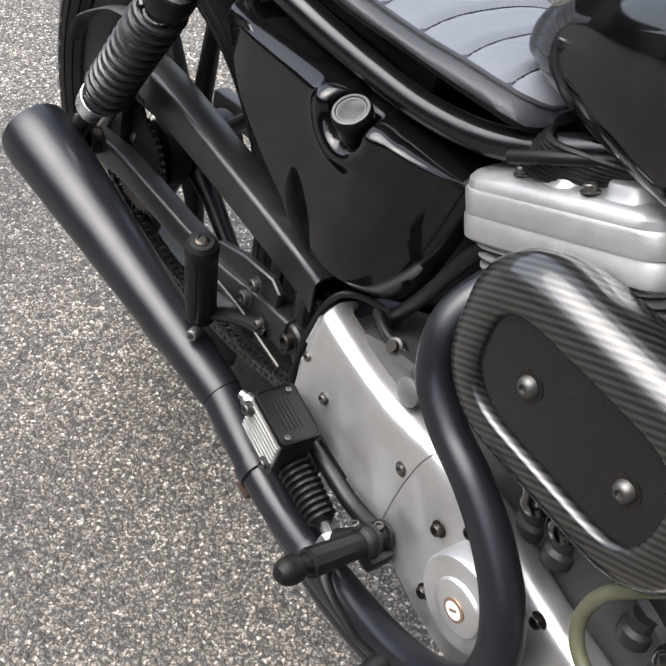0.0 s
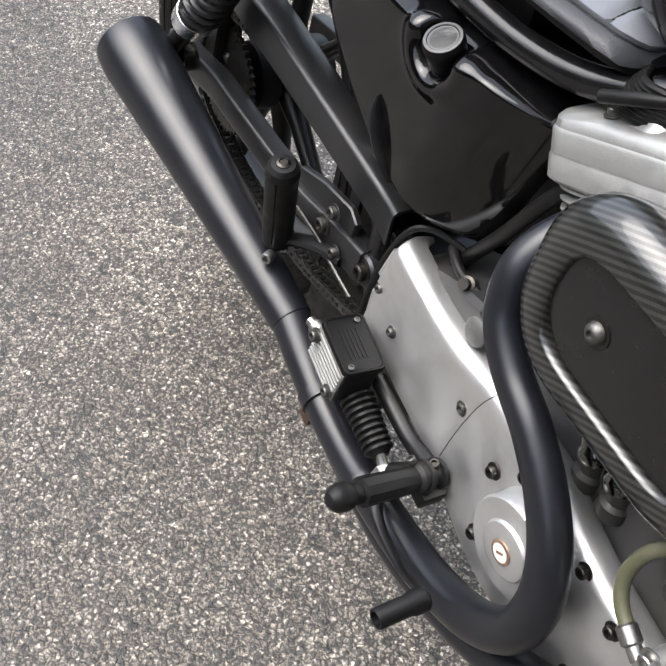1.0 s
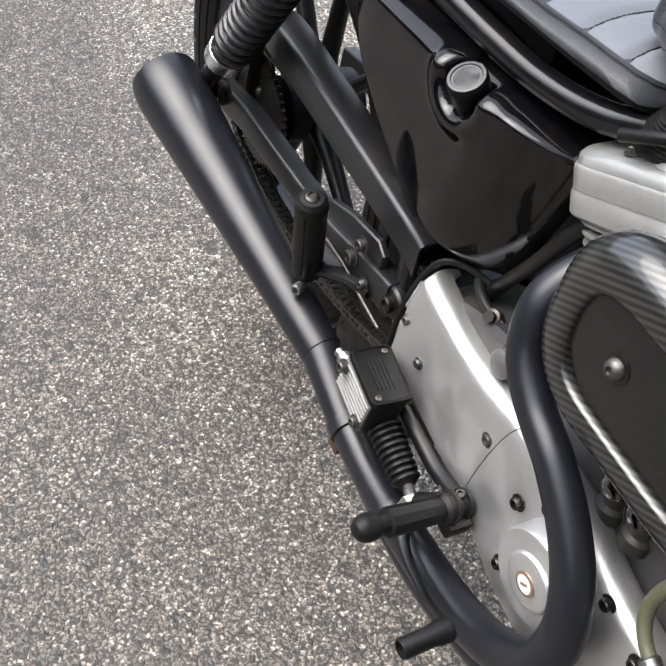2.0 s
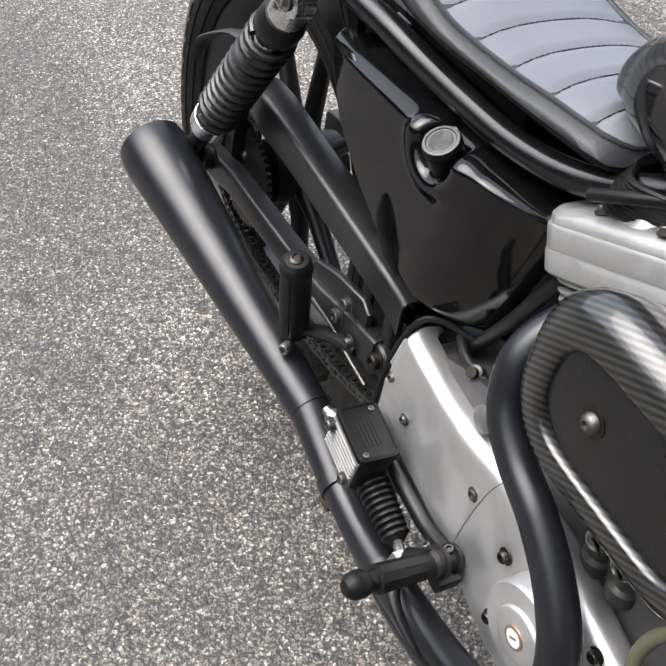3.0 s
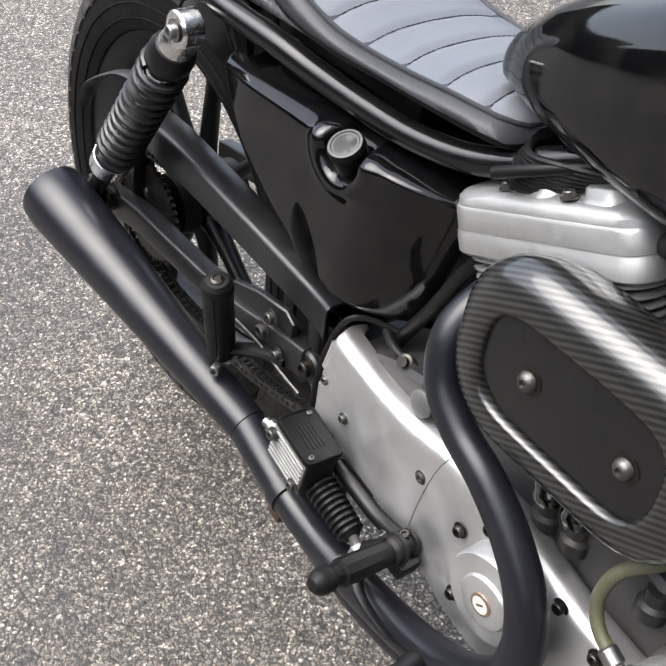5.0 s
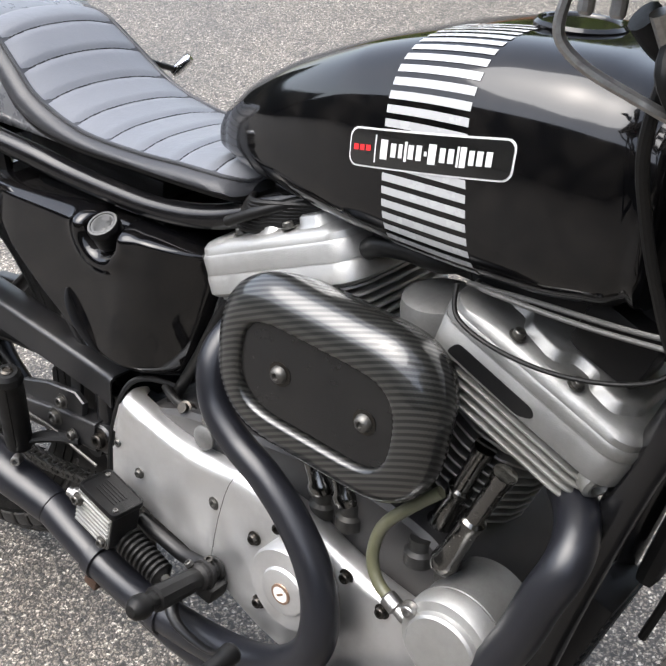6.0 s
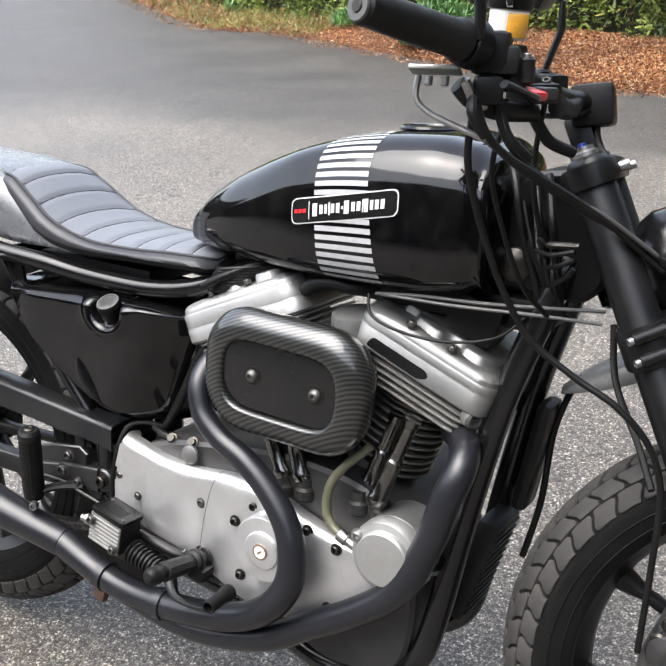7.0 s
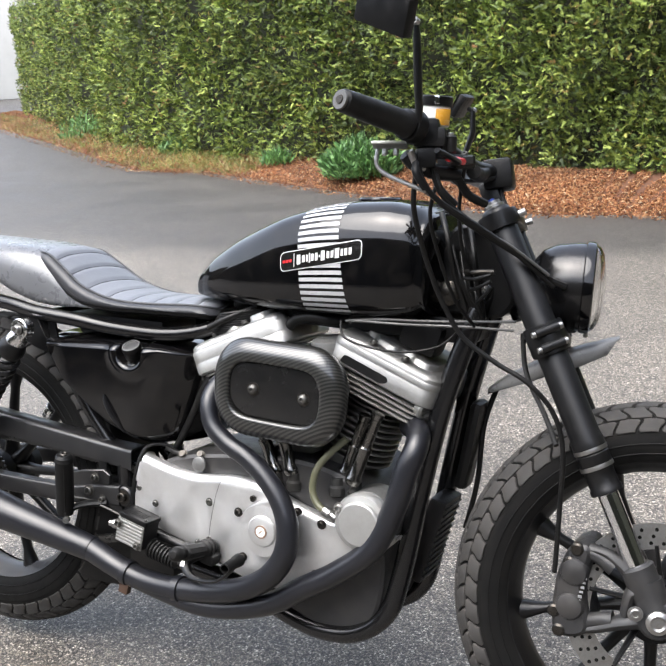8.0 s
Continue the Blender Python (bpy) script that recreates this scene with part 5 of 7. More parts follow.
# ---- tail cowl behind the seat
rows = []
for x, zt, zb, hw in ((-0.2, 0.9, 0.85, 0.085), (-0.1, 0.902, 0.843, 0.1), (0.0, 0.9, 0.84, 0.108), (0.08, 0.896, 0.835, 0.112), (0.15, 0.892, 0.822, 0.115), (0.21, 0.888, 0.795, 0.118), (0.27, 0.876, 0.775, 0.113), (0.32, 0.842, 0.768, 0.105), (0.37, 0.805, 0.768, 0.104), (0.42, 0.785, 0.767, 0.102), (0.46, 0.771, 0.766, 0.096)):
    h = zt - zb
    ring = []
    for y, z in ((-1.0, 0), (-1.0, 0.2), (-0.985, 0.5), (-0.93, 0.76), (-0.8, 0.93), (-0.55, 0.99), (0, 1.0), (0.55, 0.99), (0.8, 0.93), (0.93, 0.76), (0.985, 0.5), (1.0, 0.2), (1.0, 0)):
        ring.append((x, y * hw, zb + z * h))
    rows.append(ring)
C = np.array(rows)
C = curve_points(C.reshape(len(rows), -1), 5).reshape(-1, 13, 3)
cowl = Shape().rings([[tuple(p) for p in r] for r in C], caps=False, closed_ring=False).done("tail_cowl", COWL, bike, "satin dark grey tail cowl behind the seat", smooth=60)
mod = cowl.modifiers.new("thickness", "SOLIDIFY")
mod.thickness, mod.offset = 0.003, -1
# ---- fuel tank
TX = (0.612, 0.622, 0.65, 0.7, 0.77, 0.85, 0.93, 1.01, 1.08, 1.12, 1.138, 1.143)
TTOP = (0.812, 0.836, 0.867, 0.9, 0.932, 0.96, 0.979, 0.987, 0.983, 0.968, 0.942, 0.91)
TBOT = (0.805, 0.8, 0.795, 0.79, 0.785, 0.781, 0.779, 0.779, 0.783, 0.793, 0.81, 0.85)
THW = (0.012, 0.038, 0.062, 0.085, 0.107, 0.124, 0.133, 0.136, 0.131, 0.118, 0.1, 0.072)


def tank_point(x, a, out=0.0):
    """a: degrees round the section from -90 (below) over 0 (right flank) to 90 (top)."""
    zt, zb, hw = spline_at(TX, TTOP, x), spline_at(TX, TBOT, x), spline_at(TX, THW, x)
    zm = zb + (zt - zb) * 0.40
    ca, sa = math.cos(radians(a)), math.sin(radians(a))
    if sa >= 0:
        # soft egg shape at the tail, slab sides with a tight shoulder farther ahead
        k = min(1.0, max(0.0, (x - 0.64) / 0.2))
        y, z = hw * abs(ca) ** (0.85 - 0.43 * k), zm + (zt - zm) * sa ** (0.95 - 0.27 * k)
    else:
        y, z = hw * abs(ca) ** 0.42, zm - (zm - zb) * abs(sa) ** 0.7
    return Vector((x, -y, z))


def tank_skin(x, a, out):
    p = tank_point(x, a)
    e = 0.002
    tx = tank_point(min(x + e, 1.142), a) - tank_point(max(x - e, 0.613), a)
    ta = tank_point(x, min(a + 1, 89.9)) - tank_point(x, max(a - 1, -89.9))
    n = tx.cross(ta).normalized()
    if n.y > 0 and a < 80:
        n = -n
    if a >= 80 and n.z < 0:
        n = -n
    return p + n * out


xs = np.r_[np.linspace(0.612, 0.66, 12)[:-1], np.linspace(0.66, 1.1, 44)[:-1], np.linspace(1.1, 1.143, 12)]
angles = np.r_[np.linspace(-90, -60, 6)[:-1], np.linspace(-60, 90, 40)]
rows = []
for x in xs:
    half = [tank_point(x, a) for a in angles]
    rows.append(half + [Vector((p.x, -p.y, p.z)) for p in half[-2:0:-1]])
tank = Shape().rings(rows).done("fuel_tank", GLOSS_BLACK, bike, "glossy black fuel tank with white stripes and a badge", smooth=50)


def angle_at(x, z):
    lo, hi = -89.0, 89.9
    for _ in range(30):
        mid = (lo + hi) / 2
        if tank_point(x, mid).z < z:
            lo = mid
        else:
            hi = mid
    return (lo + hi) / 2


def decal(name, corners, mat, out, parent=tank, nx=10, na=4, thick=0.0006):
    """A thin film on the flank: corners are (x, angle) at bottom left, bottom right, top right, top left."""
    (x0, a0), (x1, a1), (x2, a2), (x3, a3) = corners
    rows = []
    for j in range(na + 1):
        t = j / na
        rows.append([tank_skin((x0 + (x3 - x0) * t) * (1 - i / nx) + (x1 + (x2 - x1) * t) * i / nx, (a0 + (a3 - a0) * t) * (1 - i / nx) + (a1 + (a2 - a1) * t) * i / nx, out) for i in range(nx + 1)])
    return Shape().rings(rows, caps=False, closed_ring=False).done(name, mat, parent, smooth=50)


def arc_table(x):
    """Girth from the lower edge, so that stripes keep an even width."""
    A = np.linspace(-50, 89.5, 200)
    P = [tank_point(x, a) for a in A]
    return A, np.r_[0, np.cumsum([(q - p).length for p, q in zip(P, P[1:])])]


A0, G0 = arc_table(0.89)
A1, G1 = arc_table(0.985)
z0 = 0.79
g0 = np.interp(angle_at(0.89, z0), A0, G0)
g1 = np.interp(angle_at(0.985, z0 - 0.002), A1, G1)
total0, total1 = G0[-1] - g0, G1[-1] - g1
STEP = 0.0118
STRIPES = int(total0 / STEP) + 1
step = 1.0 / STRIPES


def band_x(t, right):
    """The band leans back a little up the flank."""
    return (0.998 - 0.018 * min(1, t * 1.9)) if right else (0.905 - 0.008 * min(1, t * 1.9))


for k in range(STRIPES):
    t0, t1 = k * step, min(1.0, k * step + step * 0.58)
    a = lambda t, right: float(np.interp((g1 if right else g0) + (total1 if right else total0) * t, G1 if right else G0, A1 if right else A0))
    decal("stripe", [(band_x(t0, 0), a(t0, 0)), (band_x(t0, 1), a(t0, 1)), (band_x(t1, 1), a(t1, 1)), (band_x(t1, 0), a(t1, 0))], WHITE_DECAL, 0.0006)


def badge():
    """Black oblong with a white outline and plain bars for the lettering."""
    zc = lambda x: 0.8765 + (x - 0.863) * 0.176

    def at(x, dz, out):
        return tank_skin(x, angle_at(x, zc(x) + dz), out)

    def panel(name, x0, x1, hh, mat, out, parent, r=0.0):
        rows = []
        for i in range(25):
            q = 0.5 - 0.5 * math.cos(math.pi * i / 24)
            x = x0 + (x1 - x0) * q
            e = min(q, 1 - q) * (x1 - x0)
            h = hh if e > r or r == 0 else hh - r + math.sqrt(max(0, r * r - (r - e) ** 2))
            rows.append([at(x, h * k / 4, out) for k in range(-4, 5)])
        return Shape().rings(rows, caps=False, closed_ring=False).done(name, mat, parent, smooth=50)

    rim = panel("badge", 0.8615, 1.028, 0.0175, BADGE_WHITE, 0.0011, tank, 0.009)
    panel("badge_face", 0.8632, 1.0263, 0.0158, BLACK_DECAL, 0.0016, rim, 0.008)
    for bx in (0.8675, 0.8745, 0.8815):
        panel("badge_bar", bx, bx + 0.0055, 0.0026, RED_PLASTIC, 0.0021, rim)
    panel("badge_rule", 0.8915, 0.893, 0.012, BADGE_WHITE, 0.0021, rim)
    x = 0.898
    for wd, h in ((0.011, 0.0085), (0.008, 0.006), (0.006, 0.006), (0.004, 0.0085), (0.008, 0.006), (0.008, 0.0065), (0.004, 0.002), (0.011, 0.0085), (0.008, 0.006), (0.008, 0.006), (0.003, 0.0085), (0.008, 0.0085), (0.007, 0.006), (0.008, 0.006), (0.008, 0.006)):
        w = wd * 0.86
        panel("badge_bar", x, x + w * 0.82, h, BADGE_WHITE, 0.0021, rim)
        x += w * 1.2
    return rim


badge()
Shape().lathe([(0.04, -0.006), (0.04, 0.002), (0.037, 0.005), (0.034, 0.0045), (0.033, 0.003), (0, 0.003)], tank_point(1.0, 90), (0.0, 0, 1), 40).done("fuel_cap", GLOSS_BLACK, tank, "flush black fuel cap")

# wiring and hoses below the seat nose
for k in range(9):
    d = 0.004 * (k - 4)
    Shape().tube([(0.665 + d * 0.3, -0.03, 0.76), (0.685 + d, -0.07 - d * 0.4, 0.752 + d), (0.72 + d, -0.078, 0.755 + d * 1.2), (0.77 + d, -0.055, 0.765 + d), (0.785, -0.02, 0.785), (0.76, 0.01, 0.79)], 0.0035, 8).done("wire", RUBBER, bike)
Shape().tube([(0.68, -0.09, 0.742), (0.71, -0.086, 0.758), (0.74, -0.075, 0.772), (0.77, -0.06, 0.785)], 0.0058, 20).done("hose", RUBBER, bike)
Shape().tube([(0.72, -0.05, 0.785), (0.75, -0.05, 0.792), (0.79, -0.04, 0.79)], 0.011, 20).done("cable_sleeve", PLASTIC_BLACK, bike)
# hoses by the engine
Shape().tube([(0.99, -0.118, 0.565), (0.96, -0.13, 0.535), (0.938, -0.135, 0.505), (0.932, -0.138, 0.468), (0.945, -0.142, 0.443), (0.972, -0.146, 0.43)], 0.0066, 14).done("oil_hose", HOSE_GREY, bike, "aged yellowish oil hose")
Shape().lathe([(0.0075, 0), (0.0095, 0.002), (0.0095, 0.016), (0.007, 0.018), (0.007, 0.03)], (0.958, -0.146, 0.437), (0.85, -0.1, -0.35), 16).done("hose_fitting", STEEL, bike)
Shape().tube([(0.572, -0.07, 0.468), (0.587, -0.073, 0.492), (0.625, -0.076, 0.555), (0.66, -0.077, 0.622), (0.69, -0.07, 0.67)], 0.0075, 18).done("oil_line", RUBBER, bike)
Shape().tube([(0.57, -0.08, 0.492), (0.6, -0.09, 0.488), (0.63, -0.085, 0.482), (0.66, -0.09, 0.478)], 0.0055, 16).done("oil_line", RUBBER, bike)
for x, y, z in ((0.615, -0.085, 0.482), (0.662, -0.092, 0.488)):
    Shape().lathe([(0.009, 0), (0.009, 0.01), (0.006, 0.011), (0.006, 0.018)], (x, y, z), (0.2, -0.8, 0.5), 12).done("fitting", DARK_STEEL, bike)
Shape().lathe([(0.013, 0), (0.015, 0.002), (0.015, 0.006), (0.012, 0.008), (0, 0.008)], (0.668, -0.108, 0.477), (0, -1, 0.1), 20).done("plug", MID_ALLOY, bike)


# ---- front fork
FT = Vector((1.2555, 0, 0.9735))
FD = Vector((0.404, 0, -0.915)).normalized()


STEER = 15
TURN = Matrix.Rotation(radians(STEER), 3, -FD)
FC = FT + Vector((0, -0.108, 0)) - TURN @ Vector((0, -0.108, 0))
WC = Vector((1.545, -0.135, 0.334)) + TURN @ Vector((0, 0.135, 0))
# the front wheel follows the handlebar, turned to the left
for part_name in ("front_tyre", "front_wheel"):
    bpy.data.objects[part_name].matrix_basis = Matrix.Translation(WC) @ TURN.to_4x4() @ Matrix.Translation(-fc)


def fork_at(h, y=0.0, fwd=0.0):
    """h: metres down the leg from its top; y across and fwd ahead of it, turned with the bars."""
    return FC + FD * h + TURN @ (Vector((0.915, 0, 0.404)) * fwd + Vector((0, y, 0)))


def axle_at(y, x=0.0, z=0.0):
    return WC + TURN @ Vector((x, y, z))


def opposite(p):
    """The same point on the other half of the turned handlebar."""
    q = TURN.transposed() @ (Vector(p) - FC)
    return FC + TURN @ Vector((q.x, -q.y, q.z))


ACROSS = TURN @ Vector((0, 1, 0))
for sg in (-1, 1):
    y = sg * 0.108
    o = fork_at(0, y)
    leg = Shape().lathe([(0.0, -0.004), (0.017, -0.004), (0.023, 0.0), (0.0255, 0.006), (0.0255, 0.395), (0.0275, 0.4), (0.0275, 0.414), (0.0252, 0.416), (0.0252, 0.421), (0.0272, 0.423), (0.0272, 0.442), (0.0245, 0.446), (0.0245, 0.478), (0.0265, 0.481), (0.0265, 0.488), (0.018, 0.49)], o, FD, 32).done("fork_tube", SATIN_BLACK, bike, "black upper fork tube")
    for h in (0.4155, 0.4435):
        Shape().lathe([(0.0276, -0.0035), (0.0281, 0.0), (0.0276, 0.0035)], fork_at(h, y), FD, 32).done("fork_ring", STEEL, leg, "bright metal ring")
    Shape().lathe([(0.0172, 0.486), (0.0172, 0.63)], o, FD, 28).done("fork_slider", CHROME, bike, "chromed fork slider tube")
    lower = Shape()
    lower.lathe([(0.022, 0.612), (0.027, 0.616), (0.027, 0.655), (0.024, 0.685), (0.018, 0.71)], o, FD, 24)
    ax_p = axle_at(y)
    lower.tube([fork_at(0.64, y, 0.004), (fork_at(0.68, y, 0.0) + ax_p) / 2, ax_p], [0.027, 0.028, 0.03], 16)
    lower.cyl(ax_p - ACROSS * 0.022, ax_p + ACROSS * 0.022, 0.031, 28, 0.004)
    if sg < 0:
        lower.tube([fork_at(0.63, y, -0.01), (1.462, y - 0.006, 0.425), (1.43, y - 0.002, 0.43)], [0.018, 0.012, 0.012], 12, flat=0.7)
        lower.tube([ax_p, (1.49, y - 0.006, 0.318), (1.44, y - 0.004, 0.298), (1.4, y - 0.002, 0.288)], [0.024, 0.018, 0.013, 0.012], 12, flat=0.7)
        lower.tube([fork_at(0.66, y, 0.0), (1.5, y - 0.004, 0.37), (1.49, y - 0.004, 0.33)], [0.02, 0.02, 0.016], 12, flat=0.6)
    lower.done("fork_lower", CAST_GREY, bike, "dark grey cast fork lower with caliper arms")
    Shape().lathe([(0.017, 0), (0.017, 0.004), (0.013, 0.006), (0.013, 0.011), (0, 0.011)], fork_at(-0.004, y), -FD, 20).done("fork_cap", STEEL, bike, "pale fork cap")
    Shape().lathe([(0.0055, 0), (0.0055, 0.006), (0, 0.007)], fork_at(-0.013, y), -FD, 14).done("damping_adjuster", BLUE_ANODISED, bike, "small blue adjuster")


def yoke(h0, h1, half, rad, label):
    o = []
    for a in range(0, 360, 15):
        c, q = math.cos(radians(a)), math.sin(radians(a))
        o.append((rad * c, half * (1 if q > 0 else -1) * (abs(q) > 0.01) + rad * q))
    s = Shape().rings([[fork_at(h, y, fwd * k) for fwd, y in o] for h, k in ((h0, 0.94), (h0 + 0.003, 1), (h1 - 0.003, 1), (h1, 0.94))])
    return s.done("triple_clamp", SATIN_BLACK, bike, label)


yoke(0.006, 0.032, 0.108, 0.0335, "black upper triple clamp")
lower_yoke = yoke(0.2, 0.25, 0.108, 0.0325, "black lower triple clamp")
for sg in (-1, 1):
    bolt(fork_at(0.02, sg * 0.108, 0.033), TURN @ Vector((0.915, 0, 0.404)), r=0.006, h=0.012, mat=STEEL, name="pinch_bolt", washer=False)
    # split ears with two cross bolts on each leg
    for h in (0.212, 0.238):
        a, b = fork_at(h, sg * 0.128, 0.026), fork_at(h, sg * 0.146, -0.012)
        Shape().cyl(a, b, 0.0078, 14, 0.001).done("clamp_ear", SATIN_BLACK, lower_yoke)
        bolt(a, a - b, r=0.0058, h=0.007, mat=STEEL, parent=lower_yoke, name="clamp_screw", washer=False)
        bolt(b, b - a, r=0.0052, h=0.006, mat=STEEL, parent=lower_yoke, name="clamp_nut", washer=False)

# caliper and bracket
cal = Shape()
o = relax(dense([(1.395, 0.43), (1.425, 0.445), (1.44, 0.43), (1.432, 0.4), (1.425, 0.37), (1.428, 0.33), (1.438, 0.305), (1.43, 0.282), (1.39, 0.272), (1.37, 0.285), (1.37, 0.33), (1.376, 0.38)]), 4)
cal.stack(o, [(0.004, -0.045), (0, -0.05), (0, -0.112), (0.003, -0.122), (0.009, -0.127)], side)
caliper = cal.done("brake_caliper", CAST_GREY, bike, "dark grey brake caliper")
for z, h in ((0.345, 0.006), (0.352, 0.007), (0.36, 0.006), (0.368, 0.007), (0.376, 0.006), (0.383, 0.006)):
    Shape().box((1.421 + (z - 0.36) * 0.25, -0.1278, z), (0.006, 0.001, h * 0.62), None).done("caliper_mark", GREY_PAINT, caliper, "pale unreadable mark")
for x, z in ((1.385, 0.288), (1.412, 0.43), (1.376, 0.32), (1.40, 0.405)):
    Shape().lathe([(0.011, 0), (0.011, 0.006), (0.008, 0.009), (0, 0.009)], (x, -0.121, z), (0, -1, 0), 16).done("caliper_boss", DARK_STEEL, caliper)
for x, z, r in ((1.408, 0.392, 0.024), (1.402, 0.332, 0.024)):
    Shape().lathe([(r, 0), (r, 0.008), (r * 0.86, 0.014), (r * 0.5, 0.017), (0, 0.018)], (x, -0.117, z), (0, -1, 0), 20).done("piston_boss", CAST_GREY, caliper)
for a, b in (((1.42, 0.425), (1.47, 0.405)), ((1.418, 0.3), (1.47, 0.315))):
    Shape().tube([(a[0], -0.108, a[1]), ((a[0] + b[0]) / 2, -0.112, (a[1] + b[1]) / 2 + 0.004), (b[0], -0.112, b[1])], [0.015, 0.013, 0.016], 12).done("caliper_arm", CAST_GREY, caliper)
bolt((1.511, -0.142, 0.345), -ACROSS, r=0.0085, h=0.006, mat=STEEL, name="axle_pinch_bolt")
Shape().lathe([(0.018, 0), (0.019, 0.003), (0.019, 0.012), (0.012, 0.015), (0.009, 0.012), (0, 0.012)], axle_at(-0.128), -ACROSS, 24).done("front_axle", STEEL, bike, "bright front axle end")

# ---- headlamp and small mudguard
HL = Vector((1.378, 0.02, 0.841))
dh = (TURN @ Vector((1, 0, -0.06))).normalized()
lamp = Shape().lathe([(0.02, -0.094), (0.042, -0.09), (0.058, -0.078), (0.069, -0.055), (0.0745, -0.025), (0.0755, -0.008)], HL, dh, 48).done("headlamp", FRAME_BLACK, bike, "black round headlamp", smooth=60)
Shape().lathe([(0.0755, -0.008), (0.0785, -0.006), (0.079, 0.002), (0.0775, 0.009), (0.074, 0.011), (0.0715, 0.008)], HL, dh, 48).done("headlamp_rim", GLOSS_BLACK, lamp, "glossy black rim")
Shape().lathe([(0.0735, 0.01), (0.071, 0.016), (0.06, 0.023), (0.038, 0.028), (0.0, 0.031), (0.0, 0.028), (0.038, 0.025), (0.059, 0.02), (0.069, 0.014), (0.0715, 0.01)], HL, dh, 48).done("headlamp_lens", LENS, lamp, "clear domed glass lens")
Shape().lathe([(0.069, 0.01), (0.06, -0.015), (0.045, -0.04), (0.02, -0.055), (0.0, -0.056), (0.0, -0.0565), (0.02, -0.0555), (0.0455, -0.0405), (0.0605, -0.0155), (0.0695, 0.0095)], HL, dh, 40).done("reflector", CHROME, lamp)
bolt(HL + Vector((0.0, 0, -0.079)), (0, 0, -1), r=0.004, h=0.006, parent=lamp, name="rim_screw", washer=False)
Shape().tube([HL + Vector((-0.02, 0.0, -0.07)), fork_at(0.22, 0, 0.03)], 0.009, 10).done("lamp_bracket", SATIN_BLACK, lamp)
for sg in (-1, 1):
    Shape().tube([fork_at(0.12, sg * 0.1, 0.02), HL + TURN @ Vector((-0.035, sg * 0.074, 0.0))], 0.006, 8).done("lamp_ear", SATIN_BLACK, lamp)
rows = []
for x, z, hw, drop in ((1.205, 0.652, 0.012, 0.008), (1.235, 0.676, 0.045, 0.022), (1.275, 0.7, 0.06, 0.032), (1.32, 0.722, 0.062, 0.036), (1.37, 0.74, 0.06, 0.036), (1.405, 0.75, 0.056, 0.035), (1.43, 0.757, 0.05, 0.034)):
    mid = Vector((1.33, 0, 0))
    back = 0.6 * drop * max(0.0, (x - 1.37) / 0.06)
    rows.append([mid + TURN @ (Vector(q) - mid) for q in ((x - back, -hw, z - drop), (x - back * 0.3, -hw, z - 0.01), (x, -hw * 0.9, z - 0.003), (x, 0, z), (x, hw * 0.9, z - 0.003), (x - back * 0.3, hw, z - 0.01), (x - back, hw, z - drop))])
guard = Shape().rings(rows, caps=False, closed_ring=False).done("front_mudguard", GREY_PAINT, bike, "stubby grey mudguard plate below the clamp", smooth=50)
mod = guard.modifiers.new("thickness", "SOLIDIFY")
mod.thickness, mod.offset = 0.003, -1

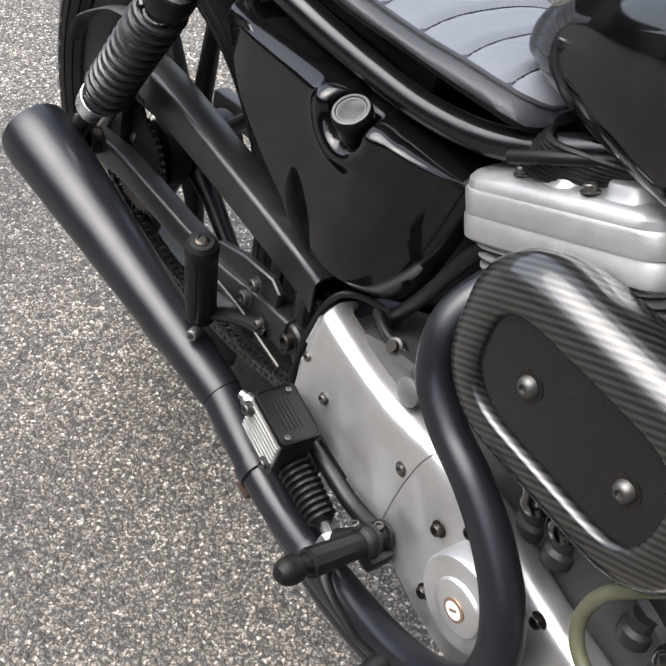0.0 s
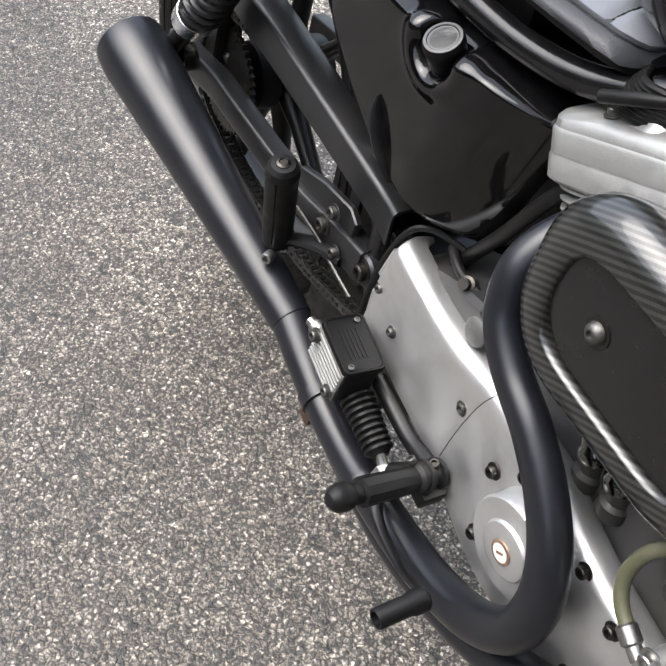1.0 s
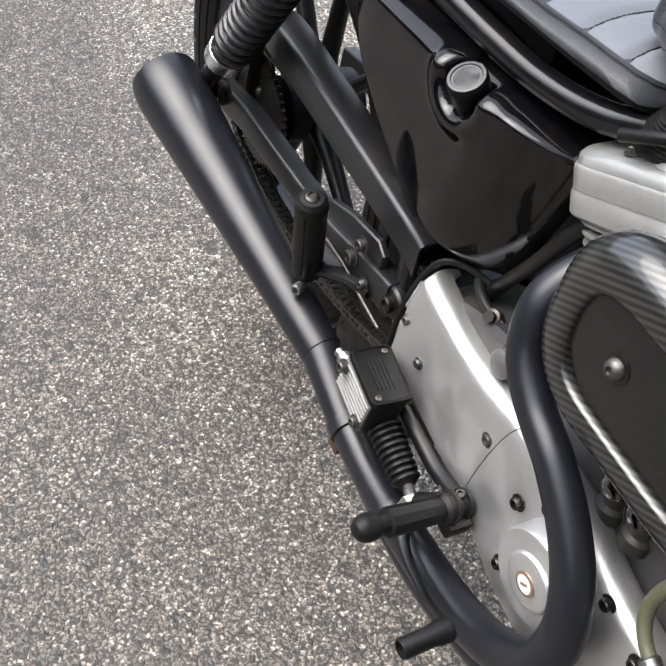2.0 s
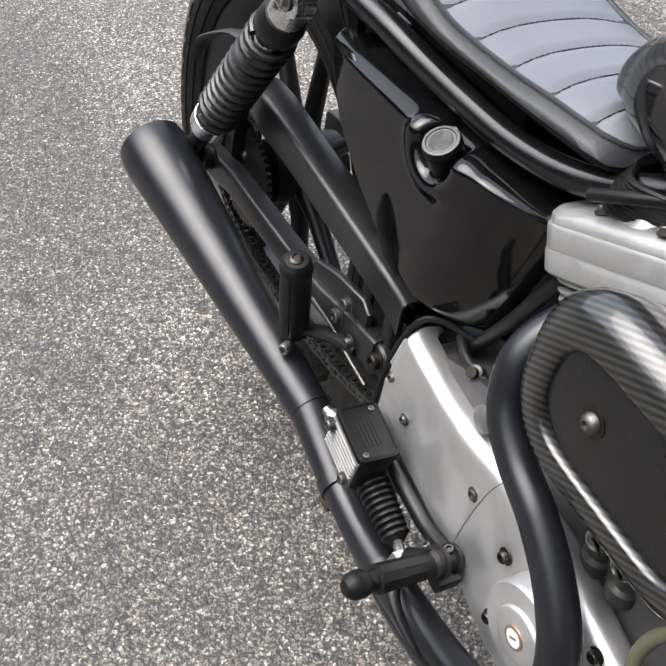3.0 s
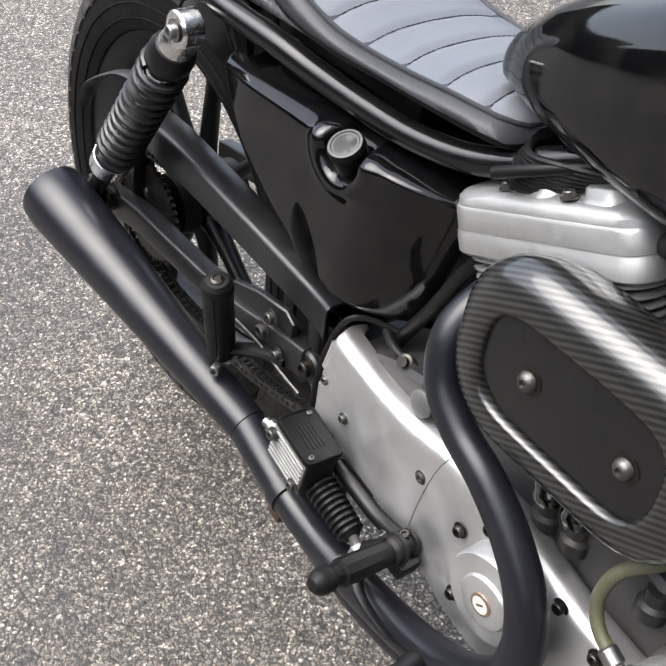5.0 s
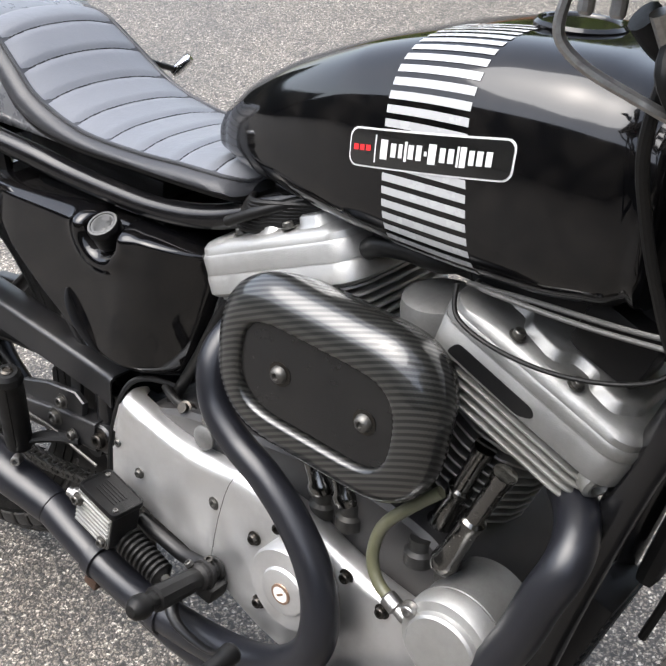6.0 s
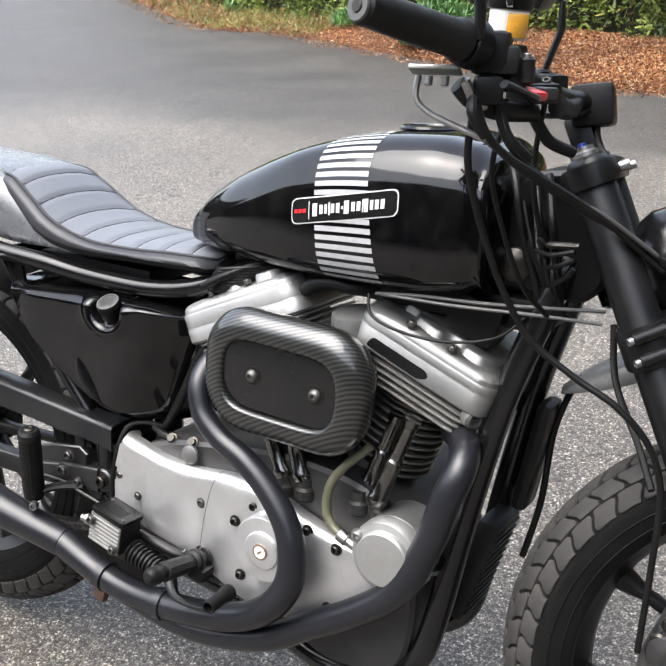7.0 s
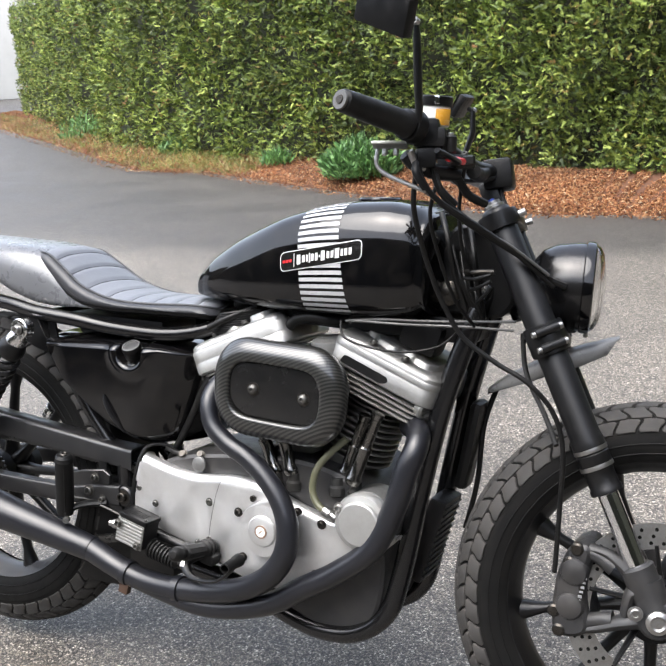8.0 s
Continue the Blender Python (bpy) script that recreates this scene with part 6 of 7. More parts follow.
# ---- handlebar, grips and controls
bar_pts = [(1.148, -0.434, 1.129), (1.168, -0.375, 1.117), (1.188, -0.317, 1.103), (1.204, -0.26, 1.082), (1.216, -0.2, 1.062), (1.226, -0.13, 1.043), (1.232, -0.06, 1.035)]
bar = bar_pts + [opposite(p) for p in bar_pts[::-1]]
handlebar = Shape().tube(bar, 0.0118, 16).done("handlebar", SATIN_BLACK, bike, "black handlebar")
for sg in (-1, 1):
    Shape().box(fork_at(-0.03, sg * 0.05, 0.0), (0.03, 0.028, 0.05), TURN @ Matrix.Rotation(radians(-24), 3, "Y"), 0.005).done("riser", SATIN_BLACK, handlebar)
    a, b = Vector((1.148, -0.434, 1.129)), Vector((1.188, -0.317, 1.103))
    if sg > 0:
        a, b = opposite(a), opposite(b)
    d = (b - a).normalized()
    Lg = (b - a).length
    grip = Shape().lathe([(0.0, -0.012), (0.013, -0.012), (0.0165, -0.008), (0.0172, 0.006), (0.0172, 0.014), (0.0176, 0.016), (0.0176, 0.03), (0.0182, 0.036), (0.0187, 0.06), (0.019, Lg - 0.012), (0.0218, Lg - 0.008), (0.0218, Lg - 0.002), (0.017, Lg)], a, d, 32).done("grip", RUBBER, handlebar, "black rubber grip")
    Shape().lathe([(0.0135, -0.015), (0.0145, -0.0125), (0.0135, -0.011)], a, d, 24).done("bar_end", WORN_STEEL, handlebar, "bright bar end")
    Shape().lathe([(0.006, -0.0165), (0.007, -0.015), (0.003, -0.013)], a, d, 16).done("end_screw", DARK_STEEL, handlebar)
    Shape().lathe([(0.018, 0), (0.024, 0.002), (0.0255, 0.008), (0.0255, 0.02), (0.022, 0.024)], b, d, 28).done("throttle_collar", PLASTIC_BLACK, handlebar)
    hc = b + d * 0.045
    Shape().box(hc, (0.04, 0.045, 0.04), Matrix.Rotation(radians(-18 * sg), 3, "Z"), 0.009).done("switch_housing", PLASTIC_BLACK, handlebar, "black switch housing")
    # mirror on a flat stalk
    base = Vector((1.208, -0.318, 1.105)) if sg < 0 else Vector((1.032, 0.33, 1.055))
    topm = Vector((1.207, -0.33, 1.246)) if sg < 0 else Vector((1.055, 0.33, 1.164))
    knee = base.lerp(topm, 0.5) if sg < 0 else Vector((1.055, 0.33, 1.12))
    stalk = Shape().tube([base, base.lerp(knee, 0.6), knee, knee.lerp(topm, 0.5), topm], [0.007, 0.008, 0.0085, 0.008, 0.006], 12, flat=0.7)
    if sg < 0:
        c = Vector((1.172, -0.36, 1.262))
        turn = Matrix.Rotation(radians(22), 3, "Y") @ Matrix.Rotation(radians(-14), 3, "Z") @ Matrix.Rotation(radians(14), 3, "X")
        size = (0.1, 0.022, 0.056)
    else:
        c = Vector((1.024, 0.35, 1.176))
        turn = Matrix.Rotation(radians(32), 3, "Y") @ Matrix.Rotation(radians(-84), 3, "Z")
        size = (0.075, 0.016, 0.05)
    stalk.tube([topm, topm.lerp(c, 0.35)], 0.005, 10)
    mirror = stalk.done("mirror", SATIN_BLACK, handlebar, "black rectangular mirror on a flat stalk")
    Shape().box(c, size, turn, 0.006).done("mirror_shell", PLASTIC_BLACK, handlebar, "black rectangular mirror shell")
    Shape().box(c + turn @ Vector((0, -0.0105 * sg, 0)), (size[0] * 0.9, 0.001, size[2] * 0.84), turn).done("mirror_glass", MIRROR, handlebar)
    bolt(topm, (0, sg, 0.2), r=0.006, h=0.01, mat=STEEL, name="mirror_bolt", parent=handlebar, washer=False)

# right side controls: red switch, clamp, lever, reservoir, cables
Shape().box((1.24, -0.252, 1.052), (0.026, 0.024, 0.01), Matrix.Rotation(radians(14), 3, "Y") @ Matrix.Rotation(radians(-15), 3, "Z"), 0.004).done("red_switch", RED_PLASTIC, handlebar, "red stop switch")
Shape().box((1.205, -0.27, 1.085), (0.05, 0.05, 0.03), Matrix.Rotation(radians(20), 3, "Z"), 0.008).done("master_cylinder", CAST_BLACK, handlebar, "black brake master cylinder")
lever = Shape().tube([(1.235, -0.25, 1.05), (1.25, -0.27, 1.048), (1.256, -0.29, 1.05), (1.252, -0.32, 1.058), (1.245, -0.34, 1.064)], [0.008, 0.007, 0.006, 0.0055, 0.006], 10, flat=0.7).done("brake_lever", SATIN_BLACK, handlebar, "black brake lever")
RES, UPR = Vector((1.184, -0.195, 1.105)), Vector((0.08, 0, 1)).normalized()
res = Shape().lathe([(0.0, 0), (0.02, 0), (0.0215, 0.003), (0.0215, 0.03), (0.02, 0.032)], RES, UPR, 28).done("fluid_reservoir", FROSTED, handlebar, "translucent white brake fluid reservoir")
Shape().lathe([(0.0135, 0.002), (0.0142, 0.003), (0.0142, 0.026), (0.0138, 0.027)], RES + Vector((0.0105, -0.0065, 0)), UPR, 28).done("fluid", AMBER, handlebar, "amber brake fluid")
Shape().lathe([(0.0235, 0.032), (0.0245, 0.034), (0.0245, 0.046), (0.022, 0.048), (0, 0.048)], RES, UPR, 28).done("reservoir_cap", PLASTIC_BLACK, handlebar, "black reservoir cap")
for a in (200, 290):
    Shape().box(RES + UPR * 0.04 + Vector((0.0245 * math.cos(radians(a)), 0.0245 * math.sin(radians(a)), 0)), (0.012, 0.008, 0.014), Matrix.Rotation(radians(a), 3, "Z"), 0.002).done("cap_clip", CHROME, handlebar)
Shape().box((1.158, -0.312, 1.074), (0.052, 0.03, 0.005), Matrix.Rotation(radians(18), 3, "Z") @ Matrix.Rotation(radians(-14), 3, "X"), 0.0015).done("cable_bracket", DULL_ALLOY, handlebar, "grey metal cable bracket")
Shape().tube([(1.138, -0.31, 1.068), (1.137, -0.312, 1.045), (1.152, -0.308, 1.03), (1.178, -0.3, 1.018), (1.209, -0.29, 1.005)], 0.0036, 8).done("cable_elbow", STEEL, handlebar)
# clamps, perch and joints between the grip and the fork
perch = Shape().box((1.214, -0.262, 1.07), (0.04, 0.026, 0.034), Matrix.Rotation(radians(-18), 3, "Z"), 0.006).done("lever_perch", CAST_BLACK, handlebar, "black lever perch")
Shape().cyl((1.236, -0.262, 1.062), (1.236, -0.262, 1.088), 0.009, 16, 0.002).done("perch_pivot", CAST_BLACK, perch)
bolt((1.236, -0.262, 1.088), (0, 0, 1), r=0.0045, h=0.004, mat=STEEL, parent=perch, name="pivot_screw", washer=False)
bolt((1.2, -0.278, 1.062), (-0.5, -0.8, 0), r=0.005, h=0.005, mat=STEEL, parent=perch, name="perch_screw", washer=False)
Shape().box((1.206, -0.288, 1.055), (0.03, 0.03, 0.03), Matrix.Rotation(radians(30), 3, "Z"), 0.007).done("lower_housing", PLASTIC_BLACK, handlebar)
Shape().tube([(1.178, -0.3, 1.06), (1.19, -0.285, 1.045), (1.21, -0.262, 1.035), (1.235, -0.225, 1.03)], [0.01, 0.012, 0.012, 0.009], 12).done("control_joint", CAST_BLACK, handlebar)
Shape().tube([(1.19, -0.31, 1.065), (1.196, -0.3, 1.045), (1.2, -0.285, 1.02)], 0.0055, 10).done("cable_adjuster", STEEL, handlebar, "bright cable adjuster")
for p in ((1.152, -0.315, 1.068), (1.168, -0.31, 1.068)):
    Shape().lathe([(0.0045, 0), (0.0045, 0.008), (0.003, 0.01)], p, (0, -0.1, -1), 10).done("cable_nut", STEEL, handlebar)
Shape().box((1.222, -0.2, 1.05), (0.04, 0.05, 0.022), Matrix.Rotation(radians(-20), 3, "Z"), 0.006).done("switch_body", PLASTIC_BLACK, handlebar)
Shape().tube([(1.2, -0.2, 1.095), (1.206, -0.215, 1.082), (1.212, -0.23, 1.072)], 0.006, 10).done("reservoir_hose", RUBBER, handlebar)
Shape().box((1.192, -0.205, 1.094), (0.03, 0.03, 0.012), Matrix.Rotation(radians(-15), 3, "Z"), 0.004).done("reservoir_bracket", CAST_BLACK, handlebar)
for p, ax_, r, h, m in (((1.196, -0.285, 1.098), (-0.3, -0.6, 0.8), 0.006, 0.008, STEEL), ((1.214, -0.24, 1.09), (-0.2, -0.5, 0.9), 0.005, 0.006, STEEL), ((1.19, -0.3, 1.084), (-0.6, -0.7, 0.2), 0.0055, 0.007, WORN_STEEL), ((1.225, -0.225, 1.07), (0, -0.7, 0.7), 0.0045, 0.006, STEEL), ((1.205, -0.292, 1.04), (-0.4, -0.8, -0.2), 0.005, 0.007, STEEL), ((1.232, -0.19, 1.06), (0, -0.6, 0.8), 0.005, 0.006, WORN_STEEL)):
    bolt(p, ax_, r=r, h=h, mat=m, parent=handlebar, name="control_screw", washer=False)
for pts, r in (([(1.196, -0.29, 1.06), (1.2, -0.31, 1.035), (1.212, -0.3, 1.01)], 0.0065), ([(1.21, -0.265, 1.04), (1.222, -0.27, 1.01), (1.24, -0.25, 0.985)], 0.006), ([(1.225, -0.21, 1.03), (1.238, -0.19, 1.0), (1.252, -0.15, 0.985)], 0.007)):
    Shape().tube(pts, r, 10).done("cable_boot", RUBBER, handlebar, "black rubber cable boot")
Shape().box((1.205, -0.235, 1.075), (0.034, 0.04, 0.016), Matrix.Rotation(radians(-16), 3, "Z") @ Matrix.Rotation(radians(10), 3, "X"), 0.004).done("clamp_half", CAST_BLACK, handlebar)
Shape().box((1.235, -0.225, 1.052), (0.05, 0.02, 0.012), Matrix.Rotation(radians(-32), 3, "Z"), 0.003).done("switch_cover", CAST_GREY, handlebar)
Shape().tube([(1.232, -0.1, 1.036), (1.236, -0.13, 1.03), (1.238, -0.165, 1.035)], 0.012, 14).done("bar_sleeve", RUBBER, handlebar)
# instrument pod
pod = Shape().box((1.236, -0.035, 1.03), (0.05, 0.075, 0.05), TURN @ Matrix.Rotation(radians(-8), 3, "Y"), 0.008).done("instrument_pod", PLASTIC_BLACK, bike, "black instrument housing")
Shape().tube([(1.19, -0.15, 1.03), (1.21, -0.12, 1.022), (1.23, -0.082, 1.025), (1.236, -0.06, 1.028)], [0.008, 0.008, 0.012, 0.01], 12, flat=0.5).done("pod_bracket", SATIN_BLACK, pod)
bolt((1.23, -0.085, 1.027), r=0.006, h=0.004, mat=STEEL, parent=pod, name="pod_screw")
Shape().tube([(1.245, -0.05, 1.01), (1.252, -0.055, 0.985), (1.272, -0.06, 0.965)], 0.005, 8).done("pod_lead", RUBBER, pod)

# cables and hoses at the front
runs = (
    ("throttle_cable_sleeve", [(1.2, -0.3, 1.055), (1.205, -0.3, 1.025), (1.222, -0.285, 0.995), (1.25, -0.245, 0.965), (1.285, -0.19, 0.93), (1.32, -0.13, 0.893), (1.345, -0.085, 0.862)], [0.004, 0.0045, 0.0045, 0.0065, 0.0065, 0.0045, 0.004], "black cable sleeve"),
    ("clutch_cable", [(1.21, -0.28, 1.05), (1.225, -0.27, 1.0), (1.262, -0.225, 0.955), (1.3, -0.165, 0.915), (1.35, -0.09, 0.85)], 0.0034, "thin black control cable"),
    ("throttle_cable", [(1.205, -0.292, 1.007), (1.23, -0.275, 0.985), (1.262, -0.23, 0.952), (1.3, -0.17, 0.921), (1.345, -0.1, 0.87)], 0.003, "thin grey control cable"),
    ("brake_hose", [(1.195, -0.29, 1.05), (1.186, -0.285, 0.99), (1.186, -0.262, 0.94), (1.194, -0.238, 0.885), (1.208, -0.215, 0.83), (1.235, -0.195, 0.775), (1.285, -0.18, 0.735), (1.335, -0.17, 0.705), (1.372, -0.155, 0.66), (1.388, -0.145, 0.6), (1.385, -0.14, 0.5), (1.379, -0.138, 0.39)], 0.0042, "black braided front brake hose"),
    ("wiring", [(1.21, -0.24, 1.03), (1.195, -0.24, 0.97), (1.2, -0.21, 0.9), (1.212, -0.17, 0.83), (1.22, -0.1, 0.78)], 0.0032, ""),
    ("wiring", [(1.235, -0.2, 1.04), (1.22, -0.18, 0.97), (1.215, -0.14, 0.9), (1.225, -0.1, 0.86)], 0.0032, ""),
    ("throttle_cable", [(0.98, -0.08, 0.77), (0.99, -0.1, 0.775), (1.02, -0.108, 0.777), (1.1, -0.105, 0.776), (1.2, -0.09, 0.776), (1.28, -0.07, 0.772)], 0.0024, "thin grey control cable"),
    ("throttle_cable", [(0.98, -0.1, 0.775), (1.05, -0.105, 0.782), (1.15, -0.095, 0.783), (1.28, -0.06, 0.786)], 0.0024, "thin grey control cable"),
    ("ignition_lead", [(0.975, -0.11, 0.776), (0.985, -0.12, 0.75), (1.03, -0.122, 0.735), (1.09, -0.11, 0.728), (1.15, -0.09, 0.738), (1.18, -0.07, 0.765)], 0.0022, "thin wire looping over the rocker box"),
    ("drain_hose", [(1.215, 0.06, 0.66), (1.19, 0.05, 0.58), (1.18, 0.045, 0.47), (1.16, 0.04, 0.38)], 0.005, ""),
    ("brake_pipe", [(1.28, -0.02, 0.76), (1.3, -0.06, 0.7), (1.345, -0.1, 0.64), (1.375, -0.135, 0.6)], 0.0045, ""),
)
for name, pts, r, label in runs:
    Shape().tube(pts, r, 10, 8).done(name, RUBBER if "throttle_cable" != name else CABLE_GREY, bike, label)
# made-up black block, fills the see-through gap between the tank and the fork
o = relax(dense([(1.12, 0.795), (1.245, 0.785), (1.275, 0.815), (1.255, 0.9), (1.238, 0.955), (1.16, 0.945), (1.135, 0.9)], 0.008), 3)
Shape().stack(o, [(0.006, 0.046), (0, 0.04), (0, -0.04), (0.006, -0.046)], side).done("neck_gusset", SATIN_BLACK, bike, "black filler block at the steering head")
for k in range(3):
    q = 0.026 * k + 0.006 * (k % 2)
    Shape().tube([(1.14 + q, -0.05, 0.965 - q * 0.4), (1.165 + q, -0.085 - 0.006 * (k % 3), 0.925 - q * 0.5), (1.175 + q * 0.8, -0.075, 0.86 - q * 0.3), (1.19 + q * 0.6, -0.06 + 0.004 * (k % 2), 0.8 - q * 0.2), (1.18 + q * 0.5, -0.05, 0.75)], 0.0038 if k % 2 else 0.0052, 8).done("loom_wire", RUBBER, bike)
# coil bracket and ignition switch below the tank
# made-up black box, added to darken the space behind the fork
Shape().box((1.172, 0.0, 0.868), (0.07, 0.08, 0.1), Matrix.Rotation(radians(-20), 3, "Y"), 0.012).done("connector_block", PLASTIC_BLACK, bike, "black filler box behind the fork")
for k in range(5):
    Shape().tube([(1.15 + 0.012 * k, -0.045 - 0.01 * (k % 2), 0.92 - 0.01 * k), (1.175 + 0.01 * k, -0.075, 0.87 - 0.012 * k), (1.19 + 0.008 * k, -0.06, 0.82 - 0.008 * k), (1.2 + 0.006 * k, -0.045, 0.77)], 0.0035, 8).done("loom_wire", RUBBER, bike)
Shape().lathe([(0.02, 0), (0.022, 0.003), (0.022, 0.02), (0.015, 0.024), (0.006, 0.026), (0, 0.026)], (1.153, -0.035, 0.828), (0.1, -1, 0), 24).done("ignition_switch", DARK_STEEL, bike, "round metal ignition switch")
Shape().box((1.11, -0.045, 0.752), (0.075, 0.06, 0.06), Matrix.Rotation(radians(22), 3, "Y"), 0.014).done("ignition_coil", PLASTIC_BLACK, bike, "black ignition coil")
for k in range(3):
    Shape().tube([(1.2 + 0.012 * k, -0.1, 0.86 - 0.02 * k), (1.23 + 0.01 * k, -0.13, 0.862 - 0.012 * k), (1.26, -0.135, 0.87 - 0.01 * k)], 0.003, 8).done("wire", RUBBER, bike)
Shape().tube([(1.2, -0.09, 0.87), (1.225, -0.12, 0.872), (1.26, -0.12, 0.874)], 0.0045, 8).done("wire_clip", DARK_STEEL, bike)

# regulator with fins and front plate between the downtubes
reg = Shape().box((1.1, 0.03, 0.36), (0.034, 0.085, 0.17), Matrix.Rotation(radians(18), 3, "Y"), 0.006).done("regulator", CAST_BLACK, bike, "black finned regulator")
for k in range(11):
    z = 0.29 + 0.0135 * k
    Shape().box((1.116 + (z - 0.36) * 0.32, 0.03, z), (0.01, 0.08, 0.004), Matrix.Rotation(radians(18), 3, "Y"), 0.0012).done("regulator_fin", CAST_BLACK, reg)
Shape().box((1.168, 0.045, 0.54), (0.024, 0.055, 0.17), Matrix.Rotation(radians(11), 3, "Y"), 0.012).done("front_cover_plate", RUBBER, bike, "black plate ahead of the engine")
Shape().tube([(0.86, 0.1, 0.185), (0.82, 0.22, 0.12), (0.76, 0.36, 0.052)], 0.011, 12).done("side_stand", SATIN_BLACK, bike, "black side stand")

# ---- rear brake master cylinder, pedal and pegs
Rm = Matrix.Rotation(radians(12), 3, "Y") @ Matrix.Rotation(radians(-4), 3, "Z")
rc0 = Vector((0.559, -0.167, 0.346))
mc = Shape().box(rc0, (0.066, 0.042, 0.054), Rm, 0.004).done("rear_master_cylinder", CAST_BLACK, bike, "black rear brake master cylinder")
Shape().box(rc0 + Rm @ Vector((-0.002, -0.0205, -0.003)), (0.066, 0.004, 0.05), Rm, 0.0015).done("side_face", DULL_ALLOY, mc, "bare cast metal side")
for k in range(7):
    Shape().box(rc0 + Rm @ Vector((-0.002, -0.0228, -0.024 + 0.0068 * k)), (0.062, 0.0035, 0.0032), Rm, 0.001).done("side_rib", CAST_ALLOY, mc, "bare metal rib")
lid_o = []
for cx, cy, s0 in ((0.028, 0.017, 0), (-0.028, 0.017, 90), (-0.028, -0.017, 180), (0.028, -0.017, 270)):
    for k in range(5):
        q = radians(s0 + 22.5 * k)
        lid_o.append((cx + 0.007 * math.cos(q), cy + 0.007 * math.sin(q)))
lid = Shape().rings([[rc0 + Rm @ Vector((x * f, y * f, h)) for x, y in lid_o] for f, h in ((1.0, 0.026), (1.02, 0.027), (1.02, 0.032), (0.99, 0.0335), (0.93, 0.0338), (0.9, 0.0325), (0.5, 0.0323))]).done("lid", PLASTIC_BLACK, mc, "black reservoir lid with a raised border", smooth=40)
for k in range(5):
    Shape().box(rc0 + Rm @ Vector((0.0, -0.0095 + 0.0046 * k, 0.0328)), (0.036, 0.0016, 0.0007), Rm).done("lid_bar", RUBBER, mc, "faint unreadable raised line")
for dx, dy in ((-0.027, 0.0145), (0.027, -0.0145)):
    bolt(rc0 + Rm @ Vector((dx, dy, 0.0325)), Rm @ Vector((0, 0, 1)), r=0.0034, h=0.002, mat=WORN_STEEL, parent=mc, name="lid_screw", washer=False)
bolt(rc0 + Rm @ Vector((-0.03, -0.024, 0.01)), (0, -1, 0.1), r=0.0062, h=0.008, mat=WORN_STEEL, parent=mc, name="side_bolt")
bolt(rc0 + Rm @ Vector((0.022, -0.024, -0.02)), (0, -1, 0.1), r=0.0058, h=0.006, mat=WORN_STEEL, parent=mc, name="side_bolt")
Shape().lathe([(0.006, 0), (0.009, 0.002), (0.009, 0.016), (0.006, 0.018), (0.006, 0.024)], rc0 + Rm @ Vector((-0.034, -0.012, 0.0)), (-1, -0.2, 0.1), 14).done("banjo_fitting", STEEL, mc)
b0, b1 = Vector((0.585, -0.16, 0.312)), Vector((0.65, -0.163, 0.294))
prof = [(0.014, -0.006), (0.0185, 0.0)]
Lb = (b1 - b0).length
for k in range(9):
    h = Lb * (k + 0.2) / 9
    prof += [(0.0196 - 0.0004 * k, h), (0.0196 - 0.0004 * k, h + 0.003), (0.016 - 0.0004 * k, h + 0.0048)]
prof += [(0.012, Lb), (0.008, Lb + 0.004)]
Shape().lathe(prof, b0, b1 - b0, 28).done("bellows", RUBBER, bike, "ribbed black rubber bellows")
Shape().tube([b1, (0.672, -0.172, 0.3), (0.685, -0.172, 0.302)], 0.006, 10).lathe([(0.011, 0), (0.011, 0.01)], (0.672, -0.178, 0.298), (0.95, 0, 0.05), 6).done("push_rod", STEEL, bike)
Shape().tube([(0.582, -0.135, 0.33), (0.62, -0.136, 0.322), (0.66, -0.137, 0.316), (0.7, -0.139, 0.322)], 0.0095, 14).done("pivot_shaft", SATIN_BLACK, bike, "black pedal shaft")
peg0, peg1 = Vector((0.711, -0.134, 0.324)), Vector((0.718, -0.27, 0.353))
dp = (peg1 - peg0).normalized()
mount = Shape().lathe([(0.012, 0), (0.0135, 0.003), (0.0135, 0.012), (0.012, 0.014), (0.012, 0.02), (0.016, 0.022), (0.0165, 0.034), (0.012, 0.038)], peg0, dp, 24)
mount.tube([(0.712, -0.155, 0.327), (0.698, -0.163, 0.318), (0.68, -0.17, 0.305)], [0.015, 0.014, 0.011], 12, flat=0.8)
mount.done("footpeg_mount", CAST_BLACK, bike, "black footpeg mount")
Shape().lathe([(0.007, -0.008), (0.009, -0.006), (0.009, 0.001)], peg0, dp, 6).done("peg_nut", WORN_STEEL, bike)
Lp = (peg1 - peg0).length
for h, r in ((0.006, 0.0165), (0.024, 0.0185)):
    Shape().lathe([(r - 0.002, -0.003), (r, -0.002), (r, 0.002), (r - 0.002, 0.003)], peg0 + dp * h, dp, 20).done("peg_collar", CAST_BLACK, bike)
Shape().box(peg0 + dp * 0.016 + Vector((0.004, 0, -0.018)), (0.03, 0.03, 0.022), Matrix.Rotation(radians(12), 3, "Y"), 0.005).done("peg_clevis", CAST_BLACK, bike)
bolt(peg0 + dp * 0.03 + Vector((-0.012, -0.004, 0.012)), (-0.5, -0.3, 0.8), r=0.005, h=0.006, mat=WORN_STEEL, name="clevis_pin", washer=False)
bolt(peg0 + dp * 0.012 + Vector((0.0, -0.002, 0.016)), (0, -0.3, 1), r=0.0055, h=0.005, mat=DARK_STEEL, name="clevis_bolt", washer=False)
prof = [(0.012, 0.036)]
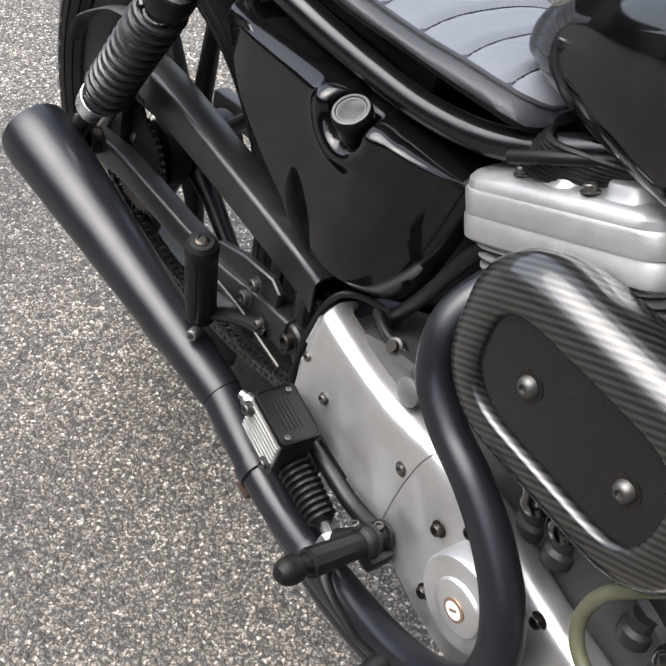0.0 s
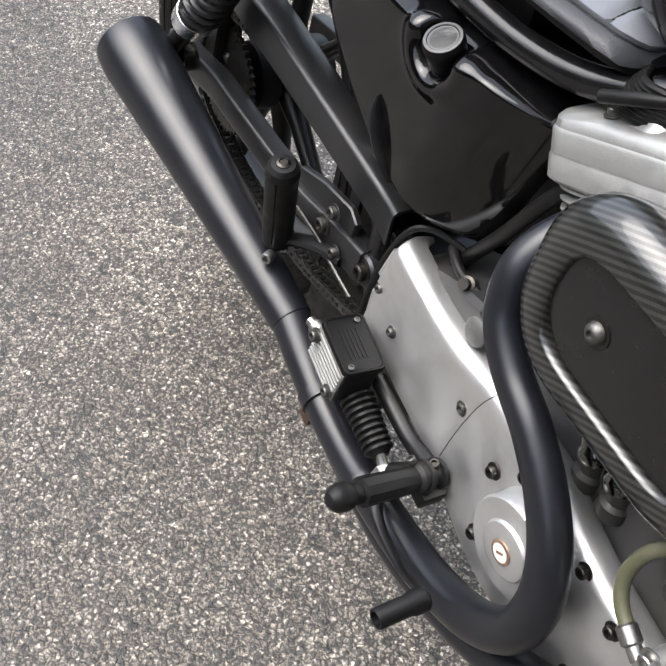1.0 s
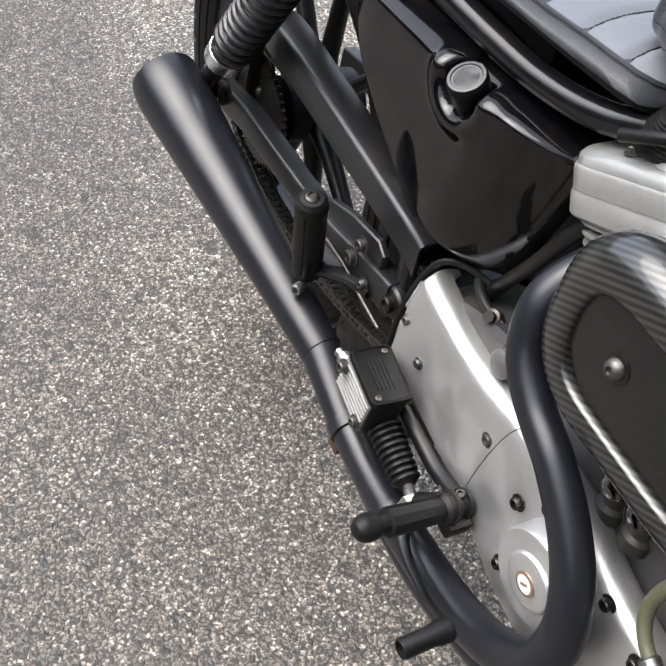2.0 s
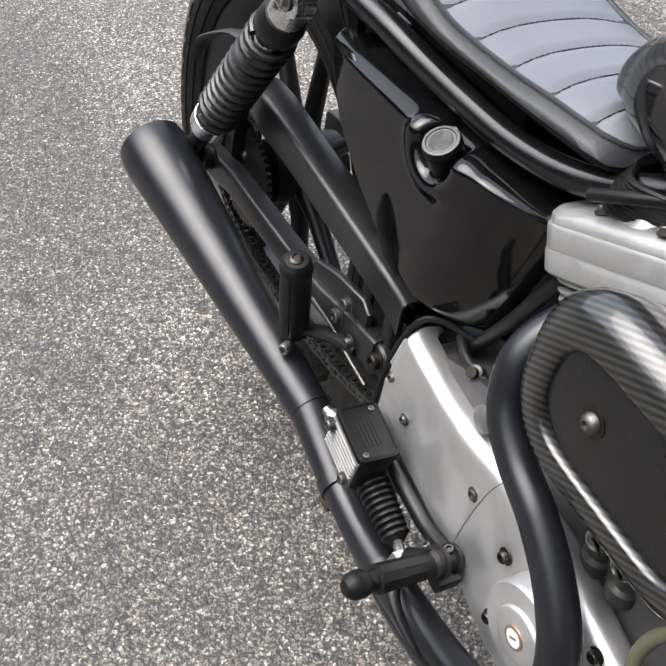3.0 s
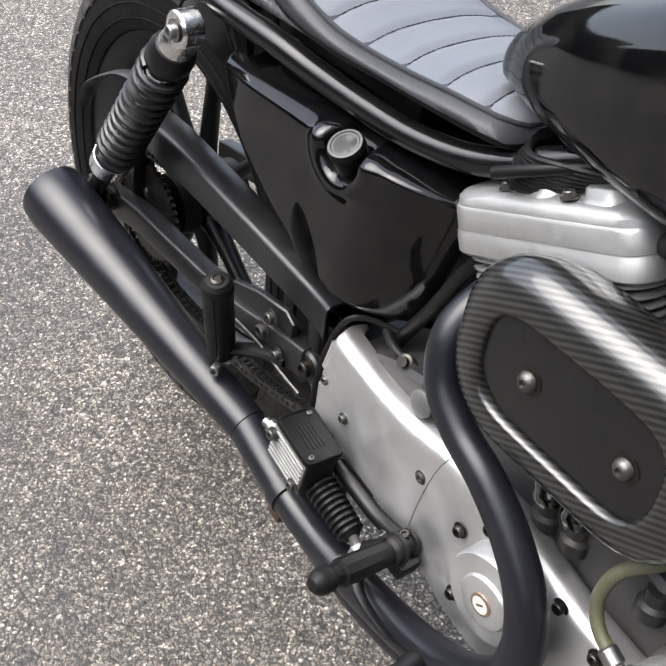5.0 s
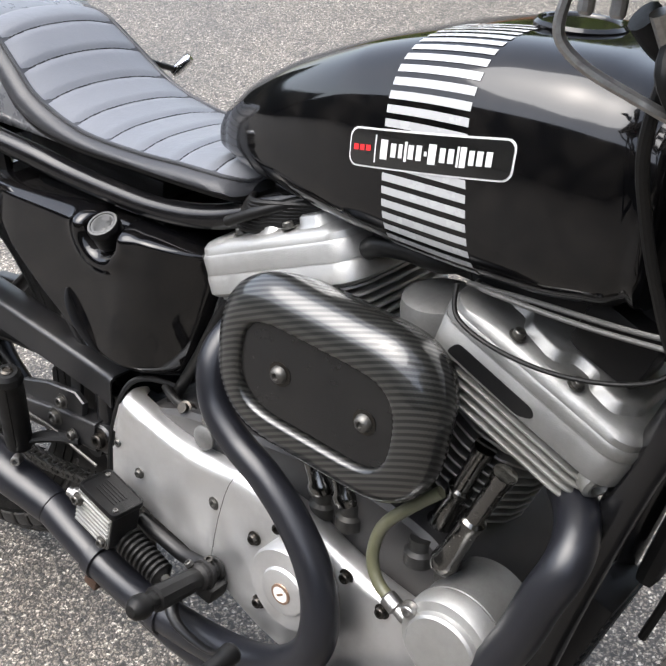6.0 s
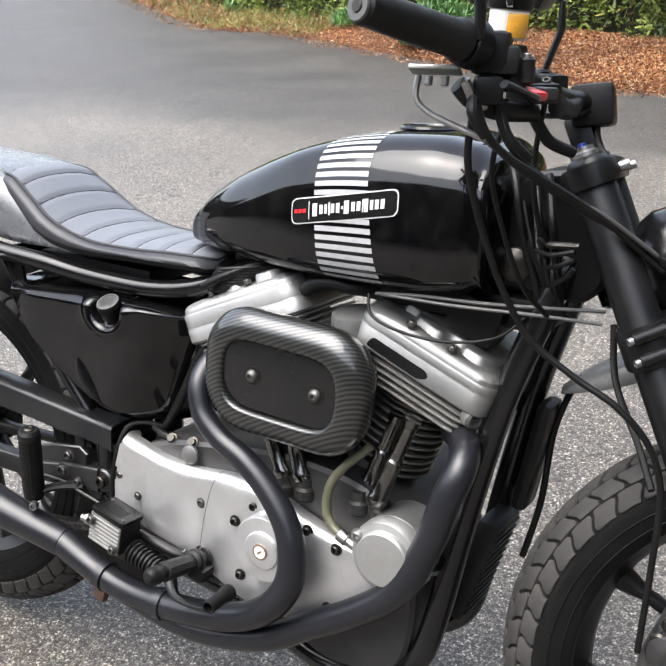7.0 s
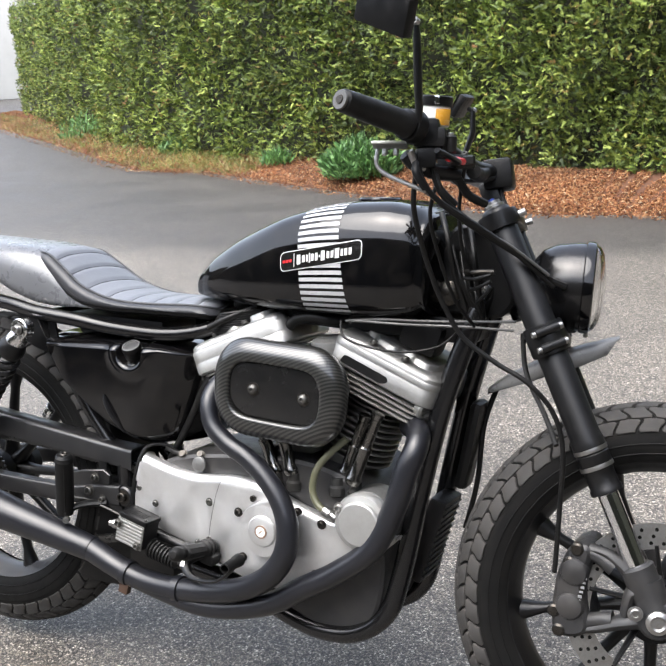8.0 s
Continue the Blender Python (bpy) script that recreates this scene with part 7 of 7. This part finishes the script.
prof += [(0.0138, 0.039), (0.0142, 0.06), (0.015, Lp - 0.05), (0.0152, Lp - 0.034), (0.0112, Lp - 0.0325), (0.0108, Lp - 0.024), (0.0115, Lp - 0.022), (0.0142, Lp - 0.018), (0.0145, Lp - 0.008), (0.0125, Lp - 0.001), (0.007, Lp + 0.004), (0.0, Lp + 0.005)]
Shape().lathe(prof, peg0, dp, 10).done("footpeg", RUBBER, bike, "black rubber footpeg")
pedal = Shape().tube([(0.678, -0.178, 0.296), (0.71, -0.2, 0.285), (0.775, -0.216, 0.296), (0.83, -0.236, 0.341), (0.842, -0.245, 0.354)], [0.011, 0.007, 0.0046, 0.0046, 0.0075], 12, flat=0.75).done("brake_pedal", SATIN_BLACK, bike, "black bent brake pedal")
Shape().lathe([(0.0, 0.0), (0.01, 0.0), (0.012, 0.003), (0.0115, 0.014), (0.0098, 0.02), (0.01, 0.05), (0.0092, 0.052), (0.0075, 0.052), (0.007, 0.035), (0, 0.035)], (0.842, -0.243, 0.357), (0.02, -0.98, -0.03), 20).done("pedal_pad", RUBBER, pedal, "black hollow rubber pedal pad")
# folded rear peg on its bracket
r0, r1 = Vector((0.363, -0.152, 0.345)), Vector((0.386, -0.177, 0.478))
dr = (r1 - r0).normalized()
Lr = (r1 - r0).length
prof = [(0.012, 0.0), (0.0168, 0.003), (0.0182, 0.02), (0.0186, Lr * 0.6), (0.0184, Lr - 0.016), (0.0194, Lr - 0.0145), (0.0194, Lr - 0.012), (0.0184, Lr - 0.0105), (0.0178, Lr - 0.004), (0.0135, Lr + 0.001), (0.0085, Lr + 0.0015), (0.008, Lr + 0.0005), (0, Lr + 0.0005)]
rear_peg = Shape().lathe(prof, r0, dr, 28).done("rear_footpeg", RUBBER, bike, "folded black rubber passenger footpeg")
Shape().tube([r0 + dr * 0.012 + Vector((0.012, -0.0142, 0.0)), r0 + dr * (Lr - 0.02) + Vector((0.012, -0.0142, 0.0))], 0.0016, 6, smooth=False).done("moulding_seam", RUBBER, rear_peg)
Shape().lathe([(0.0075, 0), (0.008, 0.0015), (0.005, 0.003), (0.004, 0.0018), (0, 0.0018)], r1 + dr * 0.0012, dr, 16).done("peg_screw", DARK_STEEL, rear_peg)
Shape().tube([(0.366, -0.152, 0.352), (0.385, -0.138, 0.362), (0.41, -0.118, 0.366), (0.44, -0.108, 0.37)], [0.011, 0.011, 0.013, 0.013], 10, flat=0.6).done("peg_bracket", CAST_BLACK, rear_peg)
bolt((0.378, -0.166, 0.34), (0.5, -0.8, 0.1), r=0.007, h=0.013, mat=STEEL, parent=rear_peg, name="peg_bolt", washer=False)
# black block added to darken the gap where lit ground would show
Shape().box((0.505, -0.03, 0.31), (0.12, 0.06, 0.2), None, 0.012).done("pivot_casting", CAST_BLACK, bike)
